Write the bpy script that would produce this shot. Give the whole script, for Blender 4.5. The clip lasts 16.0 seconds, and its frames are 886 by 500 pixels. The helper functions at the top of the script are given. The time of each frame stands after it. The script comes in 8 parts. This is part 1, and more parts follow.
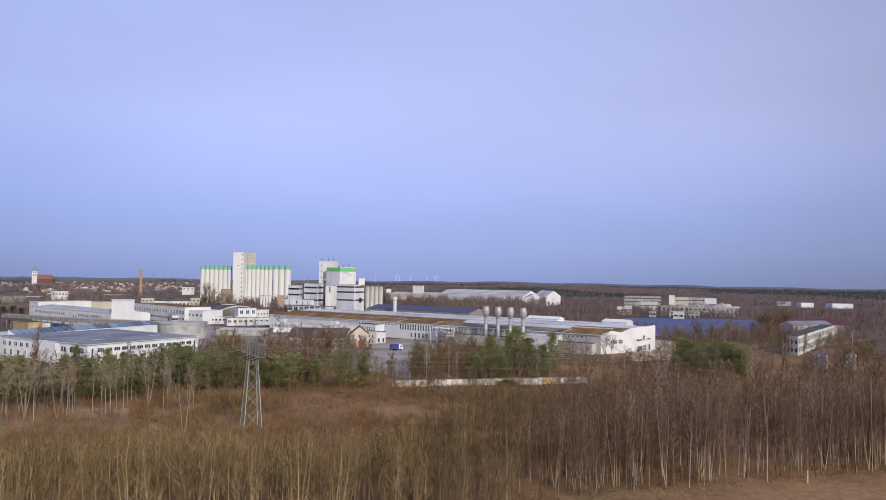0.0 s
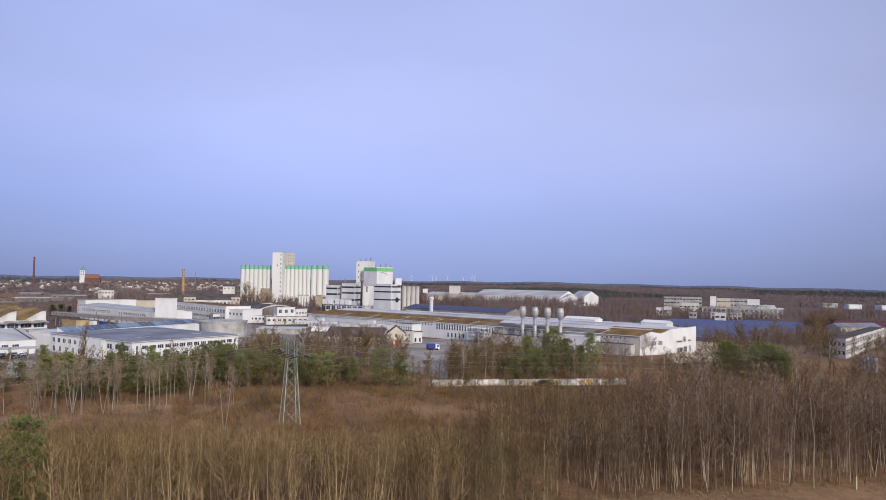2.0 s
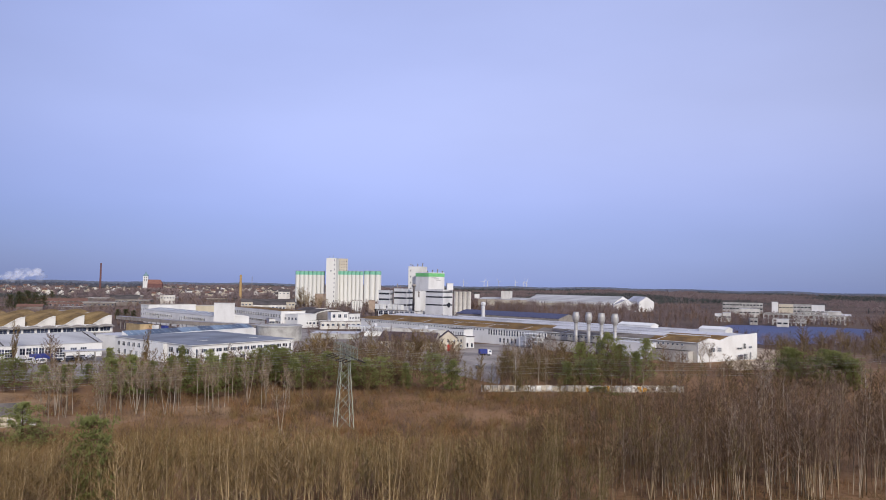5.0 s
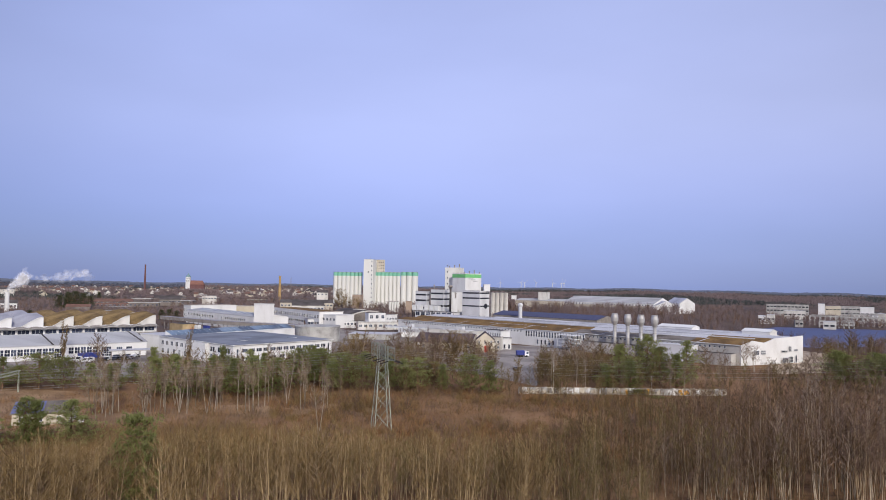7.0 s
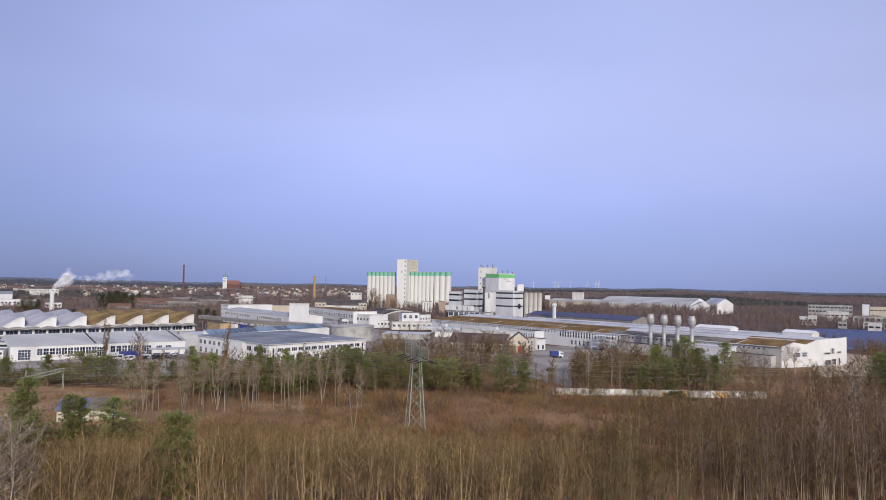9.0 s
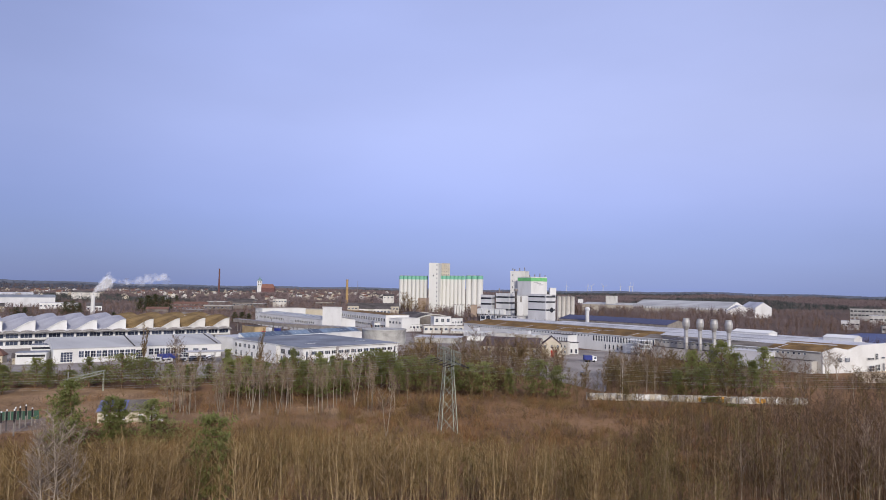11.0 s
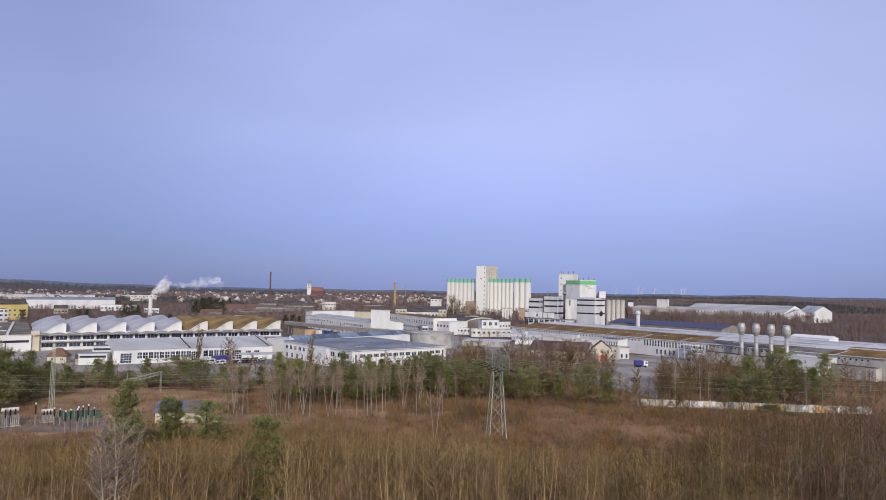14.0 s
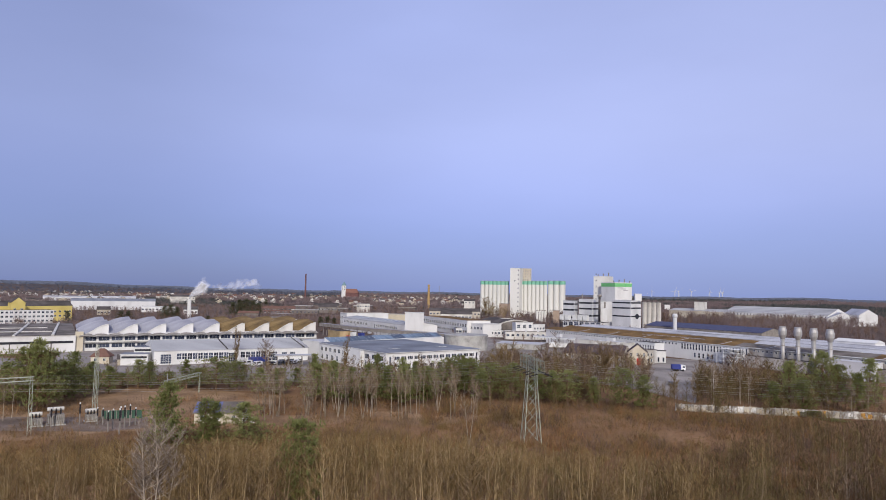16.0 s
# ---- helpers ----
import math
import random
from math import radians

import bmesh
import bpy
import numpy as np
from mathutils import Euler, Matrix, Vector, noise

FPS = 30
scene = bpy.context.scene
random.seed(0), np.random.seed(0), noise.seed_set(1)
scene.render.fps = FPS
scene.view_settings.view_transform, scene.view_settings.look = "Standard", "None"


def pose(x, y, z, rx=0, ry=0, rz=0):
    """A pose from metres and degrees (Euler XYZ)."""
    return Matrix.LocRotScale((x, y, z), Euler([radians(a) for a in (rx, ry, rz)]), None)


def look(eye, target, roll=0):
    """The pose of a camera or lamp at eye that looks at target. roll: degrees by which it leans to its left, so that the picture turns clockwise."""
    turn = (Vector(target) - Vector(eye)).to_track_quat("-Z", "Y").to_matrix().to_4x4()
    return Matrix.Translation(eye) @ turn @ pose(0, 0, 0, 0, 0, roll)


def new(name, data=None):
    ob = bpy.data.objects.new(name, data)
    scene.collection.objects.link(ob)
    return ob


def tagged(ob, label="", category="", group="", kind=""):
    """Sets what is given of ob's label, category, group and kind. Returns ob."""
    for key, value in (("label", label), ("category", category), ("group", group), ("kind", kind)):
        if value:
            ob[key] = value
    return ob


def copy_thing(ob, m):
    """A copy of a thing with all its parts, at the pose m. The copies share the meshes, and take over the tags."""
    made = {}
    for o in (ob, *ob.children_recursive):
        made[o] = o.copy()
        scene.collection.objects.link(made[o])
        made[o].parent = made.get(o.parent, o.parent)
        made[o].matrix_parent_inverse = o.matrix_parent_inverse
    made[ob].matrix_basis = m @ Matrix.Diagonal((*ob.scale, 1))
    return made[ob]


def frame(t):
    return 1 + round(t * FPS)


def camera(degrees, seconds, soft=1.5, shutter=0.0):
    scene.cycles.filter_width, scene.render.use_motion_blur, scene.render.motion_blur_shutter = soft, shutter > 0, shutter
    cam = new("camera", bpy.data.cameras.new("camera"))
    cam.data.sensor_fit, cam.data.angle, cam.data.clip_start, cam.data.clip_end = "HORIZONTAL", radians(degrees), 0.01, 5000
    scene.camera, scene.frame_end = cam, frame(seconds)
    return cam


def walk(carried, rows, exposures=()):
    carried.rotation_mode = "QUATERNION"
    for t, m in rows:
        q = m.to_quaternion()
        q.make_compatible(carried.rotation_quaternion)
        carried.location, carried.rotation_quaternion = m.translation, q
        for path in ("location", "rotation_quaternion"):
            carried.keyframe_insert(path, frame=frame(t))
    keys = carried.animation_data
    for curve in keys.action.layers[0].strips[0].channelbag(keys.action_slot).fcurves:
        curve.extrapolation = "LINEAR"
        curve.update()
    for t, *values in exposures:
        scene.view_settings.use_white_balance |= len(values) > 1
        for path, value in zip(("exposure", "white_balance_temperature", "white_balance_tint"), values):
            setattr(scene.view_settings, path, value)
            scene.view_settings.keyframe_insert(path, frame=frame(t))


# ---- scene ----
# ---- camera ----
cam = camera(65.31, 16.0, soft=0.95)
PATH = [
    (0.0, pose(0.000, 0.000, 35.000, 92.408, -0.763, 0.008)),
    (0.5, pose(-0.012, 0.049, 34.956, 92.397, -0.770, 0.763)),
    (1.0, pose(-0.025, 0.097, 34.916, 92.376, -0.852, 1.533)),
    (1.5, pose(-0.039, 0.142, 34.880, 92.367, -0.906, 2.276)),
    (2.0, pose(-0.053, 0.186, 34.848, 92.376, -0.890, 3.025)),
    (2.5, pose(-0.069, 0.228, 34.820, 92.404, -0.890, 3.777)),
    (3.0, pose(-0.085, 0.268, 34.796, 92.479, -0.884, 4.496)),
    (3.5, pose(-0.102, 0.306, 34.775, 92.576, -0.902, 5.193)),
    (6.0, pose(-0.201, 0.471, 34.732, 92.822, -0.876, 8.799)),
    (6.5, pose(-0.223, 0.499, 34.735, 92.810, -0.913, 9.590)),
    (7.0, pose(-0.246, 0.524, 34.741, 92.794, -0.898, 10.333)),
    (7.5, pose(-0.269, 0.548, 34.752, 92.763, -0.958, 11.049)),
    (8.0, pose(-0.294, 0.570, 34.767, 92.720, -0.942, 11.719)),
    (8.5, pose(-0.320, 0.590, 34.785, 92.718, -0.927, 12.408)),
    (9.0, pose(-0.346, 0.609, 34.808, 92.747, -0.925, 13.077)),
    (11.5, pose(-0.490, 0.674, 34.978, 93.053, -0.914, 16.360)),
    (12.0, pose(-0.521, 0.681, 35.024, 93.100, -0.940, 17.016)),
    (12.5, pose(-0.554, 0.687, 35.074, 93.123, -0.937, 17.684)),
    (13.0, pose(-0.587, 0.691, 35.127, 93.150, -0.935, 18.336)),
    (13.5, pose(-0.621, 0.693, 35.185, 93.168, -0.942, 18.950)),
    (14.0, pose(-0.655, 0.694, 35.246, 93.170, -0.944, 19.624)),
    (14.5, pose(-0.691, 0.692, 35.312, 93.190, -0.984, 20.325)),
    (15.0, pose(-0.727, 0.689, 35.381, 93.223, -1.004, 21.025)),
    (15.5, pose(-0.764, 0.684, 35.454, 93.264, -0.991, 21.705)),
    (16.0, pose(-0.802, 0.677, 35.531, 93.277, -1.006, 22.396)),
]
walk(cam, PATH, [(0.0, -0.02), (8.0, -0.03), (16.0, -0.10)])

# ---- sky and sun ----
SUN_AZ, SUN_EL = 150.0, 27.0      # degrees clockwise from +y, and above the horizon
world = bpy.data.worlds.new("sky")
scene.world = world
world.use_nodes = True
wn, wl = world.node_tree.nodes, world.node_tree.links
wn.clear()
w_out = wn.new("ShaderNodeOutputWorld")
w_sky = wn.new("ShaderNodeTexSky")
w_sky.sky_type, w_sky.sun_disc = "NISHITA", False
w_sky.sun_elevation, w_sky.sun_rotation = radians(SUN_EL), radians(SUN_AZ)
w_sky.air_density, w_sky.dust_density, w_sky.ozone_density = 1.0, 0.6, 2.5
w_bg = wn.new("ShaderNodeBackground")
w_bg.inputs["Strength"].default_value = 0.10
wl.new(w_sky.outputs[0], w_bg.inputs["Color"])
# a thin high veil of cloud over the clear sky
w_co = wn.new("ShaderNodeTexCoord")
w_sep = wn.new("ShaderNodeSeparateXYZ")
wl.new(w_co.outputs["Generated"], w_sep.inputs[0])
w_ramp = wn.new("ShaderNodeValToRGB")
wl.new(w_sep.outputs["Z"], w_ramp.inputs["Fac"])
w_ramp.color_ramp.interpolation = "B_SPLINE"
VEIL = [(0.0, (0.25, 0.33, 0.69)), (0.04, (0.275, 0.36, 0.77)), (0.12, (0.42, 0.485, 0.94)),
        (0.22, (0.535, 0.59, 0.965)), (0.34, (0.485, 0.55, 0.945)), (1.0, (0.50, 0.57, 0.92))]
while len(w_ramp.color_ramp.elements) < len(VEIL):
    w_ramp.color_ramp.elements.new(0.5)
for el, (at, c) in zip(w_ramp.color_ramp.elements, VEIL):
    el.position, el.color = at, (*c, 1)
w_map = wn.new("ShaderNodeMapping")
w_map.inputs["Scale"].default_value = (1.0, 1.0, 3.0)
wl.new(w_co.outputs["Generated"], w_map.inputs["Vector"])
w_noise = wn.new("ShaderNodeTexNoise")
w_noise.inputs["Scale"].default_value, w_noise.inputs["Detail"].default_value = 1.8, 5.0
w_noise.inputs["Roughness"].default_value = 0.45
wl.new(w_map.outputs[0], w_noise.inputs["Vector"])
w_var = wn.new("ShaderNodeMapRange")
w_var.inputs["From Min"].default_value, w_var.inputs["From Max"].default_value = 0.3, 0.7
w_var.inputs["To Min"].default_value, w_var.inputs["To Max"].default_value = 0.92, 1.07
wl.new(w_noise.outputs["Fac"], w_var.inputs["Value"])
# the veil is brightened ahead: lens falloff put into its strength
w_dot = wn.new("ShaderNodeVectorMath")
w_dot.operation = "DOT_PRODUCT"
w_dot.inputs[1].default_value = (-0.10, 0.964, 0.245)
wl.new(w_co.outputs["Generated"], w_dot.inputs[0])
w_falloff = wn.new("ShaderNodeMapRange")
w_falloff.interpolation_type = "SMOOTHSTEP"
w_falloff.inputs["From Min"].default_value, w_falloff.inputs["From Max"].default_value = 0.74, 1.0
w_falloff.inputs["To Min"].default_value, w_falloff.inputs["To Max"].default_value = 0.74, 1.05
wl.new(w_dot.outputs["Value"], w_falloff.inputs["Value"])
# and a warm glow round the sun, unseen behind the camera, added as fill
w_glow = wn.new("ShaderNodeVectorMath")
w_glow.operation = "DOT_PRODUCT"
w_glow.inputs[1].default_value = (math.sin(radians(SUN_AZ)) * math.cos(radians(SUN_EL)), math.cos(radians(SUN_AZ)) * math.cos(radians(SUN_EL)), math.sin(radians(SUN_EL)))
wl.new(w_co.outputs["Generated"], w_glow.inputs[0])
w_halo = wn.new("ShaderNodeMapRange")
w_halo.interpolation_type = "SMOOTHSTEP"
w_halo.inputs["From Min"].default_value, w_halo.inputs["From Max"].default_value = 0.1, 1.0
w_halo.inputs["To Min"].default_value, w_halo.inputs["To Max"].default_value = 0.0, 0.42
wl.new(w_glow.outputs["Value"], w_halo.inputs["Value"])
w_mul = wn.new("ShaderNodeMath")
w_mul.operation = "MULTIPLY"
wl.new(w_falloff.outputs["Result"], w_mul.inputs[0])
wl.new(w_var.outputs["Result"], w_mul.inputs[1])
w_veil = wn.new("ShaderNodeBackground")
# clearer blue to the west, whiter to the east
w_side = wn.new("ShaderNodeMapRange")
w_side.inputs["From Min"].default_value, w_side.inputs["From Max"].default_value = -0.75, 0.5
wl.new(w_sep.outputs["X"], w_side.inputs["Value"])
w_hue = wn.new("ShaderNodeMix")
w_hue.data_type = "RGBA"
w_hue.inputs[6].default_value, w_hue.inputs[7].default_value = (0.915, 0.955, 1.045, 1), (1.02, 1.005, 0.97, 1)
wl.new(w_side.outputs["Result"], w_hue.inputs["Factor"])
w_tint = wn.new("ShaderNodeMix")
w_tint.data_type, w_tint.blend_type = "RGBA", "MULTIPLY"
w_tint.inputs["Factor"].default_value = 1.0
wl.new(w_ramp.outputs["Color"], w_tint.inputs[6])
wl.new(w_hue.outputs[2], w_tint.inputs[7])
wl.new(w_tint.outputs[2], w_veil.inputs["Color"])
wl.new(w_mul.outputs[0], w_veil.inputs["Strength"])
w_mix = wn.new("ShaderNodeMixShader")
w_mix.inputs["Fac"].default_value = 0.85
wl.new(w_bg.outputs[0], w_mix.inputs[1])
wl.new(w_veil.outputs[0], w_mix.inputs[2])
w_warm = wn.new("ShaderNodeBackground")
w_warm.inputs["Color"].default_value = (1.0, 0.93, 0.84, 1)
wl.new(w_halo.outputs["Result"], w_warm.inputs["Strength"])
w_add = wn.new("ShaderNodeAddShader")
wl.new(w_mix.outputs[0], w_add.inputs[0])
wl.new(w_warm.outputs[0], w_add.inputs[1])
wl.new(w_add.outputs[0], w_out.inputs["Surface"])

sun = new("sun", bpy.data.lights.new("sun", "SUN"))
sun.data.energy, sun.data.angle, sun.data.color = 3.05, radians(1.5), (1.0, 0.93, 0.84)
sx, sy = math.sin(radians(SUN_AZ)), math.cos(radians(SUN_AZ))
sun.matrix_world = look((sx * 300, sy * 300, 300 * math.tan(radians(SUN_EL))), (0, 0, 0))
scene.view_settings.exposure = 0.0


# ---- materials ----
def material(name, base, dark=None, light=None, rough=0.8, metal=0.0, scale=0.35, fine=6.0, bump=0.15,
             amount=0.6, island=0.0, per_object=0.0, stretch=(1, 1, 1), spec=0.3):
    """A surface with a broad stain noise, a fine grain and a slight relief."""
    m = bpy.data.materials.new(name)
    m.use_nodes = True
    n, l = m.node_tree.nodes, m.node_tree.links
    b = n["Principled BSDF"]
    b.inputs["Roughness"].default_value, b.inputs["Metallic"].default_value = rough, metal
    b.inputs["Specular IOR Level"].default_value = spec
    dark = dark or tuple(v * 0.6 for v in base)
    light = light or tuple(min(1, v * 1.2) for v in base)
    co = n.new("ShaderNodeTexCoord")
    mp = n.new("ShaderNodeMapping")
    mp.inputs["Scale"].default_value = stretch
    l.new(co.outputs["Object"], mp.inputs["Vector"])
    big, small = n.new("ShaderNodeTexNoise"), n.new("ShaderNodeTexNoise")
    big.inputs["Scale"].default_value, big.inputs["Detail"].default_value = scale, 5
    small.inputs["Scale"].default_value, small.inputs["Detail"].default_value = fine, 3
    for tex in (big, small):
        l.new(mp.outputs[0], tex.inputs["Vector"])
    ramp = n.new("ShaderNodeValToRGB")
    ramp.color_ramp.elements[0].position, ramp.color_ramp.elements[1].position = 0.32, 0.68
    ramp.color_ramp.elements[0].color, ramp.color_ramp.elements[1].color = (*dark, 1), (*light, 1)
    mid = ramp.color_ramp.elements.new(0.5)
    mid.color = (*base, 1)
    add = n.new("ShaderNodeMath")
    add.operation = "MULTIPLY_ADD"
    add.inputs[1].default_value = amount * 0.5
    l.new(small.outputs["Fac"], add.inputs[0])
    sub = n.new("ShaderNodeMath")
    sub.operation = "MULTIPLY_ADD"
    sub.inputs[1].default_value, sub.inputs[2].default_value = amount, 0.5 - amount * 0.75
    l.new(big.outputs["Fac"], sub.inputs[0])
    l.new(sub.outputs[0], add.inputs[2])
    last = add
    for fac, node, out in ((island, "ShaderNodeNewGeometry", "Random Per Island"), (per_object, "ShaderNodeObjectInfo", "Random")):
        if fac:
            src = n.new(node)
            more = n.new("ShaderNodeMath")
            more.operation = "MULTIPLY_ADD"
            more.inputs[1].default_value = fac
            l.new(src.outputs[out], more.inputs[0])
            shift = n.new("ShaderNodeMath")
            shift.operation = "SUBTRACT"
            shift.inputs[1].default_value = fac / 2
            l.new(last.outputs[0], shift.inputs[0])
            l.new(shift.outputs[0], more.inputs[2])
            last = more
    l.new(last.outputs[0], ramp.inputs["Fac"])
    l.new(ramp.outputs["Color"], b.inputs["Base Color"])
    if bump:
        bp = n.new("ShaderNodeBump")
        bp.inputs["Strength"].default_value, bp.inputs["Distance"].default_value = bump, 0.05
        l.new(small.outputs["Fac"], bp.inputs["Height"])
        l.new(bp.outputs[0], b.inputs["Normal"])
    return m


WHITE = material("white_render", (0.66, 0.655, 0.645), (0.52, 0.505, 0.485), (0.74, 0.735, 0.725), 0.85, scale=0.12, stretch=(1, 1, 0.4))
GREYRENDER = material("mottled_grey_render", (0.41, 0.385, 0.355), (0.27, 0.25, 0.225), (0.51, 0.485, 0.45), 0.9, scale=0.15, stretch=(1, 1, 0.35), amount=0.9, spec=0.1)
OFFWHITE = material("weathered_render", (0.55, 0.53, 0.49), (0.36, 0.33, 0.29), (0.66, 0.64, 0.60), 0.9, scale=0.15, stretch=(1, 1, 0.35), amount=0.8)
PANEL = material("pale_sheet_cladding", (0.60, 0.60, 0.61), (0.46, 0.46, 0.47), (0.70, 0.70, 0.71), 0.8, scale=0.1, stretch=(1, 1, 0.3), spec=0.15)
SILO = material("silo_concrete_paint", (0.66, 0.65, 0.61), (0.53, 0.515, 0.465), (0.74, 0.73, 0.695), 0.85, scale=0.06, stretch=(1, 1, 0.15))
BEIGE = material("beige_concrete", (0.46, 0.41, 0.33), (0.34, 0.30, 0.23), (0.55, 0.50, 0.42), 0.9, scale=0.1)
CONCRETE = material("concrete", (0.36, 0.35, 0.33), (0.22, 0.21, 0.20), (0.46, 0.45, 0.42), 0.9, scale=0.2, amount=0.9)
GREEN = material("green_trim_paint", (0.19, 0.46, 0.33), (0.15, 0.38, 0.27), (0.24, 0.53, 0.40), 0.7, spec=0.15)
LEAFGREEN = material("light_green_trim_paint", (0.17, 0.48, 0.19), (0.13, 0.40, 0.15), (0.22, 0.55, 0.25), 0.7, spec=0.15)
DARK = material("dark_glazing_band", (0.03, 0.032, 0.04), (0.02, 0.02, 0.025), (0.05, 0.052, 0.06), 0.25, spec=0.5)
GLASS = material("window_glass", (0.035, 0.045, 0.075), (0.02, 0.025, 0.04), (0.07, 0.085, 0.13), 0.12, spec=0.6, per_object=0.5, bump=0)
FRAME = material("white_window_frame", (0.70, 0.70, 0.68), rough=0.6)
BLUEROOF = material("blue_grey_roofing_felt", (0.19, 0.205, 0.24), (0.14, 0.152, 0.18), (0.245, 0.26, 0.295), 0.9, spec=0.12, scale=0.07, amount=0.9)
GREYROOF = material("pale_grey_fibre_cement", (0.38, 0.38, 0.385), (0.27, 0.27, 0.275), (0.47, 0.47, 0.475), 0.9, scale=0.08, stretch=(0.3, 1, 1), amount=0.8, spec=0.08)
SHELL = material("grey_shell_roofing", (0.33, 0.33, 0.37), (0.24, 0.24, 0.275), (0.41, 0.41, 0.45), 0.9, scale=0.06, amount=0.9, spec=0.1)
MOSS = material("mossy_brown_roofing", (0.165, 0.102, 0.045), (0.105, 0.068, 0.034), (0.235, 0.145, 0.06), 0.95, spec=0.1, scale=0.12, fine=1.2, amount=0.9)
BITUMEN = material("dark_bitumen_roof", (0.085, 0.075, 0.072), (0.047, 0.042, 0.041), (0.13, 0.115, 0.11), 0.9, spec=0.1, scale=0.08, amount=1.0)
SHELLMOSS = material("lichened_ochre_roofing", (0.195, 0.132, 0.06), (0.12, 0.082, 0.042), (0.29, 0.2, 0.092), 0.95, spec=0.1, scale=0.09, fine=1.2, amount=1.2)
REDROOF = material("dull_dark_red_sheet", (0.098, 0.046, 0.055), (0.07, 0.034, 0.041), (0.13, 0.062, 0.072), 0.85, scale=0.1, spec=0.1)
OLDFELT = material("old_purplish_roof_felt", (0.105, 0.082, 0.085), (0.065, 0.05, 0.052), (0.15, 0.12, 0.12), 0.95, spec=0.08, scale=0.12, amount=1.0)
ROOFBLUE = material("pale_blue_roof_panels", (0.12, 0.13, 0.26), (0.085, 0.092, 0.19), (0.16, 0.17, 0.32), 0.6, spec=0.2, scale=0.5)
METALROOF = material("galvanised_roof_sheet", (0.45, 0.45, 0.48), (0.32, 0.32, 0.345), (0.56, 0.56, 0.59), 0.9, scale=0.05, stretch=(0.2, 1, 1), amount=0.9, spec=0.1)
PVBLUE = material("blue_solar_roof", (0.06, 0.064, 0.12), (0.045, 0.048, 0.09), (0.08, 0.084, 0.15), 0.6, spec=0.2)
SKYLIGHT = material("skylight_glass", (0.075, 0.115, 0.165), (0.04, 0.06, 0.095), (0.15, 0.21, 0.28), 0.35, spec=0.35, per_object=0.8)
STEEL = material("weathered_steel", (0.26, 0.235, 0.21), (0.16, 0.14, 0.125), (0.34, 0.31, 0.285), 0.8, scale=0.5, spec=0.15)
STACKM = material("stack_sheet_metal", (0.42, 0.41, 0.40), (0.30, 0.29, 0.28), (0.52, 0.51, 0.50), 0.55, 0.35, scale=0.3, stretch=(1, 1, 0.3))
PYLONDARK = material("darker_lattice_steel", (0.24, 0.262, 0.21), (0.165, 0.18, 0.145), (0.32, 0.34, 0.28), 0.9, scale=0.5, spec=0.1)
PYLONM = material("green_grey_lattice_steel", (0.39, 0.415, 0.335), (0.27, 0.29, 0.23), (0.49, 0.51, 0.42), 0.9, scale=0.5, spec=0.1)
WIREM = material("weathered_wire", (0.36, 0.35, 0.32), rough=0.95, spec=0.05)
YELLOW = material("yellow_render", (0.60, 0.49, 0.17), (0.50, 0.40, 0.13), (0.68, 0.57, 0.23), 0.9, scale=0.1, spec=0.1)
CREAM = material("cream_render", (0.55, 0.49, 0.38), (0.42, 0.37, 0.28), (0.64, 0.58, 0.47), 0.9, scale=0.1, spec=0.1)
BRICK = material("dark_red_brick", (0.15, 0.078, 0.075), (0.10, 0.052, 0.05), (0.205, 0.108, 0.10), 0.9, scale=0.4, spec=0.1)
YBRICK = material("pale_yellow_brick", (0.43, 0.33, 0.19), (0.31, 0.23, 0.13), (0.52, 0.41, 0.26), 0.9, scale=0.3, spec=0.1)
OCHRE = material("ochre_brick", (0.40, 0.27, 0.125), (0.29, 0.19, 0.085), (0.48, 0.335, 0.165), 0.9, scale=0.3, spec=0.1)
BROWNBRICK = material("brown_brick", (0.36, 0.275, 0.21), (0.26, 0.195, 0.15), (0.44, 0.345, 0.27), 0.9, scale=0.2)
TILE = material("weathered_roof_tile", (0.16, 0.092, 0.072), (0.105, 0.063, 0.052), (0.21, 0.12, 0.092), 0.95, scale=0.3, spec=0.1)
REDTILE = material("light_red_roof_tile", (0.215, 0.108, 0.085), (0.15, 0.078, 0.062), (0.27, 0.14, 0.11), 0.95, scale=0.3, spec=0.1)
COPPER = material("green_copper_sheet", (0.16, 0.25, 0.27), (0.11, 0.18, 0.20), (0.21, 0.31, 0.33), 0.7, scale=0.4, spec=0.2)
ASPHALT = material("worn_asphalt", (0.27, 0.242, 0.222), (0.18, 0.16, 0.147), (0.345, 0.31, 0.285), 0.95, spec=0.05, scale=0.06, amount=1.0)
# the reflected zenith's blue is put into the water's base colour
WATER = material("lake_water", (0.028, 0.042, 0.13), (0.024, 0.036, 0.11), (0.034, 0.05, 0.15), 0.45, scale=0.02, fine=1.2, bump=0.35, spec=0.22)
BARK = material("grey_brown_bark", (0.215, 0.157, 0.094), (0.13, 0.094, 0.055), (0.31, 0.234, 0.148), 0.95, scale=0.8, per_object=0.5, spec=0.1)
SAPBARK = material("ochre_sapling_bark", (0.315, 0.23, 0.122), (0.19, 0.137, 0.072), (0.44, 0.33, 0.185), 0.95, scale=0.6, per_object=0.6, island=0.4, spec=0.1)
BIRCHBARK = material("pale_birch_bark", (0.268, 0.222, 0.165), (0.155, 0.125, 0.09), (0.38, 0.32, 0.25), 0.95, scale=1.5, spec=0.1, per_object=0.4)
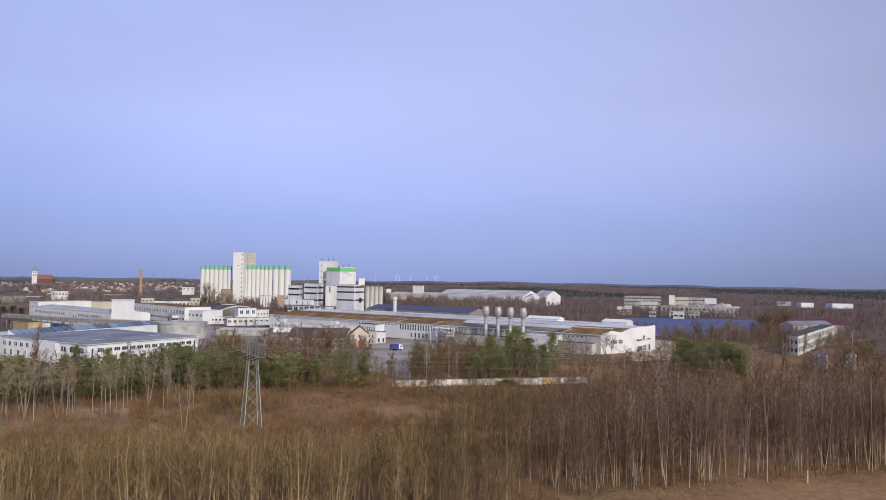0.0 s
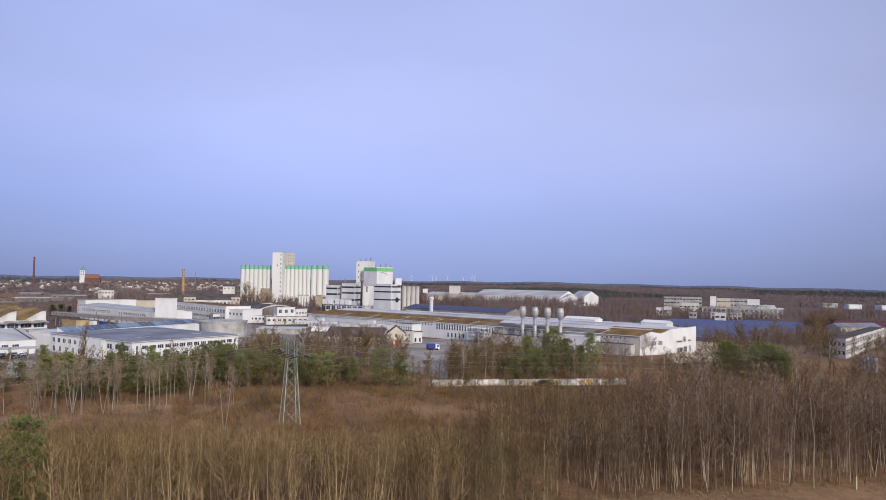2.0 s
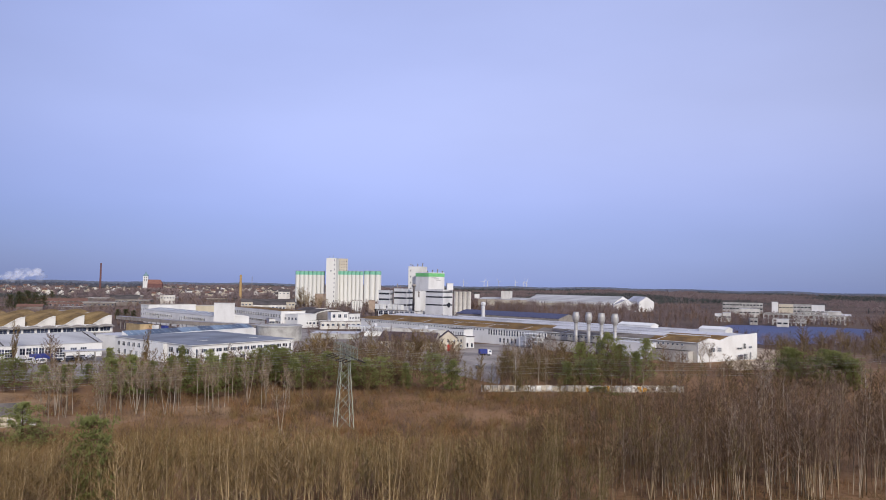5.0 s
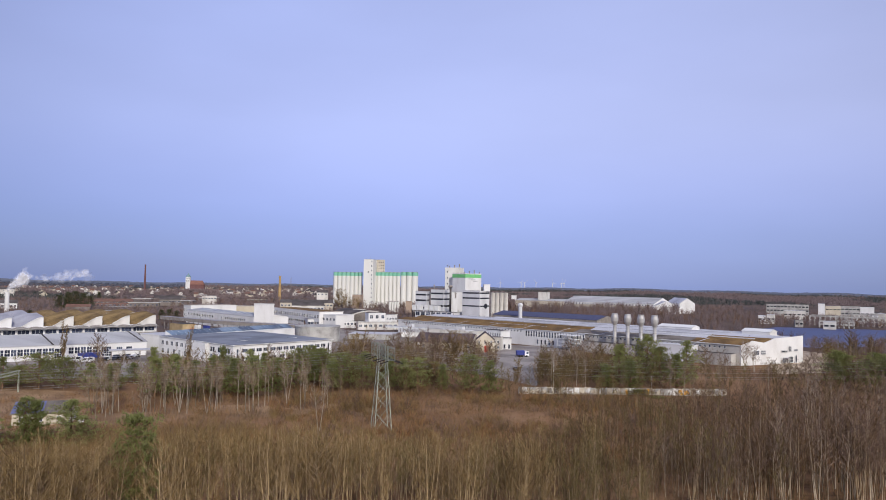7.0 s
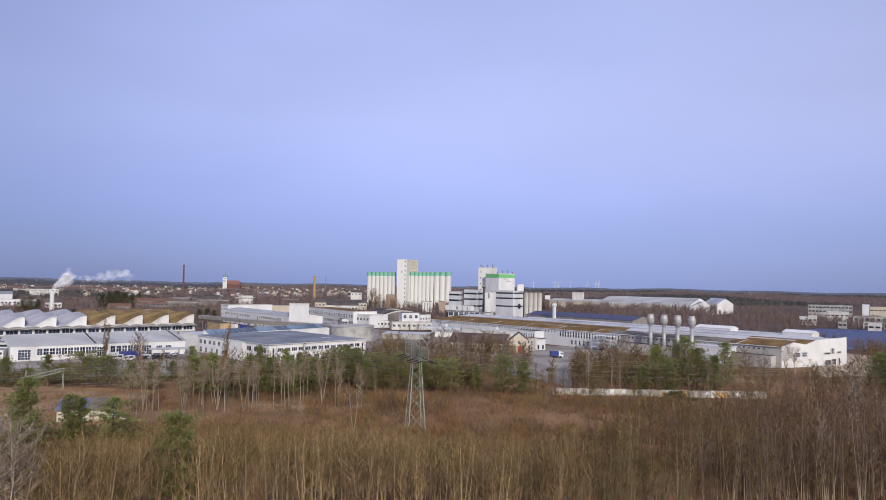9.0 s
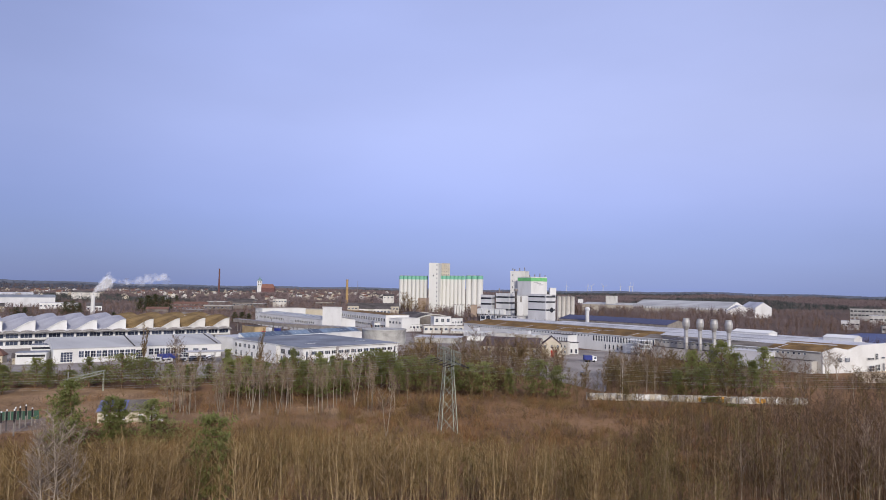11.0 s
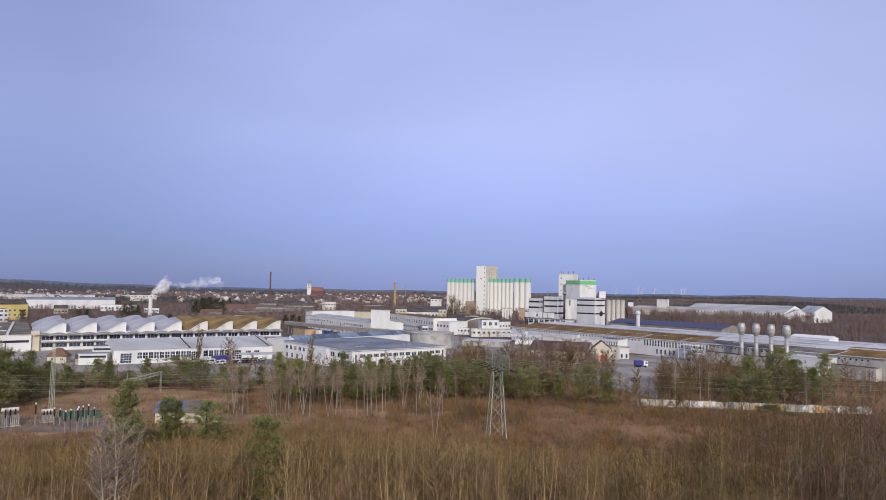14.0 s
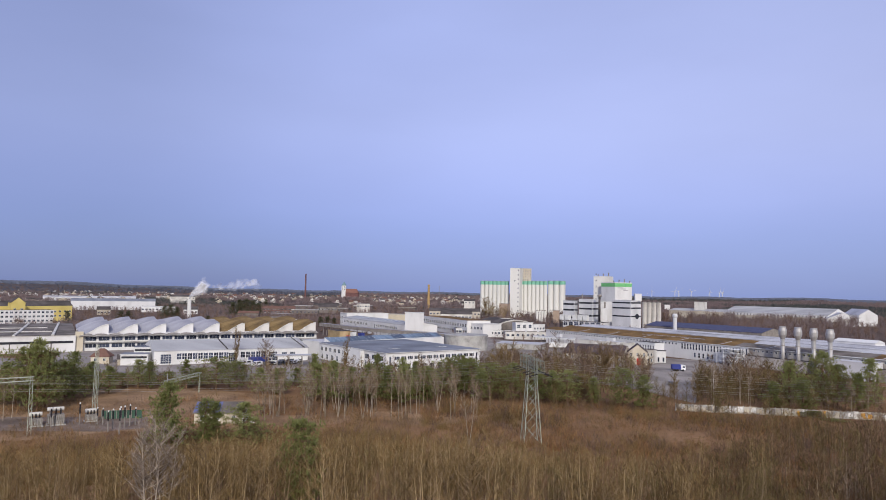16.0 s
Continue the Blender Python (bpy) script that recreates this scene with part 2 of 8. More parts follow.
TWIG = material("bare_brown_twigs", (0.172, 0.115, 0.05), (0.11, 0.073, 0.032), (0.25, 0.17, 0.077), 0.95, scale=0.2, island=0.5, per_object=0.4, spec=0.1)
OLIVETWIG = material("olive_lichened_twigs", (0.142, 0.11, 0.044), (0.092, 0.07, 0.028), (0.205, 0.162, 0.068), 0.95, scale=0.2, island=0.5, spec=0.1)
PURPLETWIG = material("bare_purplish_twigs", (0.155, 0.103, 0.076), (0.098, 0.065, 0.048), (0.225, 0.152, 0.115), 0.95, scale=0.1, island=0.5, spec=0.1)
REDTWIG = material("dark_reddish_twigs", (0.105, 0.063, 0.031), (0.066, 0.04, 0.02), (0.152, 0.093, 0.048), 0.95, scale=0.1, island=0.5, spec=0.1)
PALEBARK = material("pale_tan_bark", (0.285, 0.225, 0.16), (0.175, 0.135, 0.094), (0.4, 0.325, 0.24), 0.95, scale=0.8, per_object=0.5, spec=0.1)
DIMBARK = material("dull_brown_bark", (0.135, 0.092, 0.053), (0.08, 0.054, 0.031), (0.2, 0.14, 0.085), 0.95, scale=0.8, island=0.5, spec=0.1)
GREYFELT = material("worn_grey_brown_felt", (0.165, 0.145, 0.13), (0.095, 0.083, 0.075), (0.23, 0.205, 0.185), 0.95, spec=0.08, scale=0.1, amount=1.1)
BIRCHTWIG = material("pale_brown_birch_twigs", (0.235, 0.17, 0.115), (0.15, 0.105, 0.07), (0.34, 0.255, 0.18), 0.95, scale=0.2, island=0.5, spec=0.1)
BUSH = material("red_brown_brushwood", (0.232, 0.124, 0.054), (0.148, 0.08, 0.036), (0.318, 0.178, 0.082), 0.95, scale=0.05, island=0.6, spec=0.1)
NEEDLE = material("pine_needles", (0.205, 0.22, 0.082), (0.15, 0.163, 0.06), (0.27, 0.285, 0.11), 0.95, scale=0.5, island=0.25, per_object=0.5, spec=0.03)
DARKNEEDLE = material("dark_evergreen_needles", (0.092, 0.10, 0.058), (0.068, 0.075, 0.042), (0.122, 0.13, 0.076), 0.95, scale=0.3, island=0.25, spec=0.03)
# dark pines, their base colour lightened to paint in aerial haze
HAZEDPINE = material("hazed_pine_wood", (0.082, 0.089, 0.084), (0.066, 0.072, 0.068), (0.1, 0.107, 0.1), 1.0, scale=0.01, island=0.12, spec=0.0)
# bare twigs, paled and greyed in the base colour as painted haze
HAZEDTWIG = material("hazed_bare_wood", (0.19, 0.145, 0.142), (0.15, 0.114, 0.112), (0.232, 0.18, 0.175), 0.95, scale=0.01, island=0.2, spec=0.05)
SILVER = material("silver_grey_twigs", (0.25, 0.20, 0.16), (0.16, 0.128, 0.10), (0.35, 0.285, 0.23), 0.95, scale=0.5, island=0.5, spec=0.1)
WHITEBARK = material("white_birch_bark", (0.52, 0.48, 0.42), (0.30, 0.27, 0.225), (0.64, 0.60, 0.54), 0.95, scale=1.2, spec=0.1)
SILVERBARK = material("pale_grey_bark", (0.40, 0.335, 0.27), (0.26, 0.215, 0.17), (0.52, 0.45, 0.375), 0.95, scale=0.8, spec=0.1)
FANBARK = material("brown_ochre_bark", (0.265, 0.19, 0.108), (0.16, 0.114, 0.064), (0.37, 0.274, 0.165), 0.95, scale=0.6, per_object=0.5, spec=0.1)
GRAVEL = material("grey_brown_gravel", (0.20, 0.155, 0.125), (0.135, 0.104, 0.084), (0.265, 0.21, 0.172), 0.95, scale=0.15, fine=3.0, amount=1.0, spec=0.05)
# conifers with the blue haze of distance put into their base colour
HAZEDCONIFER = material("hazed_distant_conifers", (0.112, 0.125, 0.162), (0.1, 0.112, 0.147), (0.125, 0.138, 0.178), 1.0, scale=0.002, island=0.03, spec=0.0)
PINEBARK = material("pine_bark", (0.20, 0.12, 0.07), (0.11, 0.07, 0.045), (0.30, 0.18, 0.10), 0.95, scale=1.0)
CARBLUE = material("blue_lorry_tarpaulin", (0.035, 0.05, 0.22), (0.025, 0.037, 0.17), (0.05, 0.07, 0.28), 0.6)
CARWHITE = material("white_vehicle_paint", (0.72, 0.72, 0.73), rough=0.3, spec=0.5)
CARDARK = material("dark_vehicle_paint", (0.06, 0.06, 0.07), rough=0.3, spec=0.5, per_object=0.6)
TYRE = material("black_rubber", (0.02, 0.02, 0.02), rough=0.9)
REDPAINT = material("red_paint", (0.50, 0.04, 0.03), rough=0.6)
GREENPAINT = material("dark_green_fence_paint", (0.05, 0.10, 0.07), (0.035, 0.07, 0.05), (0.07, 0.13, 0.09), rough=0.9)
BLACKPAINT = material("black_insulator_glaze", (0.025, 0.02, 0.02), rough=0.35)


def ground_material():
    """Red-brown grass and bracken near by; the duller floor of the bare woods beyond the works."""
    m = material("dry_winter_grass", (0.215, 0.124, 0.066), (0.142, 0.082, 0.045), (0.295, 0.178, 0.098), 0.95, spec=0.05,
                 scale=0.02, fine=0.8, amount=1.1, bump=0.5)
    n, l = m.node_tree.nodes, m.node_tree.links
    b = n["Principled BSDF"]
    grass = b.inputs["Base Color"].links[0].from_socket
    co, size, far = n.new("ShaderNodeTexCoord"), n.new("ShaderNodeVectorMath"), n.new("ShaderNodeMapRange")
    size.operation = "LENGTH"
    l.new(co.outputs["Object"], size.inputs[0])
    far.inputs["From Min"].default_value, far.inputs["From Max"].default_value = 330.0, 480.0
    l.new(size.outputs["Value"], far.inputs["Value"])
    tex, ramp = n.new("ShaderNodeTexNoise"), n.new("ShaderNodeValToRGB")
    tex.inputs["Scale"].default_value, tex.inputs["Detail"].default_value = 0.006, 6
    l.new(co.outputs["Object"], tex.inputs["Vector"])
    ramp.color_ramp.elements[0].position, ramp.color_ramp.elements[1].position = 0.35, 0.7
    ramp.color_ramp.elements[0].color, ramp.color_ramp.elements[1].color = (0.085, 0.064, 0.056, 1), (0.15, 0.108, 0.085, 1)
    l.new(tex.outputs["Fac"], ramp.inputs["Fac"])
    mix = n.new("ShaderNodeMix")
    mix.data_type = "RGBA"
    l.new(far.outputs["Result"], mix.inputs["Factor"])
    l.new(grass, mix.inputs[6])
    l.new(ramp.outputs["Color"], mix.inputs[7])
    l.new(mix.outputs[2], b.inputs["Base Color"])
    return m


def let_through(m, share, tint):
    """Thin leaves pass part of the light on."""
    n, l = m.node_tree.nodes, m.node_tree.links
    b, out = n["Principled BSDF"], n["Material Output"]
    tr, mix = n.new("ShaderNodeBsdfTranslucent"), n.new("ShaderNodeMixShader")
    tr.inputs["Color"].default_value = (*tint, 1)
    mix.inputs["Fac"].default_value = share
    l.new(b.outputs[0], mix.inputs[1])
    l.new(tr.outputs[0], mix.inputs[2])
    l.new(mix.outputs[0], out.inputs["Surface"])


let_through(NEEDLE, 0.4, (0.36, 0.38, 0.13))
let_through(DARKNEEDLE, 0.3, (0.13, 0.14, 0.07))
GRASS = ground_material()
FIELD = material("dry_field", (0.27, 0.195, 0.118), (0.19, 0.135, 0.082), (0.35, 0.262, 0.165), 0.95, scale=0.08, fine=1.5, amount=1.0, bump=0.6, spec=0.05)
HEATH = material("brown_heath", (0.27, 0.172, 0.098), (0.185, 0.117, 0.068), (0.355, 0.236, 0.14), 0.95, scale=0.08, fine=1.5, amount=1.1, bump=0.6, spec=0.05)
SAND = material("sandy_bank", (0.42, 0.33, 0.23), (0.28, 0.21, 0.14), (0.52, 0.42, 0.30), 0.95, scale=0.1, amount=0.9)


# ---- building blocks ----
class Shape:
    """Collects faces for one mesh; each face carries a material."""

    def __init__(self):
        self.v, self.f, self.m, self.mats, self.smooth = [], [], [], [], False

    def slot(self, mat):
        if mat not in self.mats:
            self.mats.append(mat)
        return self.mats.index(mat)

    def face(self, pts, mat):
        i = len(self.v)
        self.v.extend(tuple(p) for p in pts)
        self.f.append(tuple(range(i, i + len(pts))))
        self.m.append(self.slot(mat))
        return self

    def prism(self, pts, z0, z1, mat, top=None, bottom=True):
        """An upright prism over a counter-clockwise outline; z1 may be a list of heights."""
        n = len(pts)
        z1 = z1 if isinstance(z1, (list, tuple)) else [z1] * n
        i = len(self.v)
        self.v.extend((x, y, z0) for x, y in pts)
        self.v.extend((x, y, z) for (x, y), z in zip(pts, z1))
        s = self.slot(mat)
        for k in range(n):
            j = (k + 1) % n
            self.f.append((i + k, i + j, i + n + j, i + n + k))
            self.m.append(s)
        self.f.append(tuple(i + n + k for k in range(n)))
        self.m.append(self.slot(top or mat))
        if bottom:
            self.f.append(tuple(i + k for k in reversed(range(n))))
            self.m.append(s)
        return self

    def box(self, x0, y0, z0, x1, y1, z1, mat, top=None):
        return self.prism([(x0, y0), (x1, y0), (x1, y1), (x0, y1)], z0, z1, mat, top)

    def tube(self, p0, p1, r0, r1, mat, n=5, caps=True):
        p0, p1 = Vector(p0), Vector(p1)
        d = (p1 - p0).normalized()
        a = d.orthogonal().normalized()
        b = d.cross(a)
        i = len(self.v)
        for p, r in ((p0, r0), (p1, r1)):
            for k in range(n):
                w = 2 * math.pi * k / n
                self.v.append(tuple(p + (a * math.cos(w) + b * math.sin(w)) * r))
        s = self.slot(mat)
        for k in range(n):
            j = (k + 1) % n
            self.f.append((i + k, i + j, i + n + j, i + n + k))
            self.m.append(s)
        if caps:
            self.f.append(tuple(i + n + k for k in range(n)))
            self.f.append(tuple(i + k for k in reversed(range(n))))
            self.m += [s, s]
        return self

    def lathe(self, rings, mat, n=16, x=0.0, y=0.0):
        """A turned body: rings of (radius, height) from the bottom up."""
        i, s = len(self.v), self.slot(mat)
        for r, z in rings:
            for k in range(n):
                w = 2 * math.pi * k / n
                self.v.append((x + r * math.cos(w), y + r * math.sin(w), z))
        for q in range(len(rings) - 1):
            for k in range(n):
                j = (k + 1) % n
                self.f.append((i + q * n + k, i + q * n + j, i + q * n + n + j, i + q * n + n + k))
                self.m.append(s)
        self.f.append(tuple(i + (len(rings) - 1) * n + k for k in range(n)))
        self.f.append(tuple(i + k for k in reversed(range(n))))
        self.m += [s, s]
        return self

    def mesh(self, name):
        me = bpy.data.meshes.new(name)
        me.from_pydata(self.v, [], self.f)
        for mat in self.mats:
            me.materials.append(mat)
        me.polygons.foreach_set("material_index", self.m)
        if self.smooth:
            me.polygons.foreach_set("use_smooth", [True] * len(self.f))
        me.update()
        return me


def part(name, shape, parent=None, label=""):
    ob = new(name, shape.mesh(name) if isinstance(shape, Shape) else shape)
    if parent:
        ob.parent = parent
    if label:
        ob["label"] = label
    return ob


def thing(name, label, category, place=(0, 0, 0), turn=0.0, group="", kind=""):
    ob = new(name)
    ob.empty_display_size = 1
    ob.matrix_basis = pose(*place, 0, 0, turn)
    return tagged(ob, label, category, group, kind)


def angle_of(a, b):
    return math.degrees(math.atan2(b[1] - a[1], b[0] - a[0]))


def gap(a, b):
    return math.hypot(b[0] - a[0], b[1] - a[1])


def along(a, b, s, off=0.0):
    """The point s metres from a towards b, moved off metres to the right of that way."""
    d = gap(a, b)
    ux, uy = (b[0] - a[0]) / d, (b[1] - a[1]) / d
    return (a[0] + ux * s + uy * off, a[1] + uy * s - ux * off)


WINDOWS = {}


def window_mesh(w, h, cols, rows, frame_mat=None):
    """The meshes of a window facing -y: one connected frame of bars, and its recessed pane; shared by all of its size."""
    frame_mat = frame_mat or FRAME
    key = (round(w, 2), round(h, 2), cols, rows, frame_mat.name)
    if key not in WINDOWS:
        t = 0.10
        xs, zs = [], []
        for k in range(cols + 1):
            x = -w / 2 + (w - t) * k / cols
            xs += [x, x + t]
        for k in range(rows + 1):
            z = (h - t) * k / rows
            zs += [z, z + t]
        s, index = Shape(), {}

        def corner(i, j, y):
            if (i, j, y) not in index:
                index[(i, j, y)] = len(s.v)
                s.v.append((xs[i], y, zs[j]))
            return index[(i, j, y)]

        def quad(*ids):
            s.f.append(ids)
            s.m.append(s.slot(frame_mat))

        bar = lambda i, j: 0 <= i < len(xs) - 1 and 0 <= j < len(zs) - 1 and (i % 2 == 0 or j % 2 == 0)
        f, g = -0.09, 0.02
        for i in range(len(xs) - 1):
            for j in range(len(zs) - 1):
                if not bar(i, j):
                    continue
                quad(corner(i, j, f), corner(i + 1, j, f), corner(i + 1, j + 1, f), corner(i, j + 1, f))
                for di, dj, p, q in ((-1, 0, (i, j + 1), (i, j)), (1, 0, (i + 1, j), (i + 1, j + 1)), (0, -1, (i, j), (i + 1, j)), (0, 1, (i + 1, j + 1), (i, j + 1))):
                    if not bar(i + di, j + dj):
                        quad(corner(*p, f), corner(*p, g), corner(*q, g), corner(*q, f))
        e = 0.02
        pane = Shape().face([(-w / 2 + e, -0.02, e), (w / 2 - e, -0.02, e), (w / 2 - e, -0.02, h - e), (-w / 2 + e, -0.02, h - e)], GLASS)
        WINDOWS[key] = (s.mesh("window"), pane.mesh("pane"))
    return WINDOWS[key]


def put_window(parent, meshes, m, name="window"):
    ob = part(name, meshes[0], parent)
    ob.matrix_basis = m
    part("pane", meshes[1], ob)
    return ob


def windows(parent, a, b, n, z, w, h, cols=2, rows=2, lead=None, tail=None, frame_mat=None, name="window"):
    """n like windows along the wall from a to b (the outside on the right of that way)."""
    d = gap(a, b)
    lead = d / n / 2 if lead is None else lead
    tail = lead if tail is None else tail
    me = window_mesh(w, h, cols, rows, frame_mat)
    px, py, pz = parent.location
    for k in range(n):
        s = lead + (d - lead - tail) * (k / (n - 1) if n > 1 else 0.0)
        x, y = along(a, b, s, 0.03)
        put_window(parent, me, parent.matrix_basis.inverted() @ pose(x, y, z, 0, 0, angle_of(a, b)), name)


def band(parent, a, b, z0, z1, mat, name="band", lead=0.0, tail=0.0, depth=0.12):
    """A flush strip along the wall from a to b."""
    d = gap(a, b)
    p, q = along(a, b, lead, 0.0), along(a, b, d - tail, 0.0)
    p2, q2 = along(a, b, lead, depth), along(a, b, d - tail, depth)
    s = Shape().prism([p2, q2, q, p], z0, z1, mat)
    ob = part(name, s, parent)
    ob.matrix_basis = parent.matrix_basis.inverted()
    return ob


def rect(a, b, depth):
    """The outline whose front goes from a to b, with its depth to the left of that way."""
    d = gap(a, b)
    nx, ny = -(b[1] - a[1]) / d * depth, (b[0] - a[0]) / d * depth
    return [a, b, (b[0] + nx, b[1] + ny), (a[0] + nx, a[1] + ny)]


FOOTPRINTS = []


def house(name, label, category, pts, h, wall, roof, z0=0.0, eave=0.35, kind="flat", rise=2.0, group="", thick=0.35, lip=None):
    """A building on an outline (front edge first, counter-clockwise): walls and a roof of their own."""
    ob = thing(name, label, category, group=group)
    n = len(pts)
    FOOTPRINTS.append(pts)
    part("wall", Shape().prism(pts, z0, h, wall), ob)
    s = Shape()
    cx, cy = sum(p[0] for p in pts) / n, sum(p[1] for p in pts) / n
    out = [(p[0] + (p[0] - cx) / max(1e-6, gap(p, (cx, cy))) * eave, p[1] + (p[1] - cy) / max(1e-6, gap(p, (cx, cy))) * eave) for p in pts]
    if kind == "flat":
        s.prism(out, h + 0.004, h + thick, lip or wall, roof)
    elif kind in ("gable", "gable_side"):
        # the ridge runs along the front (gable) or from front to back (gable_side)
        a, b, c, d = out if kind == "gable" else (out[1], out[2], out[3], out[0])
        m1, m2 = ((b[0] + c[0]) / 2, (b[1] + c[1]) / 2), ((a[0] + d[0]) / 2, (a[1] + d[1]) / 2)
        lo, hi = h + 0.004, h + 0.004 + rise
        A, B, C, D = (*a, lo), (*b, lo), (*c, lo), (*d, lo)
        M1, M2 = (*m1, hi), (*m2, hi)
        for u, v in ((0, wall), (thick * 0.6, roof)):
            up = lambda p: (p[0], p[1], p[2] + u)
            s.face([up(A), up(B), up(M1), up(M2)], v)
            s.face([up(C), up(D), up(M2), up(M1)], v)
        s.face([B, C, M1], wall)
        s.face([D, A, M2], wall)
        s.face([A, B, (*b, lo + thick * 0.6), (*a, lo + thick * 0.6)], roof)
        s.face([C, D, (*d, lo + thick * 0.6), (*c, lo + thick * 0.6)], roof)
    elif kind == "barrel":
        # an arch over the front, carried through to the back
        p, q, r, t = out
        lift = [(k / 10, math.sin(math.pi * k / 10)) for k in range(11)]
        lerp = lambda m, n, u: (m[0] + (n[0] - m[0]) * u, m[1] + (n[1] - m[1]) * u)
        for (u0, w0), (u1, w1) in zip(lift, lift[1:]):
            z0_, z1_ = h + 0.004 + rise * w0, h + 0.004 + rise * w1
            for dz, mt_ in ((0.0, wall), (thick, roof)):
                s.face([(*lerp(p, q, u0), z0_ + dz), (*lerp(p, q, u1), z1_ + dz), (*lerp(t, r, u1), z1_ + dz), (*lerp(t, r, u0), z0_ + dz)], mt_)
            s.face([(*lerp(p, q, u0), z0_), (*lerp(p, q, u1), z1_), (*lerp(p, q, u1), z1_ + thick), (*lerp(p, q, u0), z0_ + thick)], lip or roof)
        s.face([(*lerp(pts[0], pts[1], u), h + rise * w) for u, w in lift], wall)
        s.face([(*lerp(pts[3], pts[2], u), h + rise * w) for u, w in reversed(lift)], wall)
    elif kind == "hip":
        a, b, c, d = out
        k = min(gap(a, d) / 2, gap(a, b) / 2) * 0.98
        m1, m2 = ((a[0] + d[0]) / 2, (a[1] + d[1]) / 2), ((b[0] + c[0]) / 2, (b[1] + c[1]) / 2)
        m1, m2 = along(m1, m2, k), along(m2, m1, k)
        lo = h + thick * 0.6
        s.prism(out, h + 0.004, lo, lip or roof)
        A, B, C, D = [(*p, lo + 0.004) for p in out]
        M1, M2 = (*m1, lo + rise), (*m2, lo + rise)
        s.face([A, B, M2, M1], roof).face([B, C, M2], roof).face([C, D, M1, M2], roof).face([D, A, M1], roof)
    part("roof", s, ob)
    return ob


# ---- ground ----
def land(x, y):
    """The height of the ground: level round the works, rising to low wooded hills far off."""
    r, az = math.hypot(x, y), math.degrees(math.atan2(-x, y))
    if r < 2500:
        return 0.0
    t = min(1.0, (r - 2500) / 1700)
    rise = 7.0 + 30.0 * math.exp(-((az - 56) / 11) ** 2) + 5.0 * math.exp(-((az + 5) / 5) ** 2) + 2.5 * math.sin(az * 0.9) - 8.0 * math.exp(-((az + 33) / 12) ** 2)
    return rise * t * t * (3 - 2 * t)


def build_ground():
    s = Shape()
    radii = [0, 20, 45, 70, 95, 120, 150, 185, 230, 290, 370, 470, 600, 780, 1000, 1300, 1700, 2200, 2600, 2900, 3200, 3500, 3800, 4200, 4600]
    n = 240
    rows = []
    for r in radii:
        row = []
        for k in range(n):
            w = 2 * math.pi * k / n
            x, y = r * math.sin(w), r * math.cos(w)
            z = land(x, y)
            row.append(len(s.v))
            s.v.append((x, y, z))
        rows.append(row)
    s.slot(GRASS)
    for a, b in zip(rows, rows[1:]):
        for k in range(n):
            j = (k + 1) % n
            s.f.append((a[k], b[k], b[j], a[j]) if a is not rows[0] else (a[k], b[k], b[j]))
            s.m.append(0)
    s.smooth = True
    return tagged(part("ground", s), "dry brown winter grassland reaching to the horizon", "ground", kind="structure")


build_ground()


def polar_at(az, d):
    """The plan point at an azimuth (degrees left of +y) and distance."""
    return (-d * math.sin(radians(az)), d * math.cos(radians(az)))


def sheet(name, pts, z, mat, label, category, thick=0.3):
    """A thin slab let into the ground."""
    ob = part(name, Shape().prism(pts, z - thick, z, mat))
    return tagged(ob, label, category, kind="structure")


sheet("yard", [(-31.4, 266.2), (-11.0, 242.0), (-10.4, 309.9), (13.0, 395.3), (-41.4, 403.4), (-168.1, 492.7), (-217.0, 337.2), (-248.5, 240.8), (-335.9, 219.1), (-289.8, 189.1), (-216.2, 209.5), (-171.3, 213.5), (-144.3, 225.5), (-115.9, 268.6), (-98.7, 305.0)],
      0.06, ASPHALT, "worn grey asphalt factory yard", "yard")
sheet("forecourt", [(-322.0, 260.0), (-262.0, 205.0), (-222.0, 222.0), (-236.0, 236.0), (-191.0, 290.0), (-206.0, 330.0), (-242.0, 345.0)],
      0.03, ASPHALT, "grey asphalt between the halls", "yard")
sheet("verge", [polar_at(az, 186.0 + 3.0 * math.sin(az * 0.7)) for az in range(14, 58, 3)] + [polar_at(az, 202.0 + 3.0 * math.sin(az * 0.5)) for az in range(56, 13, -3)],
      0.01, HEATH, "dry tan grass verge below the service road", "field")
sheet("meadow", [(18.1, 111.9), (31.0, 116.3), (51.1, 121.6), (82.8, 130.1), (150.0, 140.0), (150.0, 30.0), (20.0, 60.0)],
      -0.02, FIELD, "pale dry grass field at the edge of the wood", "field")
sheet("clearing", [(-170.2, 112.8), (-111.5, 139.4), (-135.9, 192.3), (-173.0, 189.0), (-231.8, 152.8)],
      0.02, HEATH, "dry grass clearing round the substation", "field")
sheet("gravel", [(-168.9, 111.9), (-140.2, 125.3), (-134.2, 133.8), (-145.0, 144.4), (-185.7, 122.8)],
      0.05, GRAVEL, "grey gravel bed of the substation", "gravel")
sheet("lake", [(134.1, 461.3), (143.8, 444.8), (203.1, 482.6), (262.8, 549.9), (298.5, 646.6), (262.2, 674.9), (185.6, 676.3), (120.6, 576.2)],
      0.05, WATER, "dark blue still lake", "lake")
sheet("lake_bank", [(83.6, 304.5), (107.2, 315.8), (138.1, 411.7), (127.2, 425.5), (100.6, 402.5)],
      0.04, SAND, "bare sandy track beside the lake", "bank")

# ---- silo group ----


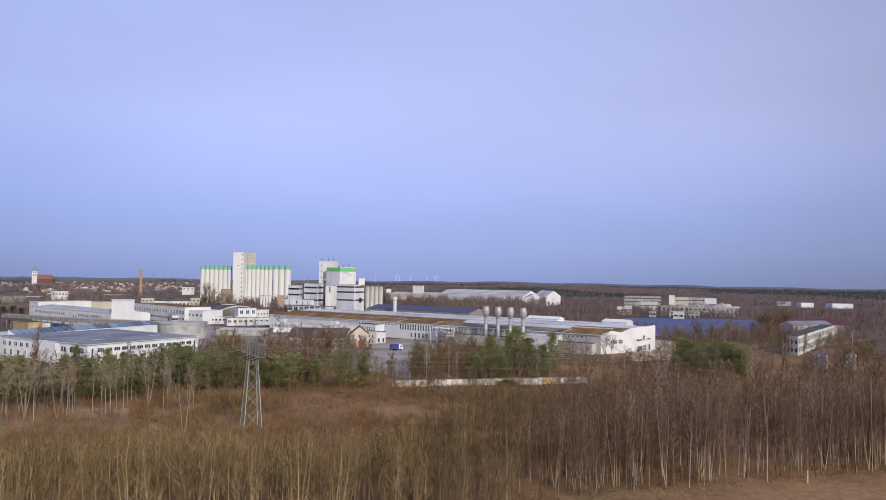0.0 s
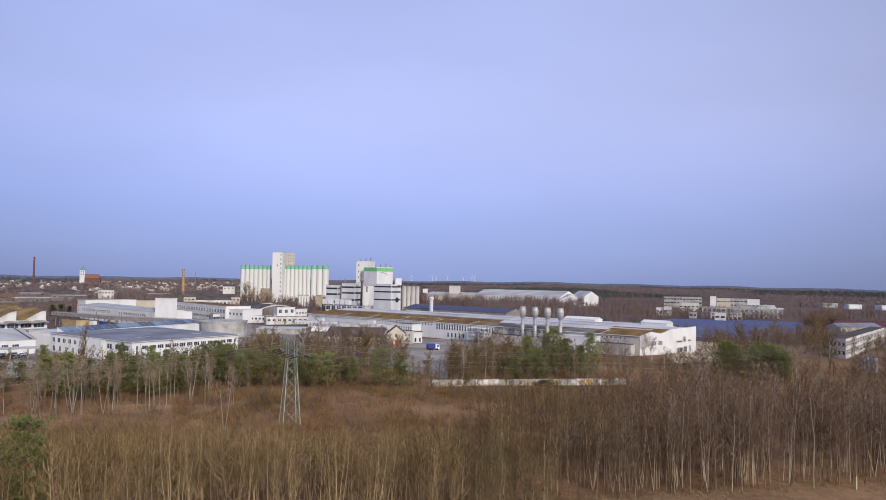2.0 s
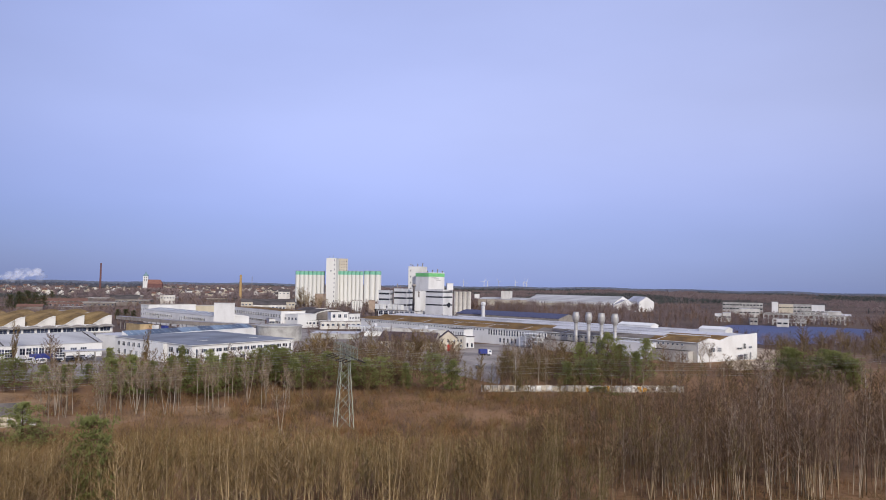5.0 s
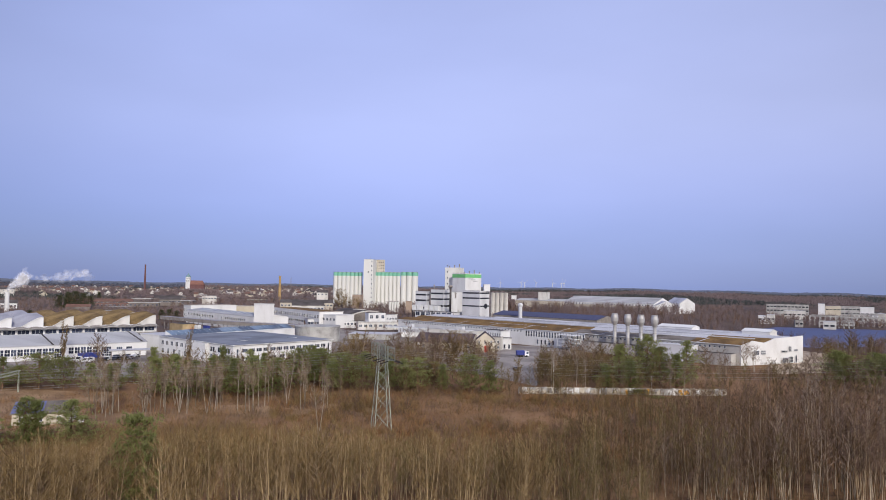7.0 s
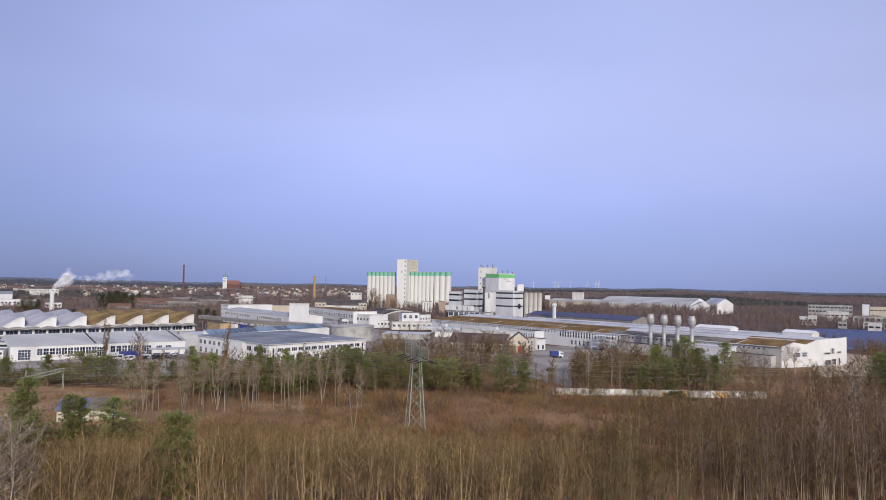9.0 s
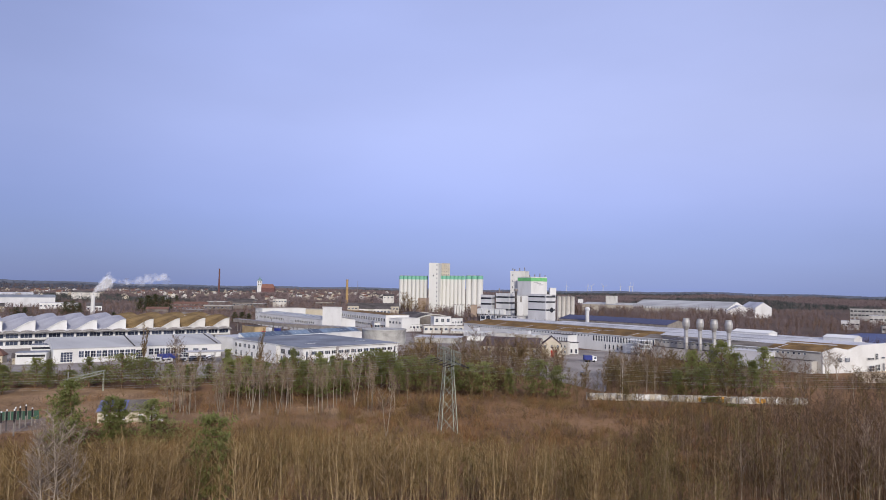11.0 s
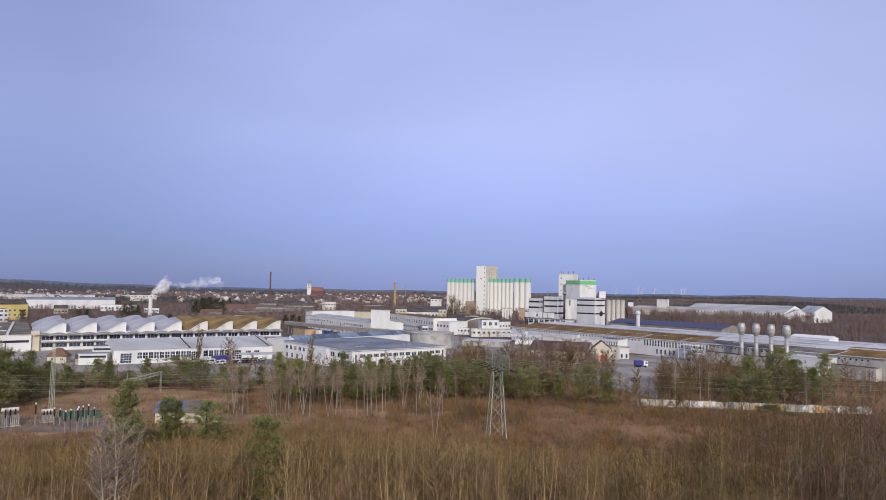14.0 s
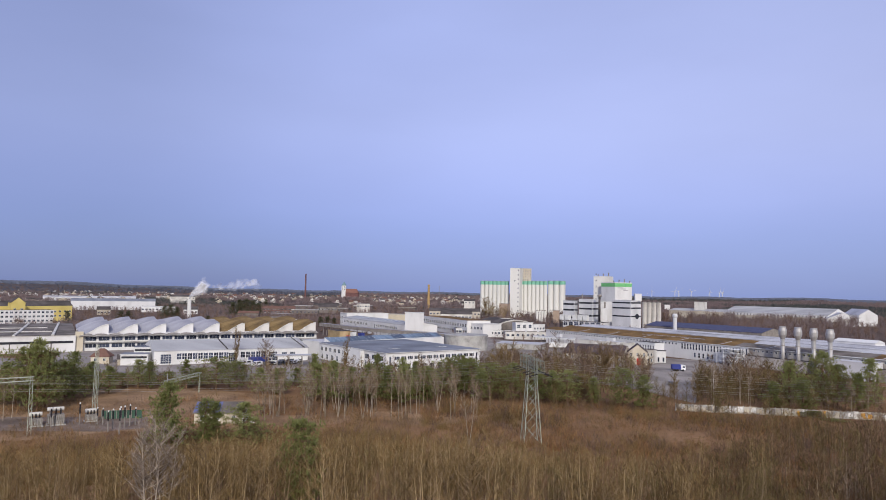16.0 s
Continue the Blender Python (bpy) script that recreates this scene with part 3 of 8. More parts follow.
def silo_block(name, label, base_az_left, base_az_right, n, top):
    ob = thing(name, label, "silo", (*base_az_left, 0), angle_of(base_az_left, base_az_right))
    d = gap(base_az_left, base_az_right)
    r = d / n / 2
    body = Shape().lathe([(r * 0.99, 0), (r * 0.99, top - 5.2)], SILO, 16)
    rim = Shape().lathe([(r * 1.01, top - 5.2), (r * 1.01, top - 0.6)], GREEN, 16)
    cap = Shape().lathe([(r * 0.9, top - 0.6), (r * 0.9, top)], CONCRETE, 12)
    body.smooth = rim.smooth = False
    bm, rm, cm = body.mesh("cylinder"), rim.mesh("green_rim"), cap.mesh("cap")
    for k in range(n):
        for row in range(2):
            p = Matrix.Translation((r * (2 * k + 1), r * (2 * row + 1), 0))
            for nm, me in (("cylinder", bm), ("green_rim", rm), ("cap", cm)):
                o = part(nm, me, ob)
                o.matrix_basis = p
    return ob


silo_block("grain_silo", "row of tall white concrete grain silos with a green rim", (-314.7, 896.4), (-277.5, 908.6), 7, 48.7)
silo_block("grain_silo", "row of white concrete grain silos beside the elevator tower", (-263.9, 912.6), (-227.6, 922.3), 7, 49.6)
silo_block("grain_silo", "row of wide white grain silos with a pale green rim", (-227.6, 922.3), (-204.7, 924.6), 3, 50.2)

tw = house("elevator_tower", "tall pale concrete elevator tower with a beige upper block", "tower", rect((-272.7, 897.5), (-259.7, 898.2), 30), 65.8, SILO, CONCRETE, eave=0.1)
windows(tw, (-272.7, 897.5), (-259.7, 898.2), 1, 48.0, 1.6, 2.0, 1, 1)
for z in range(8, 64, 6):
    windows(tw, (-272.7, 897.5), (-259.7, 898.2), 1, z, 1.4, 2.2, 1, 2, lead=gap((-272.7, 897.5), (-259.7, 898.2)) * 0.85, tail=0)
th = house("head_house", "beige concrete head house above the silos", "building", rect((-265.2, 917.4), (-249.9, 921.7), 20), 66.1, BEIGE, CONCRETE, eave=0.1)
for z in range(50, 66, 4):
    windows(th, (-265.2, 917.4), (-249.9, 921.7), 5, z, 1.3, 1.5, 1, 1)
for k, x in enumerate((0.12, 0.3)):
    a, b = (-272.7, 897.5), (-244.5, 901.4)
    q = along(a, b, gap(a, b) * x, -4)
    m = thing("mast", "thin steel aerial mast on the tower roof", "mast", (*q, 66.0 + 0.1))
    part("pole", Shape().tube((0, 0, 0), (0, 0, 3.0 + k), 0.12, 0.06, STEEL), m)
house("annex", "low brown brick annex in front of the silos", "building", rect((-276.0, 861.2), (-265.0, 861.0), 12), 18.5, BROWNBRICK, BITUMEN)
house("annex", "square brown concrete stair tower before the silos", "building", rect((-278.8, 834.7), (-275.1, 835.9), 6), 14.9, BEIGE, BITUMEN)
house("annex", "brown concrete loading shed at the silo foot", "building", rect((-185.5, 778.8), (-178.5, 780.5), 8), 13.6, BROWNBRICK, BITUMEN)
for k in range(4):
    dr = thing("loading_drum", "white upright steel drum at the silo foot", "tank", (-203.0 + k * 2.9, 774.4 + k * 0.7, 0), group="white drums")
    part("body", Shape().tube((0, 0, 1.2), (0, 0, 13.2), 1.25, 1.25, SILO, 12), dr)
    part("cone", Shape().tube((0, 0, 13.2), (0, 0, 14.4), 1.25, 0.35, STEEL, 12), dr)
    part("skirt", Shape().tube((0, 0, 0), (0, 0, 1.2), 1.0, 1.0, STEEL, 12), dr)
for k in range(5):
    c0 = (-154.5 + k * 5.6 + (2.5 if k > 1 else 0), 690.0 - k * 2.2)
    bn = thing("filling_bin", "white square filling bin on dark legs", "bin", (*c0, 0), -22, group="filling bins")
    part("body", Shape().box(-2.2, -2.2, 7.6, 2.2, 2.2, 12.8, FRAME), bn)
    part("hopper", Shape().box(-1.5, -1.5, 5.4, 1.5, 1.5, 7.59, STEEL), bn)
    for q in ((-1.8, -1.8), (1.8, -1.8), (-1.8, 1.8), (1.8, 1.8)):
        part("leg", Shape().box(q[0] - 0.2, q[1] - 0.2, 0, q[0] + 0.2, q[1] + 0.2, 7.59, DARK), bn)

# ---- mill with the green band ----
ga, gb, gc = (-133.1, 789.4), (-116.1, 776.9), (-100.2, 794.3)
gm = house("mill_building", "tall white mill block with a green band under the roof", "building",
           [ga, gb, gc, (gc[0] - (gb[0] - ga[0]), gc[1] - (gb[1] - ga[1]))], 46.5, WHITE, CONCRETE, eave=0.15)
for a, b in ((ga, gb), (gb, gc)):
    band(gm, a, b, 42.0, 46.0, LEAFGREEN, "green_band")
for k, (u, z) in enumerate(((0.32, 40.4), (0.5, 39.2), (0.62, 37.6))):
    band(gm, gb, gc, z, z + 0.9, GREYROOF, "lettering", gap(gb, gc) * u - 3.2, gap(gb, gc) * (1 - u) - 3.2, 0.06)
mt = house("mill_tower", "slim white concrete stair tower with a flat roof", "building", rect((-143.6, 799.8), (-126.3, 796.6), 16), 53.5, SILO, CONCRETE, eave=0.1)
for z in range(6, 60, 7):
    windows(mt, (-143.6, 799.8), (-126.3, 796.6), 1, z, 1.2, 2.0, 1, 2, lead=3.0, tail=0)


def striped(name, a, b, c, top, stripes):
    pts = [a, b, c, (a[0] + c[0] - b[0], a[1] + c[1] - b[1])]
    ob = house(name, "white clad process building with dark horizontal window bands", "building", pts, top, PANEL, BITUMEN, eave=0.1, group="striped process buildings")
    for z0, z1 in stripes:
        for p, q in ((a, b), (b, c)):
            band(ob, p, q, z0, z1, DARK, "window_band", 0.5, 0.5, 0.08)
    return ob


b1 = striped("process_building", (-159.4, 713.0), (-146.2, 707.6), (-145.9, 721.0), 26.2, [(22.1, 23.9), (16.2, 18.0), (8.5, 10.3)])
b2 = striped("process_building", (-143.3, 714.3), (-128.1, 707.0), (-122.9, 725.2), 28.3, [(23.6, 25.4), (17.8, 19.5), (10.7, 12.5)])
b3 = striped("process_building", (-104.8, 682.6), (-85.8, 671.1), (-77.9, 684.1), 28.1, [(25.4, 26.8), (20.4, 21.8), (12.7, 14.0)])
house("mill_annex", "white rooftop cabin on the process building", "building", rect((-82.7, 678.0), (-76.8, 679.7), 6), 34.5, WHITE, CONCRETE, z0=28.1)
a, b = (-85.8, 671.1), (-77.9, 684.1)
emb = part("emblem", Shape().lathe([(2.6, 0), (2.6, 0.15)], DARK, 12), b3, "round dark emblem")
emb.matrix_basis = pose(*along(a, b, gap(a, b) * 0.6, 0.1), 13.3, 90, 0, angle_of(a, b))
for k in range(4):
    q0, q1 = (-81.5, 726.0), (-63.2, 727.8)
    c = along(q0, q1, gap(q0, q1) * (k + 0.5) / 4, 0)
    st = thing("steel_silo", "slender grey steel silo standing in a row", "silo", (*c, 0), group="row of steel silos")
    zt = 26.9
    part("shell", Shape().lathe([(2.2, 0), (2.2, zt - 0.8)], OFFWHITE, 12), st)
    part("lid", Shape().lathe([(2.25, zt - 0.8), (0.5, zt)], STEEL, 12), st)
house("filling_hall", "low white filling hall between the process buildings", "building", rect((-126.3, 734.8), (-112.7, 734.0), 20), 25.9, WHITE, BITUMEN)
fl = house("filling_hall", "low grey link building with dark bays", "building", rect((-152.9, 683.7), (-113.2, 671.1), 20), 6.1, PANEL, BITUMEN)

windows(fl, (-152.9, 683.7), (-113.2, 671.1), 7, 2.5, 4.6, 4.6, 2, 2)
dt = thing("duct_tower", "dark steel duct tower with a round cyclone head", "duct", (*(-120.2, 702.3), 0))
zt = 30.3
part("shaft", Shape().tube((0, 0, 0), (0, 0, zt), 1.1, 1.0, BITUMEN, 10), dt)
part("cyclone", Shape().lathe([(0.6, zt), (2.2, zt + 1.2), (2.2, zt + 2.4), (0.5, zt + 3.4)], STEEL, 12), dt)
for k in range(5):
    part("bracket", Shape().box(-1.6, -1.6, 4 + k * zt / 6, 1.6, 1.6, 4.25 + k * zt / 6, STEEL), dt)
for px, zt, w in (((-141.2, 721.9), 32.3, 0.5), ((-115.0, 703.2), 24.6, 0.8)):
    ex = thing("vent_pipe", "slim dark vent pipe on the process building", "pipe", (*px, 0))
    part("pipe", Shape().tube((0, 0, 0), (0, 0, zt), w, w, STEEL, 8), ex)
    part("hood", Shape().lathe([(w * 1.8, zt), (w * 0.4, zt + 1.4)], STEEL, 8), ex)
house("filter_box", "white upright filter cabinet beside the ducts", "filter", rect((-114.8, 691.1), (-111.4, 691.6), 4), 19.7, WHITE, PANEL)
for k in range(7):
    a, b = (-142.6, 797.9), (-100.6, 792.2)
    p = along(a, b, gap(a, b) * (k + 0.5) / 7, -5)
    vz = 53.5 if k < 3 else 46.5
    rv = thing("roof_vent", "small grey vent stack on the mill roof", "vent", (p[0], p[1], vz + 0.2))
    part("cowl", Shape().lathe([(0.5, 0), (0.5, 1.6 + k % 3), (0.9, 1.8 + k % 3), (0.3, 2.4 + k % 3)], STEEL, 8), rv)

# ---- long hall with the mossy roof ----
HA = (75.5, 331.7)                   # front corner by the lit end wall
HU, HV = (-0.80, 0.60), (0.60, 0.80)


def hall(u, v):
    return (HA[0] + HU[0] * u + HV[0] * v, HA[1] + HU[1] * u + HV[1] * v)


def long_hall():
    ob = thing("factory_hall", "long white factory hall with mossy brown roof bays", "factory hall")
    L = 243.0
    end = lambda v: -v * 0.28        # the end wall stands askew
    bays = [(0.0, 15.0, 9.0, 10.6, MOSS), (15.0, 29.0, 9.6, 11.4, MOSS), (29.0, 41.0, 10.8, 12.0, METALROOF)]
    wall = Shape()
    wall.prism([hall(L, 0), hall(84, 0), hall(84, 41), hall(L, 41)], 0, 9.0, WHITE)
    part("wall", wall, ob)
    # this stretch of the front is a darker, mottled grey
    part("wall", Shape().prism([hall(83.99, 0.1), hall(end(0), 0.1), hall(end(41), 41), hall(83.99, 41)], 0, 9.0, GREYRENDER), ob, "mottled grey rendered wall")
    # the white end wall with its wavy top
    tops = [(0, 9.0), (7.5, 10.9), (15, 9.8), (22, 11.7), (33, 12.1), (41, 12.6)]
    s = Shape()
    for (v0, z0), (v1, z1) in zip(tops, tops[1:]):
        p, q = hall(end(v0), v0), hall(end(v1), v1)
        o0, o1 = (p[0] + 0.25, p[1] - 0.35), (q[0] + 0.25, q[1] - 0.35)
        s.prism([o0, o1, q, p], 0, [z0 + 0.15, z1 + 0.15, z1 + 0.15, z0 + 0.15], WHITE)
    part("end_wall", s, ob, "bright white end wall")
    for v0, v1, z0, z1, mat in bays:
        vm = (v0 + v1) / 2
        r = Shape()
        pa, pb = hall(L + 0.4, v0 - 0.5), hall(end(v0), v0 - 0.5)
        other = GREYFELT if v0 < 1 else METALROOF
        for ua, ub, cover in ((L + 0.4, 92, mat), (92, 24, other), (24, None, mat)):
            row = [(hall(ua, v), hall(end(v) if ub is None else ub, v), z) for v, z in ((v0 - 0.5, z0), (vm, z1), (v1, z0))]
            for dz in (0.0, 0.3):
                for (a0, a1, az_), (b0, b1, bz_) in zip(row, row[1:]):
                    r.face([(*a0, az_ + dz), (*a1, az_ + dz), (*b1, bz_ + dz), (*b0, bz_ + dz)], cover)
        r.face([(*pa, z0), (*pb, z0), (*pb, z0 + 0.3), (*pa, z0 + 0.3)], FRAME)
        part("roof", r, ob)
        # the raised ridge light
        if v0 < 1:
            continue
        k = Shape()
        k.prism([hall(L - 6, vm - 0.9), hall(end(vm) + 30, vm - 0.9), hall(end(vm) + 30, vm + 0.9), hall(L - 6, vm + 0.9)], z1 - 0.2, z1 + 0.6, METALROOF, PANEL)
        part("ridge_light", k, ob, "pale glazed ridge light")
    for u0, u1, v, z in ((34, 78, 9.5, 10.6), (4, 40, 12.8, 9.8), (120, 165, 11.0, 10.2), (2, 58, 19.0, 10.9)):
        part("roof_strip", Shape().prism([hall(u1, v), hall(u0, v), hall(u0, v + 1.3), hall(u1, v + 1.3)], z - 0.9, z + 0.45, PANEL, METALROOF), ob, "pale raised roof light strip")
    for u in range(20, 236, 27):
        part("roof_seam", Shape().prism([hall(u + 0.5, -0.3), hall(u, -0.3), hall(u - 2.0, 7.5), hall(u - 1.5, 7.5)], 9.1, [9.38, 9.38, 11.0, 11.0], METALROOF), ob, "pale flashing strip")
    # row of small windows under the eaves, tall ones further on
    windows(ob, hall(L - 4, 0), hall(128, 0), 46, 7.2, 1.1, 1.1, 1, 1)
    windows(ob, hall(126, 0), hall(84, 0), 22, 5.2, 1.2, 3.2, 1, 2)
    windows(ob, hall(82, 0.1), hall(6, 0.1), 32, 7.3, 1.2, 1.0, 1, 1)
    windows(ob, hall(118, 0), hall(104, 0), 5, 1.2, 1.4, 2.6, 1, 2)
    e0, e1 = hall(end(0) - 0.3, 0), hall(end(41) - 0.5, 41)
    e0, e1 = (e0[0] + 0.05, e0[1] - 0.4), (e1[0] + 0.05, e1[1] - 0.4)
    d = gap(e0, e1)
    for at, z, w, h, c, r in ((10.0, 4.6, 3.0, 2.0, 4, 2), (14.5, 4.6, 3.0, 2.0, 4, 2), (29, 5.2, 4.0, 1.0, 5, 1), (33.0, 5.4, 1.6, 2.6, 2, 3), (37, 5.6, 2.4, 0.9, 3, 1),
                              (29.5, 0.4, 3.4, 2.4, 3, 2), (33.5, 0.4, 2.6, 2.8, 3, 2), (37.2, 0.2, 1.0, 3.4, 1, 1)):
        windows(ob, e0, e1, 1, z, w, h, c, r, lead=at, tail=d - at)
    return ob


long_hall()


def stair_scaffold():
    ob = thing("outside_stair", "pale blue-grey steel stair tower against the hall", "stair tower")
    for v in (-6.0, -1.0):
        for u in (86, 90, 94, 98):
            p = hall(u, v)
            part("post", Shape().box(p[0] - 0.12, p[1] - 0.12, 0, p[0] + 0.12, p[1] + 0.12, 8.2, PANEL), ob)
    for k in range(4):
        z = 1.8 + k * 2.0
        part("landing", Shape().prism([hall(98, -6), hall(86, -6), hall(86, -1), hall(98, -1)], z, z + 0.18, PANEL), ob)
        part("rail", Shape().prism([hall(98, -6.1), hall(86, -6.1), hall(86, -6.02), hall(98, -6.02)], z + 0.9, z + 1.0, PANEL), ob)
        if k < 3:
            p, q = hall(96 if k % 2 else 88, -5), hall(88 if k % 2 else 96, -5)
            part("flight", Shape().tube((*p, z + 0.2), (*q, z + 2.0), 0.35, 0.35, PANEL, 4), ob)
    return ob


stair_scaffold()
# further bays behind, on the side away from the end wall
bb = house("factory_hall", "wide low hall with pale metal roof behind the mossy bays", "factory hall", [hall(200, 41.5), hall(8, 41.5), hall(8, 70), hall(200, 70)], 9.5, PANEL, METALROOF, kind="gable", rise=2.2)
for k in range(9):
    u0 = 22 + k * 19
    s = Shape().prism([hall(u0 + 13, 48), hall(u0, 48), hall(u0, 50.2), hall(u0 + 13, 50.2)], 10.3, 11.3, METALROOF, FRAME)
    part("roof_light", s, bb, "long pale roof light")
for u0, u1, v in ((0, 20, 47), (40, 66, 44)):
    up = house("roof_house", "white raised roof house with a shallow gable", "roof house", [hall(u1, v), hall(u0 + 6, v), hall(u0 + 6, v + 9), hall(u1, v + 9)], 12.9, WHITE, WHITE, z0=9.6, kind="gable", rise=1.2)
house("storage_hall", "broad hall under a dark blue solar roof", "factory hall", [hall(262, 118), hall(158, 118), hall(158, 144), hall(262, 144)], 9.6, STEEL, PVBLUE, kind="gable", rise=3.0)
sc = thing("steel_chimney", "slim pale steel chimney with a rounded cap", "chimney", (*(-38.7, 559.2), 0))
part("shaft", Shape().lathe([(1.5, 0), (1.5, 16.3), (1.2, 17.2), (1.9, 17.5), (2.0, 19.0), (1.2, 20.2)], PANEL, 14), sc)


def exhaust_stack(at):
    ob = thing("exhaust_stack", "tall grey sheet-metal exhaust stack with a swollen head", "exhaust stack", (*at, 0), group="row of exhaust stacks")
    z = 20.9
    s = Shape().lathe([(0.95, 0), (0.95, z - 5.8)], STACKM, 18)
    s.smooth = True
    part("shaft", s, ob)
    h = Shape().lathe([(0.95, z - 5.8), (1.75, z - 3.8), (1.85, z - 2.0), (1.45, z - 0.5)], STACKM, 18)
    part("head", h, ob, "flared sheet-metal head")
    part("rim", Shape().lathe([(1.48, z - 0.5), (1.48, z)], STACKM, 18), ob)
    for zz in (4.0, 8.5, 12.0):
        part("flange", Shape().lathe([(1.08, zz), (1.08, zz + 0.18)], STEEL, 18), ob)
    return ob


for at in ((22.8, 365.8), (28.9, 361.3), (34.9, 356.8), (40.9, 352.1)):
    exhaust_stack(at)
# low blocks along the hall's yard side
wb = house("dock_block", "white flat-roofed loading block before the hall", "building", rect((-35.4, 374.0), (-30.6, 374.4), 7), 5.6, WHITE, BITUMEN)
windows(wb, (-35.4, 374.0), (-30.6, 374.4), 2, 0.4, 1.1, 2.4, 1, 1)
wc = house("gate_block", "grey plant room with a tall roller gate", "building", [hall(44, -8), hall(20, -8), hall(20, -0.2), hall(44, -0.2)], 7.6, PANEL, METALROOF)
band(wc, hall(44, -8), hall(20, -8), 0.1, 5.6, STEEL, "roller_gate", 4, 14, 0.15)
house("lean_to", "mottled grey low lean-to along the hall front", "building", [hall(20, -5), hall(2, -5), hall(2, -0.2), hall(20, -0.2)], 5.0, GREYRENDER, BITUMEN)
house("lean_to", "low mottled grey lean-to with a flat felt roof", "building", [hall(82, -6), hall(50, -6), hall(50, -0.2), hall(82, -0.2)], 5.2, GREYRENDER, BITUMEN)

# ---- old workshop and gabled house in the yard ----
wk = house("workshop", "long low workshop with a dark felt roof", "building", rect((-81.4, 363.6), (-50.7, 363.0), 26), 3.4, BEIGE, OLDFELT, kind="gable", rise=4.2)
windows(wk, (-81.4, 363.6), (-50.7, 363.0), 9, 1.0, 1.4, 1.5, 2, 2)
gh = house("gabled_house", "small cream house with a red door in its gable", "house", rect((-47.0, 353.4), (-37.6, 354.6), 12), 6.0, CREAM, OLDFELT, kind="gable_side", rise=4.0)
windows(gh, (-47.0, 353.4), (-37.6, 354.6), 3, 4.4, 1.0, 2.2, 2, 2)
band(gh, (-47.0, 353.4), (-37.6, 354.6), 0.2, 3.4, REDPAINT, "red_door", gap((-47.0, 353.4), (-37.6, 354.6)) * 0.46, gap((-47.0, 353.4), (-37.6, 354.6)) * 0.22)
house("yard_shed", "flat-roofed white shed in the yard", "building", rect((-85.4, 422.0), (-54.1, 412.0), 12), 6.4, OFFWHITE, CONCRETE)
gs = house("link_block", "white stepped block with tall grouped windows", "building", rect((-48.1, 391.4), (-36.9, 382.5), 7), 9.0, WHITE, BITUMEN)
windows(gs, (-48.1, 391.4), (-36.9, 382.5), 8, 5.4, 0.9, 2.6, 1, 2)
gl = house("yard_shed", "grey rendered shed with dark square windows", "building", rect((-41.2, 367.0), (-36.0, 366.0), 6), 6.6, OFFWHITE, OLDFELT)
for z in (1.0, 3.9):
    windows(gl, (-41.2, 367.0), (-36.0, 366.0), 3, z, 1.0, 1.4, 1, 1)
for a_, b_, dep_ in (((-117.6, 438.0), (-89.9, 424.3), 4), ((-78.6, 422.6), (-59.0, 413.2), 4.5)):
    wc_ = house("yard_canopy", "flat white-edged canopy roof over a loading bay", "canopy", rect(a_, b_, dep_), 6.6, FRAME, METALROOF, z0=5.9, group="yard canopies")
    for k in range(6):
        for off_ in (-0.5, -dep_ + 0.5):
            c = along(a_, b_, 0.8 + k * (gap(a_, b_) - 1.6) / 5, off_)
            part("post", Shape().box(c[0] - 0.12, c[1] - 0.12, 0, c[0] + 0.12, c[1] + 0.12, 5.9, STEEL), wc_)
    part("cabin", Shape().prism(rect(along(a_, b_, gap(a_, b_) * 0.55, -1), along(a_, b_, gap(a_, b_) * 0.55 + 4, -1), 3.0), 6.98, 9.0, PANEL, BITUMEN), wc_, "grey plant cabin on the canopy")
cr = thing("parked_trailer", "white covered trailer behind the workshop", "trailer", (*(-98.6, 429.4), 0), 10)
part("box", Shape().box(-6, -1.3, 1.0, 6, 1.3, 3.8, FRAME), cr)
part("skirt", Shape().box(-5.6, -1.1, 0.35, 5.6, 1.1, 1.0, STEEL), cr)

# ---- office hall with the blue roof ----
OC, OR_ = (-135.5, 265.4), (-108.7, 309.2)
od = 64.0
opts = rect(OC, OR_, od)
of = house("office_hall", "two-storey white office hall with a blue-grey felt roof", "office building", opts, 8.0, WHITE, BLUEROOF, kind="hip", rise=0.7, eave=0.9, lip=FRAME)
windows(of, OC, OR_, 13, 4.9, 2.7, 1.6, 3, 1, lead=5.5, tail=5.0)
windows(of, OC, OR_, 10, 0.5, 2.6, 2.6, 2, 2, lead=7.0, tail=6.0)
bk = rect(along(opts[3], OC, od - 35, 1.8), along(opts[3], OC, od - 19, 1.8), 1.75)
part("bay", Shape().prism(bk, 0, 7.7, WHITE), of, "plain white projecting bay")
windows(of, OC, OR_, 1, 1.0, 1.0, 5.6, 1, 3, lead=2.0, tail=0)
windows(of, OC, OR_, 1, 1.0, 1.0, 5.6, 1, 3, lead=gap(OC, OR_) - 2.0, tail=0)
ol = opts[3]
windows(of, ol, OC, 3, 4.4, 3.6, 2.2, 2, 1, lead=od - 16, tail=4.0)
windows(of, ol, OC, 5, 0.4, 1.4, 3.2, 1, 2, lead=od - 17, tail=3.0)
windows(of, ol, OC, 6, 4.4, 2.4, 2.0, 2, 1, lead=3.5, tail=od - 26)
windows(of, ol, OC, 5, 0.6, 2.0, 2.4, 2, 1, lead=4.0, tail=od - 25)
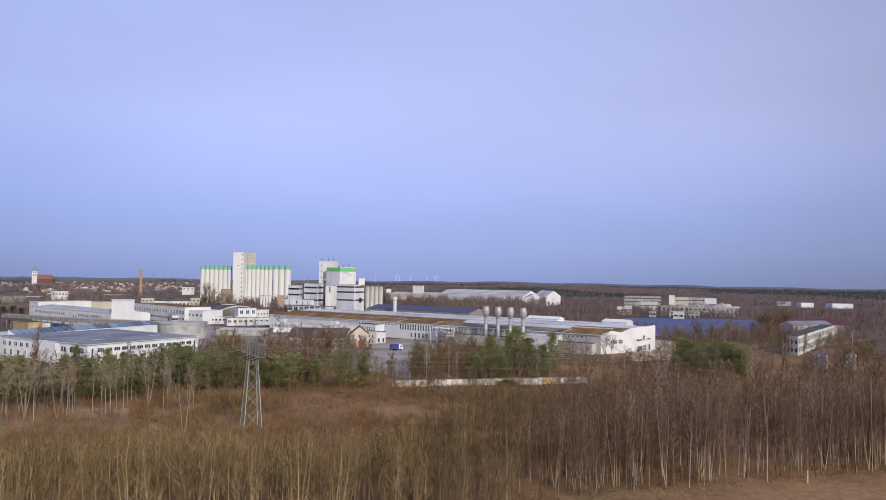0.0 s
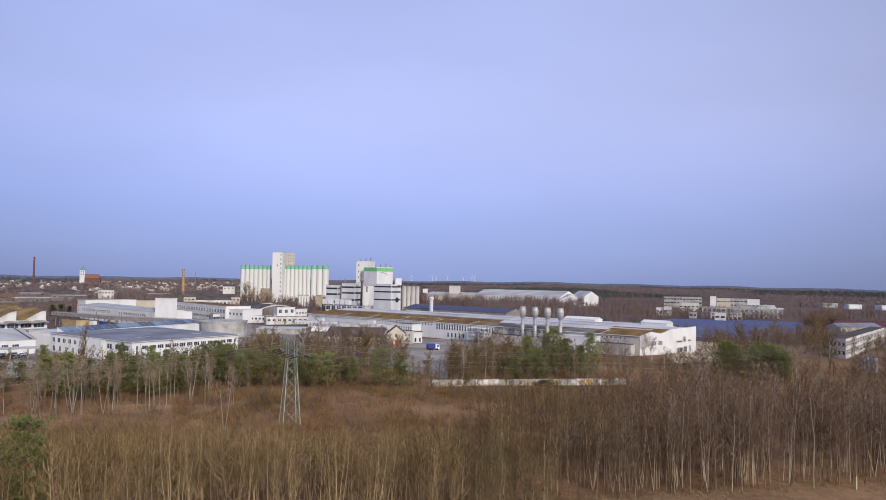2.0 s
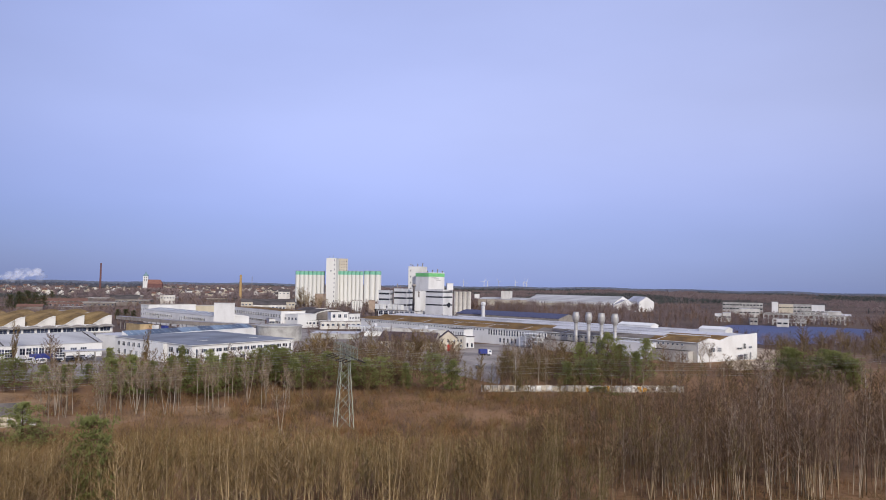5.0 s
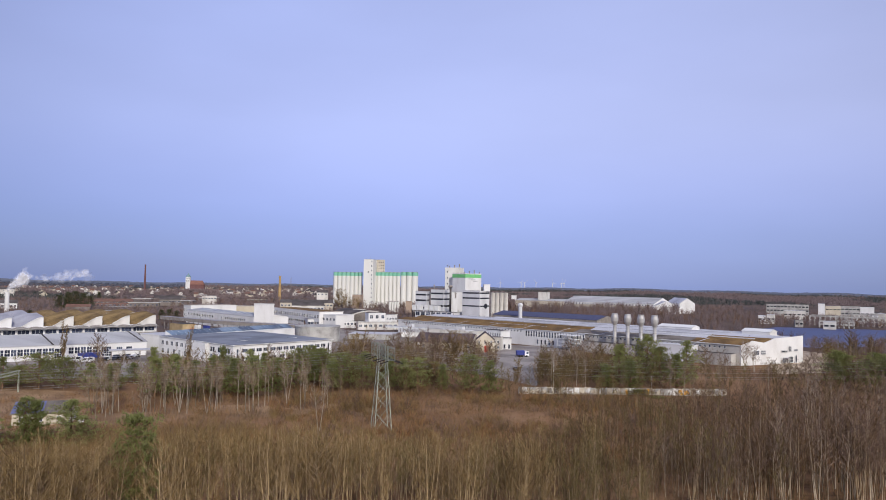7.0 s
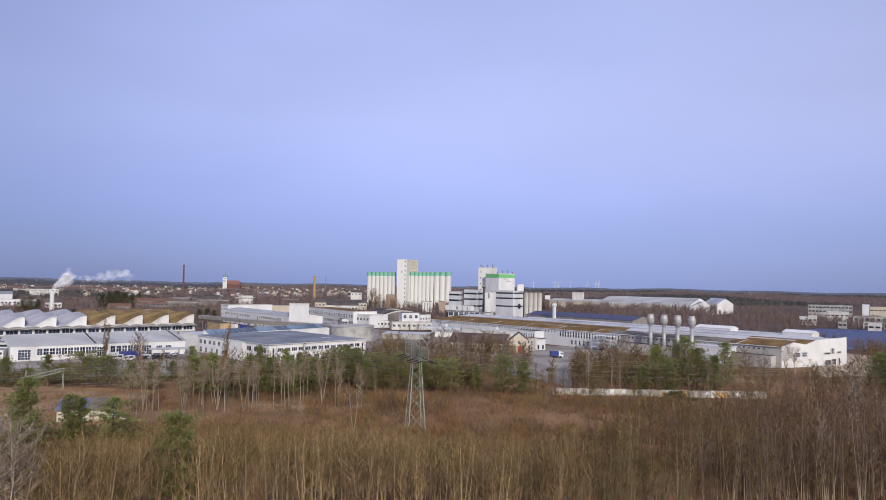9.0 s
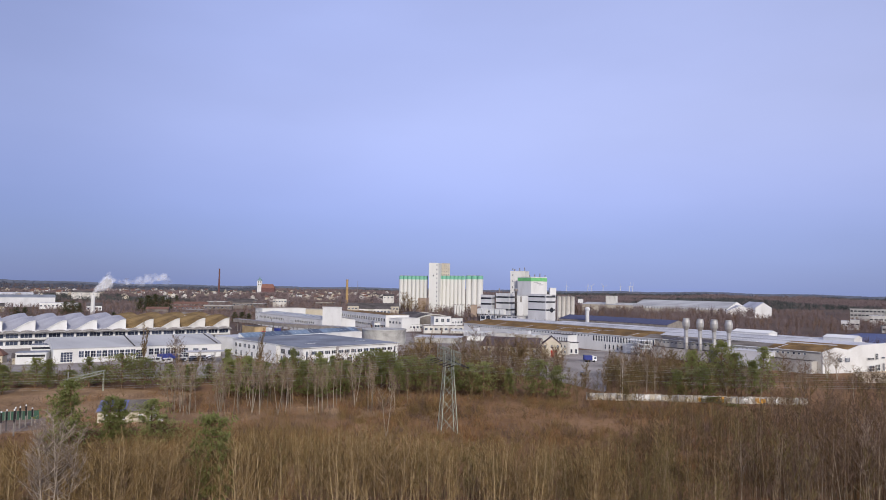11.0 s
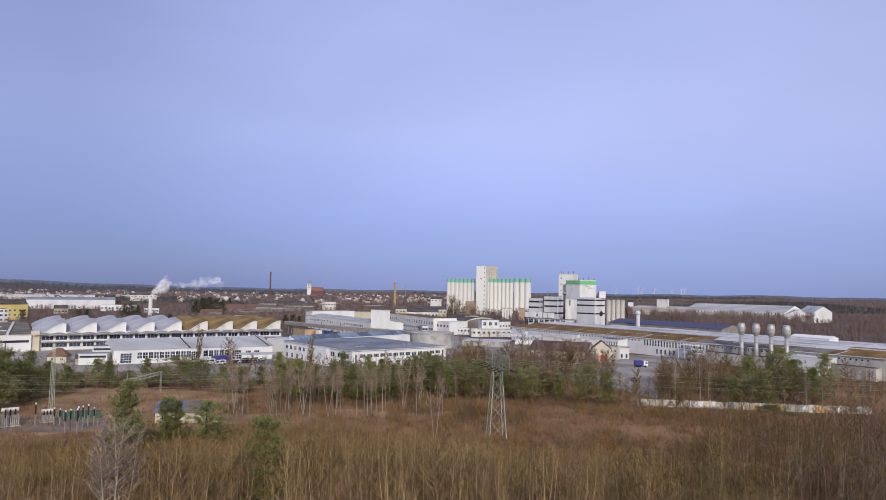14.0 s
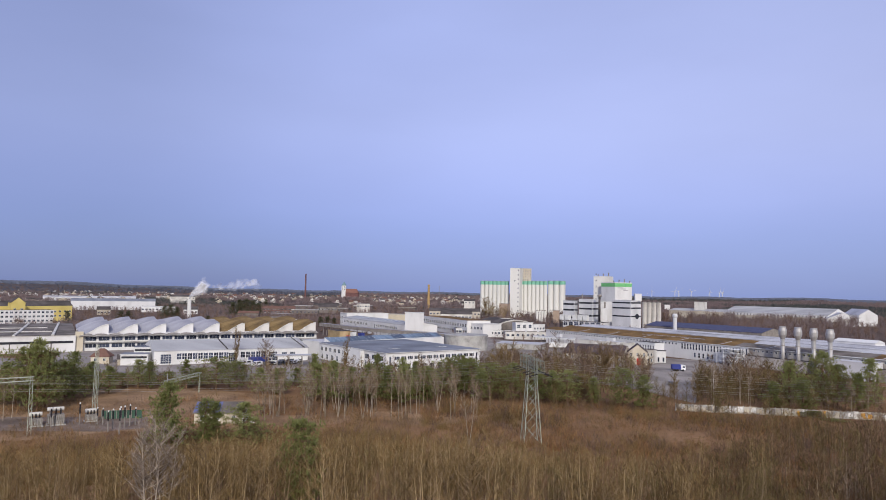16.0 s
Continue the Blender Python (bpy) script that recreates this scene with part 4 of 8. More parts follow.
for k in range(4):
    c = along(OC, OR_, gap(OC, OR_) * (0.25 + 0.17 * k), -(14 + (k % 3) * 11))
    rv = thing("roof_light", "low pale dome roof light on felt", "roof light", (c[0], c[1], 8.45), angle_of(OC, OR_))
    part("kerb", Shape().box(-2.6, -0.7, -0.3, 2.6, 0.7, 0.18, PANEL), rv)
    part("pane", Shape().prism([(-2.5, -0.6), (2.5, -0.6), (2.5, 0.6), (-2.5, 0.6)], 0.18, 0.32, SKYLIGHT), rv)

# the hall behind it with a long band of tilted skylights
SA, SB = (-184.3, 301.4), (-154.1, 375.2)
sk = house("skylight_hall", "flat white-edged hall roof with a long skylight band", "factory hall", rect(SA, SB, 26), 7.6, WHITE, METALROOF, eave=0.2)
ns = 26
sky_me = Shape()
wpan = gap(SA, SB) / ns
sky_me.prism([(0.05, 0), (wpan - 0.05, 0), (wpan - 0.05, 5.0), (0.05, 5.0)], -0.05, [0.2, 0.2, 2.2, 2.2], FRAME, SKYLIGHT)
sky_mesh = sky_me.mesh("skylight")
for k in range(ns):
    o = part("skylight", sky_mesh, sk)
    o.matrix_basis = pose(*along(SA, SB, k * wpan, -1.5), 8.05, 0, 0, angle_of(SA, SB))
tk = thing("round_tank", "wide round concrete tank with a flat lid", "tank", (*(-146.4, 391.5), 0))
part("shell", Shape().lathe([(13.0, 0), (13.0, 8.2), (13.3, 8.3), (13.3, 8.9)], CONCRETE, 36), tk)

# ---- workshop hall with pale pitched roof ----
LA, LB = (-235.0, 236.0), (-190.5, 289.5)
lh = house("workshop_hall", "low white workshop hall with pale grey pitched roof", "factory hall", rect(LA, LB, 40), 6.0, WHITE, GREYROOF, kind="gable", rise=3.4, eave=0.5)
lw = gap(LA, LB)
windows(lh, LA, LB, 1, 0.5, 4.6, 4.2, 4, 4, lead=5.0, tail=0)
windows(lh, LA, LB, 10, 2.2, 2.1, 2.8, 2, 2, lead=10.5, tail=lw - 31)
windows(lh, LA, LB, 1, 0.5, 3.8, 4.2, 4, 4, lead=34.0, tail=0)
windows(lh, LA, LB, 5, 2.2, 2.1, 2.8, 2, 2, lead=38.5, tail=lw - 48)
windows(lh, LA, LB, 1, 0.5, 4.2, 4.2, 4, 4, lead=52.5, tail=0)
windows(lh, LA, LB, 2, 2.2, 2.6, 2.2, 3, 2, lead=58.0, tail=lw - 62)
for s0 in (0.45, 0.97):
    p0, p1 = along(LA, LB, lw * s0, 0.3), along(LA, LB, lw * s0 - 1.0, -20)
    s = Shape().prism([p0, (p0[0] + 0.35, p0[1] + 0.4), (p1[0] + 0.35, p1[1] + 0.4), p1], 6.3, [6.45, 6.45, 9.85, 9.85], BITUMEN)
    part("roof_seam", s, lh)
for a, b, h, lab in (((-246.0, 228.0), (-237.0, 234.5), 4.5, "white annex with a grey felt roof"), ((-251.0, 240.0), (-244.0, 246.0), 6.5, "white boxy annex with a dark band")):
    x = house("annex", lab, "building", rect(a, b, 9), h, WHITE, BLUEROOF)
    band(x, a, b, h - 1.4, h - 0.5, DARK, "window_band", 0.4, 0.4)
cn = thing("entrance_canopy", "flat grey canopy on thin posts", "canopy", (-183.0, 268.0, 0), 38)
part("canopy", Shape().box(-9, -3.5, 4.4, 9, 3.5, 4.8, CONCRETE, METALROOF), cn)
for x in (-8, -3, 3, 8):
    for y in (-3, 3):
        part("post", Shape().box(x - 0.12, y - 0.12, 0, x + 0.12, y + 0.12, 4.4, STEEL), cn)


hut = house("gate_hut", "small hut with a red tiled pyramid roof", "hut", rect((-262.0, 226.5), (-255.5, 230.5), 6.0), 3.0, CREAM, TILE, kind="hip", rise=3.4, eave=0.6)
windows(hut, (-262.0, 226.5), (-255.5, 230.5), 2, 1.2, 1.2, 1.3, 2, 1)
house("loading_ramp", "dark brown barrel-roofed loading shelter", "shelter", rect((-247.3, 227.6), (-242.9, 232.2), 6), 2.6, BEIGE, BITUMEN, kind="gable", rise=1.8)


# ---- shell-roofed hall ----
def shell_hall():
    fa, fb = (-315.6, 264.5), (-235.1, 366.4)
    L, n = gap(fa, fb), 9
    w = L / n
    ob = thing("shell_hall", "long white hall under a row of curved concrete shell roofs", "factory hall", (*fa, 0), angle_of(fa, fb))
    part("wall", Shape().box(2.5, 0, 0, L, 78, 8.6, WHITE, SHELL), ob)
    arch = [0.0, 0.08, 0.18, 0.28, 0.4, 0.52, 0.64, 0.76, 0.88, 0.96, 1.0]
    fin = lambda u: 0.15 + (0.0 if u < 0.26 else 4.95 * math.sin(math.pi / 2 * (u - 0.26) / 0.74) ** 1.25)
    crest = lambda u: 0.9 + 4.7 * math.sin(math.pi / 2 * u ** 0.85)
    for shell_mat, name in ((SHELL, "grey"), (SHELLMOSS, "mossy")):
        s = Shape()
        for row, (y0, y1) in enumerate(((2.0, 36.0), (40.0, 76.0))):
            rows = [(y0 - 0.35, lambda u: 8.9 + fin(u)), (y0 + 6, lambda u: 9.1 + fin(u) * 0.6 + crest(u) * 0.45), ((y0 + y1) / 2, lambda u: 9.5 + crest(u) * 1.08), (y1 - 6, lambda u: 9.1 + crest(u) * 0.98), (y1, lambda u: 8.9 + crest(u) * 0.8)]
            for u0, u1 in zip(arch, arch[1:]):
                for (ya_, za_), (yb_, zb_) in zip(rows, rows[1:]):
                    s.face([(u0 * w, ya_, za_(u0)), (u1 * w, ya_, za_(u1)), (u1 * w, yb_, zb_(u1)), (u0 * w, yb_, zb_(u0))], shell_mat)
                s.face([(u0 * w, y0 - 0.35, 8.6 + fin(u0)), (u1 * w, y0 - 0.35, 8.6 + fin(u1)), (u1 * w, y0 - 0.35, 8.9 + fin(u1)), (u0 * w, y0 - 0.35, 8.9 + fin(u0))], FRAME)
                s.face([(u0 * w, y0, 8.5), (u1 * w, y0, 8.5), (u1 * w, y0, 8.85 + fin(u1)), (u0 * w, y0, 8.85 + fin(u0))], WHITE if shell_mat is SHELL else OFFWHITE)
            s.face([(w, y, 8.8) for y, z in rows] + [(w, y, z(1.0)) for y, z in reversed(rows)], shell_mat)
        me = s.mesh("roof_shell")
        for k in (range(0, 5) if shell_mat is SHELL else range(5, n)):
            o = part("roof_shell", me, ob, f"{name} curved concrete roof shell")
            o.matrix_basis = Matrix.Translation((k * w, 0, 0))
    # the scalloped canopy edge
    c = Shape()
    steps = n * 2 * 8
    for k in range(steps):
        x0, x1 = L * k / steps, L * (k + 1) / steps
        z = lambda x: 8.0 + 0.55 * abs(math.sin(math.pi * x / (w / 2)))
        c.face([(x0, -3.0, z(x0)), (x1, -3.0, z(x1)), (x1, 1.0, z(x1) + 0.5), (x0, 1.0, z(x0) + 0.5)], STEEL)
        c.face([(x0, -3.0, z(x0) - 0.35), (x1, -3.0, z(x1) - 0.35), (x1, -3.0, z(x1)), (x0, -3.0, z(x0))], CONCRETE)
        c.face([(x0, 0.9, z(x0) + 0.1), (x1, 0.9, z(x1) + 0.1), (x1, -3.0, z(x1) - 0.35), (x0, -3.0, z(x0) - 0.35)], OFFWHITE)
    part("canopy", c, ob, "scalloped concrete canopy edge")
    for row, z in enumerate((5.2, 1.6)):
        wm = window_mesh(5.4, 2.2, 3, 1)
        for k in range(20):
            put_window(ob, wm, Matrix.Translation((6 + k * (L - 10) / 19, -0.03, z)))
    part("ledge", Shape().box(2.6, -1.6, 4.2, L, -0.1, 4.6, CONCRETE), ob)
    part("pier", Shape().box(-1.4, -2.0, 0, 2.4, 2.0, 10.2, CREAM), ob, "beige concrete stair pier")
    return ob


shell_hall()
fr = house("flat_hall", "broad white-fronted hall with a worn grey felt roof", "factory hall", [(-362.6, 189.5), (-313.6, 261.4), (-412.0, 340.0), (-459.4, 269.9)], 8.2, WHITE, GREYFELT, eave=0.3, lip=OFFWHITE)
for k in range(5):
    t0 = 8 + k * 17
    p, q = along((-362.6, 189.5), (-313.6, 261.4), t0, -1), along((-459.4, 269.9), (-412.0, 340.0), t0, 2)
    s = Shape().prism([p, (p[0] + 0.7, p[1] + 1.0), (q[0] + 0.7, q[1] + 1.0), q], 8.4, 9.1, OFFWHITE)
    part("roof_rib", s, fr)
for off in (-34, -70):
    p, q = along((-362.6, 189.5), (-313.6, 261.4), 0.5, off), along((-362.6, 189.5), (-313.6, 261.4), 78.5, off)
    part("roof_rib", Shape().prism([p, q, (q[0] - 0.7, q[1] + 0.6), (p[0] - 0.7, p[1] + 0.6)], 8.4, 8.95, OFFWHITE), fr)
band(fr, (-362.6, 189.5), (-313.6, 261.4), 4.6, 5.8, DARK, "window_band", 1, 1)
for k in range(9):
    p = along((-362.6, 189.5), (-313.6, 261.4), 4 + k * 9, 0.1)
    part("downpipe", Shape().box(p[0] - 0.15, p[1] - 0.15, 0, p[0] + 0.15, p[1] + 0.15, 5.2, BITUMEN), fr)

# ---- yellow school-like block and white block ----
yb = house("yellow_block", "long yellow rendered block with dark roof and gable", "building", rect((-599.8, 391.1), (-575.7, 474.5), 16), 14.1, YELLOW, BITUMEN, kind="gable", rise=4.5)
ya, yz = (-599.8, 391.1), (-575.7, 474.5)
for z in (4.0, 8.0):
    windows(yb, ya, yz, 20, z, 2.0, 1.8, 2, 1)
gy = house("gable_bay", "yellow gabled bay of the yellow block", "building", rect((-579.7, 416.9), (-575.9, 427.2), 10), 17.4, YELLOW, BITUMEN, kind="gable_side", rise=4.5)
windows(gy, (-579.7, 416.9), (-575.9, 427.2), 2, 10.5, 2.0, 2.0, 2, 1)
wbk = house("white_block", "white three-storey block with rows of windows", "building", rect((-549.5, 358.3), (-526.3, 416.3), 14), 12.3, WHITE, BITUMEN)
for z in (3.0, 6.6, 10.0):
    windows(wbk, (-549.5, 358.3), (-526.3, 416.3), 19, z, 2.0, 1.7, 2, 1)

# ---- white works building in the middle distance ----
W0, W1 = (-307.8, 520.4), (-211.6, 442.5)
ww = house("works_building", "long white two-storey works building with a grey roof", "building", rect(W0, W1, 26), 10.0, WHITE, GREYROOF, kind="gable", rise=1.6)
lw_ = gap(W0, W1)
for at0, n_ in ((5.0, 9), (34.0, 7), (78.0, 11)):
    windows(ww, W0, W1, n_, 6.4, 2.3, 1.9, 2, 1, lead=at0, tail=lw_ - at0 - n_ * 2.9)
for at0 in (31.0, 70.0, 73.5):
    windows(ww, W0, W1, 1, 1.6, 1.5, 6.4, 1, 4, lead=at0, tail=0)
windows(ww, W0, W1, 34, 2.2, 2.3, 1.7, 2, 1, lead=4, tail=4)
for k in range(14):
    c = along(W0, W1, 12 + k * 7.6, -8.5)
    part("roof_light", Shape().prism(rect(along(W0, W1, 9 + k * 7.6, -6.0), along(W0, W1, 12.4 + k * 7.6, -6.0), 4.2), 10.6, [10.95, 10.95, 11.7, 11.7], PANEL, SKYLIGHT), ww, "tilted pale roof light")
wt = house("stair_block", "plain white cubic stair block", "building", [(-211.0, 441.6), (-196.8, 442.2), (-202.4, 454.6), (-216.8, 454.0)], 18.7, WHITE, OFFWHITE)
windows(wt, (-211.0, 441.6), (-196.8, 442.2), 5, 2.0, 2.0, 2.6, 2, 2)
V0, V1 = (-254.0, 570.4), (-187.1, 502.9)
wr = house("works_building", "white two-storey wing with a mossy flat roof", "building", rect(V0, V1, 20), 11.6, WHITE, MOSS, lip=WHITE)
windows(wr, V0, V1, 19, 6.8, 3.0, 2.6, 2, 2)
windows(wr, V0, V1, 22, 2.6, 3.4, 1.7, 2, 1)
w2 = house("works_building", "white end block with a flat pale roof", "building", rect((-196.0, 512.0), (-172.0, 497.0), 18), 9.7, WHITE, OFFWHITE)
windows(w2, (-196.0, 512.0), (-172.0, 497.0), 7, 5.6, 2.2, 2.0, 2, 1)
lb = house("works_building", "white windowed block at the back of the works", "building", [(-320.5, 537.5), (-308.5, 528.5), (-284.0, 560.0), (-296.0, 570.0)], 13.2, WHITE, BEIGE)
for z in (8.6, 4.6):
    windows(lb, (-320.5, 537.5), (-308.5, 528.5), 4, z, 1.8, 2.2, 2, 2)
w3 = house("works_building", "low white block before the wing", "building", rect((-198.1, 507.7), (-181.9, 516.9), 16), 5.4, WHITE, BITUMEN)
windows(w3, (-198.1, 507.7), (-181.9, 516.9), 9, 2.1, 2.0, 1.8, 1, 1)
house("works_building", "far white wing of the works with a beige roof", "building", rect((-321.0, 556.0), (-270.0, 566.0), 20), 12.0, CREAM, BEIGE)
for bx, by, wall_h, rise_ in (((-171.0, 511.0), (-140.0, 545.0), 6.0, 5.9), ((-186.0, 540.0), (-158.9, 570.5), 6.5, 5.4)):
    hh = house("barrel_hall", "hall with a dark curved roof and a pale arched edge", "factory hall", rect(bx, by, 20), wall_h, GREYFELT, BITUMEN, kind="barrel", rise=rise_, lip=OFFWHITE, thick=0.9, group="curved-roofed halls")
    windows(hh, bx, by, 8, 2.6, 2.2, 1.6, 2, 1)
eb = house("end_building", "white block with three windows beside the curved halls", "building", rect((-147.2, 499.4), (-136.1, 506.7), 9), 11.8, WHITE, BITUMEN, lip=WHITE)
windows(eb, (-147.2, 499.4), (-136.1, 506.7), 3, 7.9, 2.3, 2.6, 2, 2)
e2 = house("end_building", "lower white block with a row of windows", "building", rect((-135.8, 507.2), (-129.4, 516.0), 9), 10.4, WHITE, BITUMEN, lip=WHITE)
windows(e2, (-135.8, 507.2), (-129.4, 516.0), 4, 6.8, 1.6, 1.6, 2, 1)
fl = house("link_building", "low white hall with a flat grey roof before the curved halls", "building", rect((-152.0, 489.0), (-122.0, 504.0), 9), 5.2, OFFWHITE, GREYFELT, lip=OFFWHITE)
windows(fl, (-152.0, 489.0), (-122.0, 504.0), 9, 2.2, 2.2, 1.8, 2, 1)
for k in range(3):
    c = along((-152.0, 489.0), (-122.0, 504.0), 7 + k * 9, -3.5)
    part("roof_vent", Shape().box(c[0] - 0.6, c[1] - 0.6, 5.4, c[0] + 0.6, c[1] + 0.6, 6.8, PANEL), fl)
lowb = house("link_building", "low white link building with a grey roof", "building", rect((-175.9, 499.9), (-154.0, 511.5), 10), 5.0, WHITE, BITUMEN)
windows(lowb, (-175.9, 499.9), (-154.0, 511.5), 9, 2.4, 1.8, 1.6, 1, 1)
G0, G1, G2 = (-285.0, 447.6), (-222.0, 412.5), (-150.0, 388.0)
for p_, q_ in ((G0, G1), (G1, G2)):
    cv = house("pipe_bridge", "long grey covered conveyor bridge on steel supports", "conveyor", rect(p_, q_, 4.5), 8.4, STEEL, SHELL, z0=6.6, group="conveyor bridges")
    for k in range(int(gap(p_, q_) / 11)):
        c = along(p_, q_, 5 + k * 11, -2.2)
        for q in (-1.4, 1.4):
            part("support", Shape().box(c[0] + q - 0.15, c[1] - 0.15, 0, c[0] + q + 0.15, c[1] + 0.15, 6.6, STEEL), cv)
    part("rail", Shape().tube((*p_, 9.3), (*q_, 9.3), 0.06, 0.06, STEEL, 4), cv)
    for k in range(int(gap(p_, q_) / 3)):
        c = along(p_, q_, 1 + k * 3, 0)
        part("rail_post", Shape().box(c[0] - 0.05, c[1] - 0.05, 8.6, c[0] + 0.05, c[1] + 0.05, 9.3, STEEL), cv)
house("shed", "yellow ochre storage shed under the conveyor", "building", rect((-262.0, 423.0), (-246.0, 412.0), 9), 5.6, YBRICK, BITUMEN)
for k in range(9):
    col, word = ((REDPAINT, "red"), (FRAME, "white"), (CARBLUE, "blue"), (CARBLUE, "blue"), (PANEL, "grey"), (CARBLUE, "blue"), (FRAME, "white"), (CARBLUE, "blue"), (REDPAINT, "red"))[k]
    c0 = along((-243.0, 416.0), (-205.0, 400.0), k * 4.4)
    house("container", f"{word} shipping container parked under the conveyor", "container", rect(c0, along((-243.0, 416.0), (-205.0, 400.0), k * 4.4 + 3.6), 2.5), 2.6 + (2.6 if k in (1, 3) else 0), col, col, eave=0.02, group="yard containers")
house("bright_shed", "grey flat shed with a pale roof", "building", rect((-132.9, 408.9), (-105.3, 411.8), 20), 3.0, CONCRETE, METALROOF)

# ---- far factory, town and landmarks ----
fa1, fa2 = (-7.1, 1020.0), (110.0, 953.7)
fh = house("far_hall", "long white warehouse with a pale roof", "warehouse", rect(fa1, fa2, 60), 12.0, WHITE, GREYROOF, kind="gable", rise=8)
band(fh, fa1, fa2, 0.1, 9.0, BEIGE, "lower_wall", 0.5, 0.5, 0.1)
windows(fh, fa1, fa2, 30, 12.0 - 6.5, 1.2, 5.6, 1, 1, frame_mat=STEEL)
fg = house("far_hall", "white gable-ended warehouse behind bare trees", "warehouse", rect((108.1, 943.8), (140.7, 945.6), 60), 9.0, WHITE, METALROOF, kind="gable_side", rise=7)
band(fg, (108.1, 943.8), (140.7, 945.6), 2.0, 9.0, OFFWHITE, "door_panel", 4, 4)
house("far_hall", "white gable-ended warehouse with a steep roof", "warehouse", rect((144.7, 967.2), (164.9, 970.1), 60), 13.3, WHITE, METALROOF, kind="gable_side", rise=7)
house("far_hall", "long low pale-roofed warehouse among bare trees", "warehouse", rect((-84.4, 1106.8), (14.3, 1069.9), 40), 10.5, BEIGE, GREYROOF, kind="gable", rise=3)
house("far_block", "beige flat-roofed block above the woods", "building", rect((-48.0, 1099.0), (-34.4, 1095.5), 16), 23.6, OFFWHITE, CONCRETE)
for lab, a_, b_, top_, wall_, bands_ in (
        ("long grey factory block across the lake", (256.0, 977.0), (303.5, 963.3), 14.6, CONCRETE, ((11.0, 12.6), (6.0, 7.6))),
        ("narrow white tower block across the lake", (310.4, 950.8), (317.4, 948.3), 16.6, WHITE, ()),
        ("pale cream factory block across the lake", (318.0, 948.1), (333.9, 942.6), 14.0, CREAM, ((9.4, 10.6),)),
        ("grey factory block across the lake", (334.0, 942.6), (353.5, 935.4), 14.3, CONCRETE, ((10.0, 11.4), (5.0, 6.4))),
        ("white factory block across the lake", (353.6, 935.4), (367.4, 930.1), 13.6, WHITE, ((5.0, 6.4),)),
        ("low white flat shed across the lake", (234.4, 827.4), (255.4, 821.2), 10.6, OFFWHITE, ((6.2, 7.4),)),
        ("small white shed on the far lake shore", (185.4, 737.0), (192.0, 735.4), 7.6, WHITE, ((4.0, 5.2),)),
        ("small pale shed on the far lake shore", (192.6, 735.2), (199.9, 733.2), 8.7, OFFWHITE, ((4.4, 5.6),)),
        ("pale ruined block beside the concrete frame", (296.5, 743.0), (306.9, 738.8), 11.8, OFFWHITE, ((7.0, 8.6),)),
        ("white ruined wall on the lake shore", (219.8, 661.1), (228.8, 657.7), 6.4, OFFWHITE, ((2.4, 4.0),)),
        ("grey ruined wall on the lake shore", (204.5, 687.0), (211.0, 685.5), 6.0, CONCRETE, ((2.4, 4.0),)),
        ("low white shed behind the woods", (530.6, 1025.7), (548.9, 1025.5), 6.5, WHITE, ()),
        ("long grey shed behind the woods", (524.2, 1087.0), (546.9, 1088.2), 6.5, CONCRETE, ()),
        ("long low white shed behind the woods", (563.9, 1003.2), (597.5, 1008.8), 6.5, PANEL, ())):
    fs = house("far_shed", lab, "building", rect(a_, b_, 14), top_, wall_, METALROOF if wall_ is not CONCRETE else BITUMEN, eave=0.15)
    for z0_, z1_ in bands_:
        n_ = max(2, int(gap(a_, b_) / 4))
        for k in range(n_):
            band(fs, a_, b_, z0_, z1_, DARK, "window_band", gap(a_, b_) * (k + 0.15) / n_, gap(a_, b_) * (n_ - k - 0.85) / n_, 0.1)
fs = house("far_shed", "long white warehouse at the town's edge", "building", rect((-1268.5, 976.9), (-1157.3, 1106.3), 18), 7.1, PANEL, METALROOF, kind="gable", rise=2.5)
fs = house("far_shed", "white works hall at the town's edge", "building", rect((-812.4, 666.9), (-742.1, 744.3), 18), 11.8, PANEL, BLUEROOF, kind="gable", rise=3.5)
fs = house("far_shed", "white flat-roofed hall at the town's edge", "building", rect((-690.2, 668.8), (-660.6, 698.0), 18), 7.1, WHITE, METALROOF)
windows(fs, (-690.2, 668.8), (-660.6, 698.0), 10, max(1.0, 7.1 - 4.2), 2.4, 1.8, 2, 1)
fs = house("far_shed", "beige block with a dark roof", "building", rect((-663.8, 579.3), (-654.6, 589.7), 18), 9.2 - 3.5, BEIGE, BITUMEN, kind="gable", rise=3.5)
windows(fs, (-663.8, 579.3), (-654.6, 589.7), 4, max(1.0, 9.2 - 7.2), 2.4, 1.8, 2, 1)
fs = house("far_block", "far pale apartment block in the town", "building", rect((-1041.0, 1081.4), (-1005.7, 1114.3), 18), 15.4 - 3.5, OFFWHITE, BITUMEN, kind="gable", rise=3.5)
windows(fs, (-1041.0, 1081.4), (-1005.7, 1114.3), 7, max(1.0, 15.4 - 7.2), 2.4, 1.8, 2, 1)
fs = house("far_shed", "white low building at the chimney's foot", "building", rect((-613.3, 660.1), (-601.3, 671.0), 18), 9.2 - 3.5, WHITE, BITUMEN, kind="gable", rise=3.5)
windows(fs, (-613.3, 660.1), (-601.3, 671.0), 4, max(1.0, 9.2 - 7.2), 2.4, 1.8, 2, 1)
fs = house("far_shed", "old brown brick shed with a tiled roof", "building", rect((-647.8, 827.7), (-593.8, 867.2), 18), 6.7 - 3.5, GREYFELT, TILE, kind="gable", rise=3.5)
windows(fs, (-647.8, 827.7), (-593.8, 867.2), 13, max(1.0, 6.7 - 7.2), 2.4, 1.8, 2, 1)
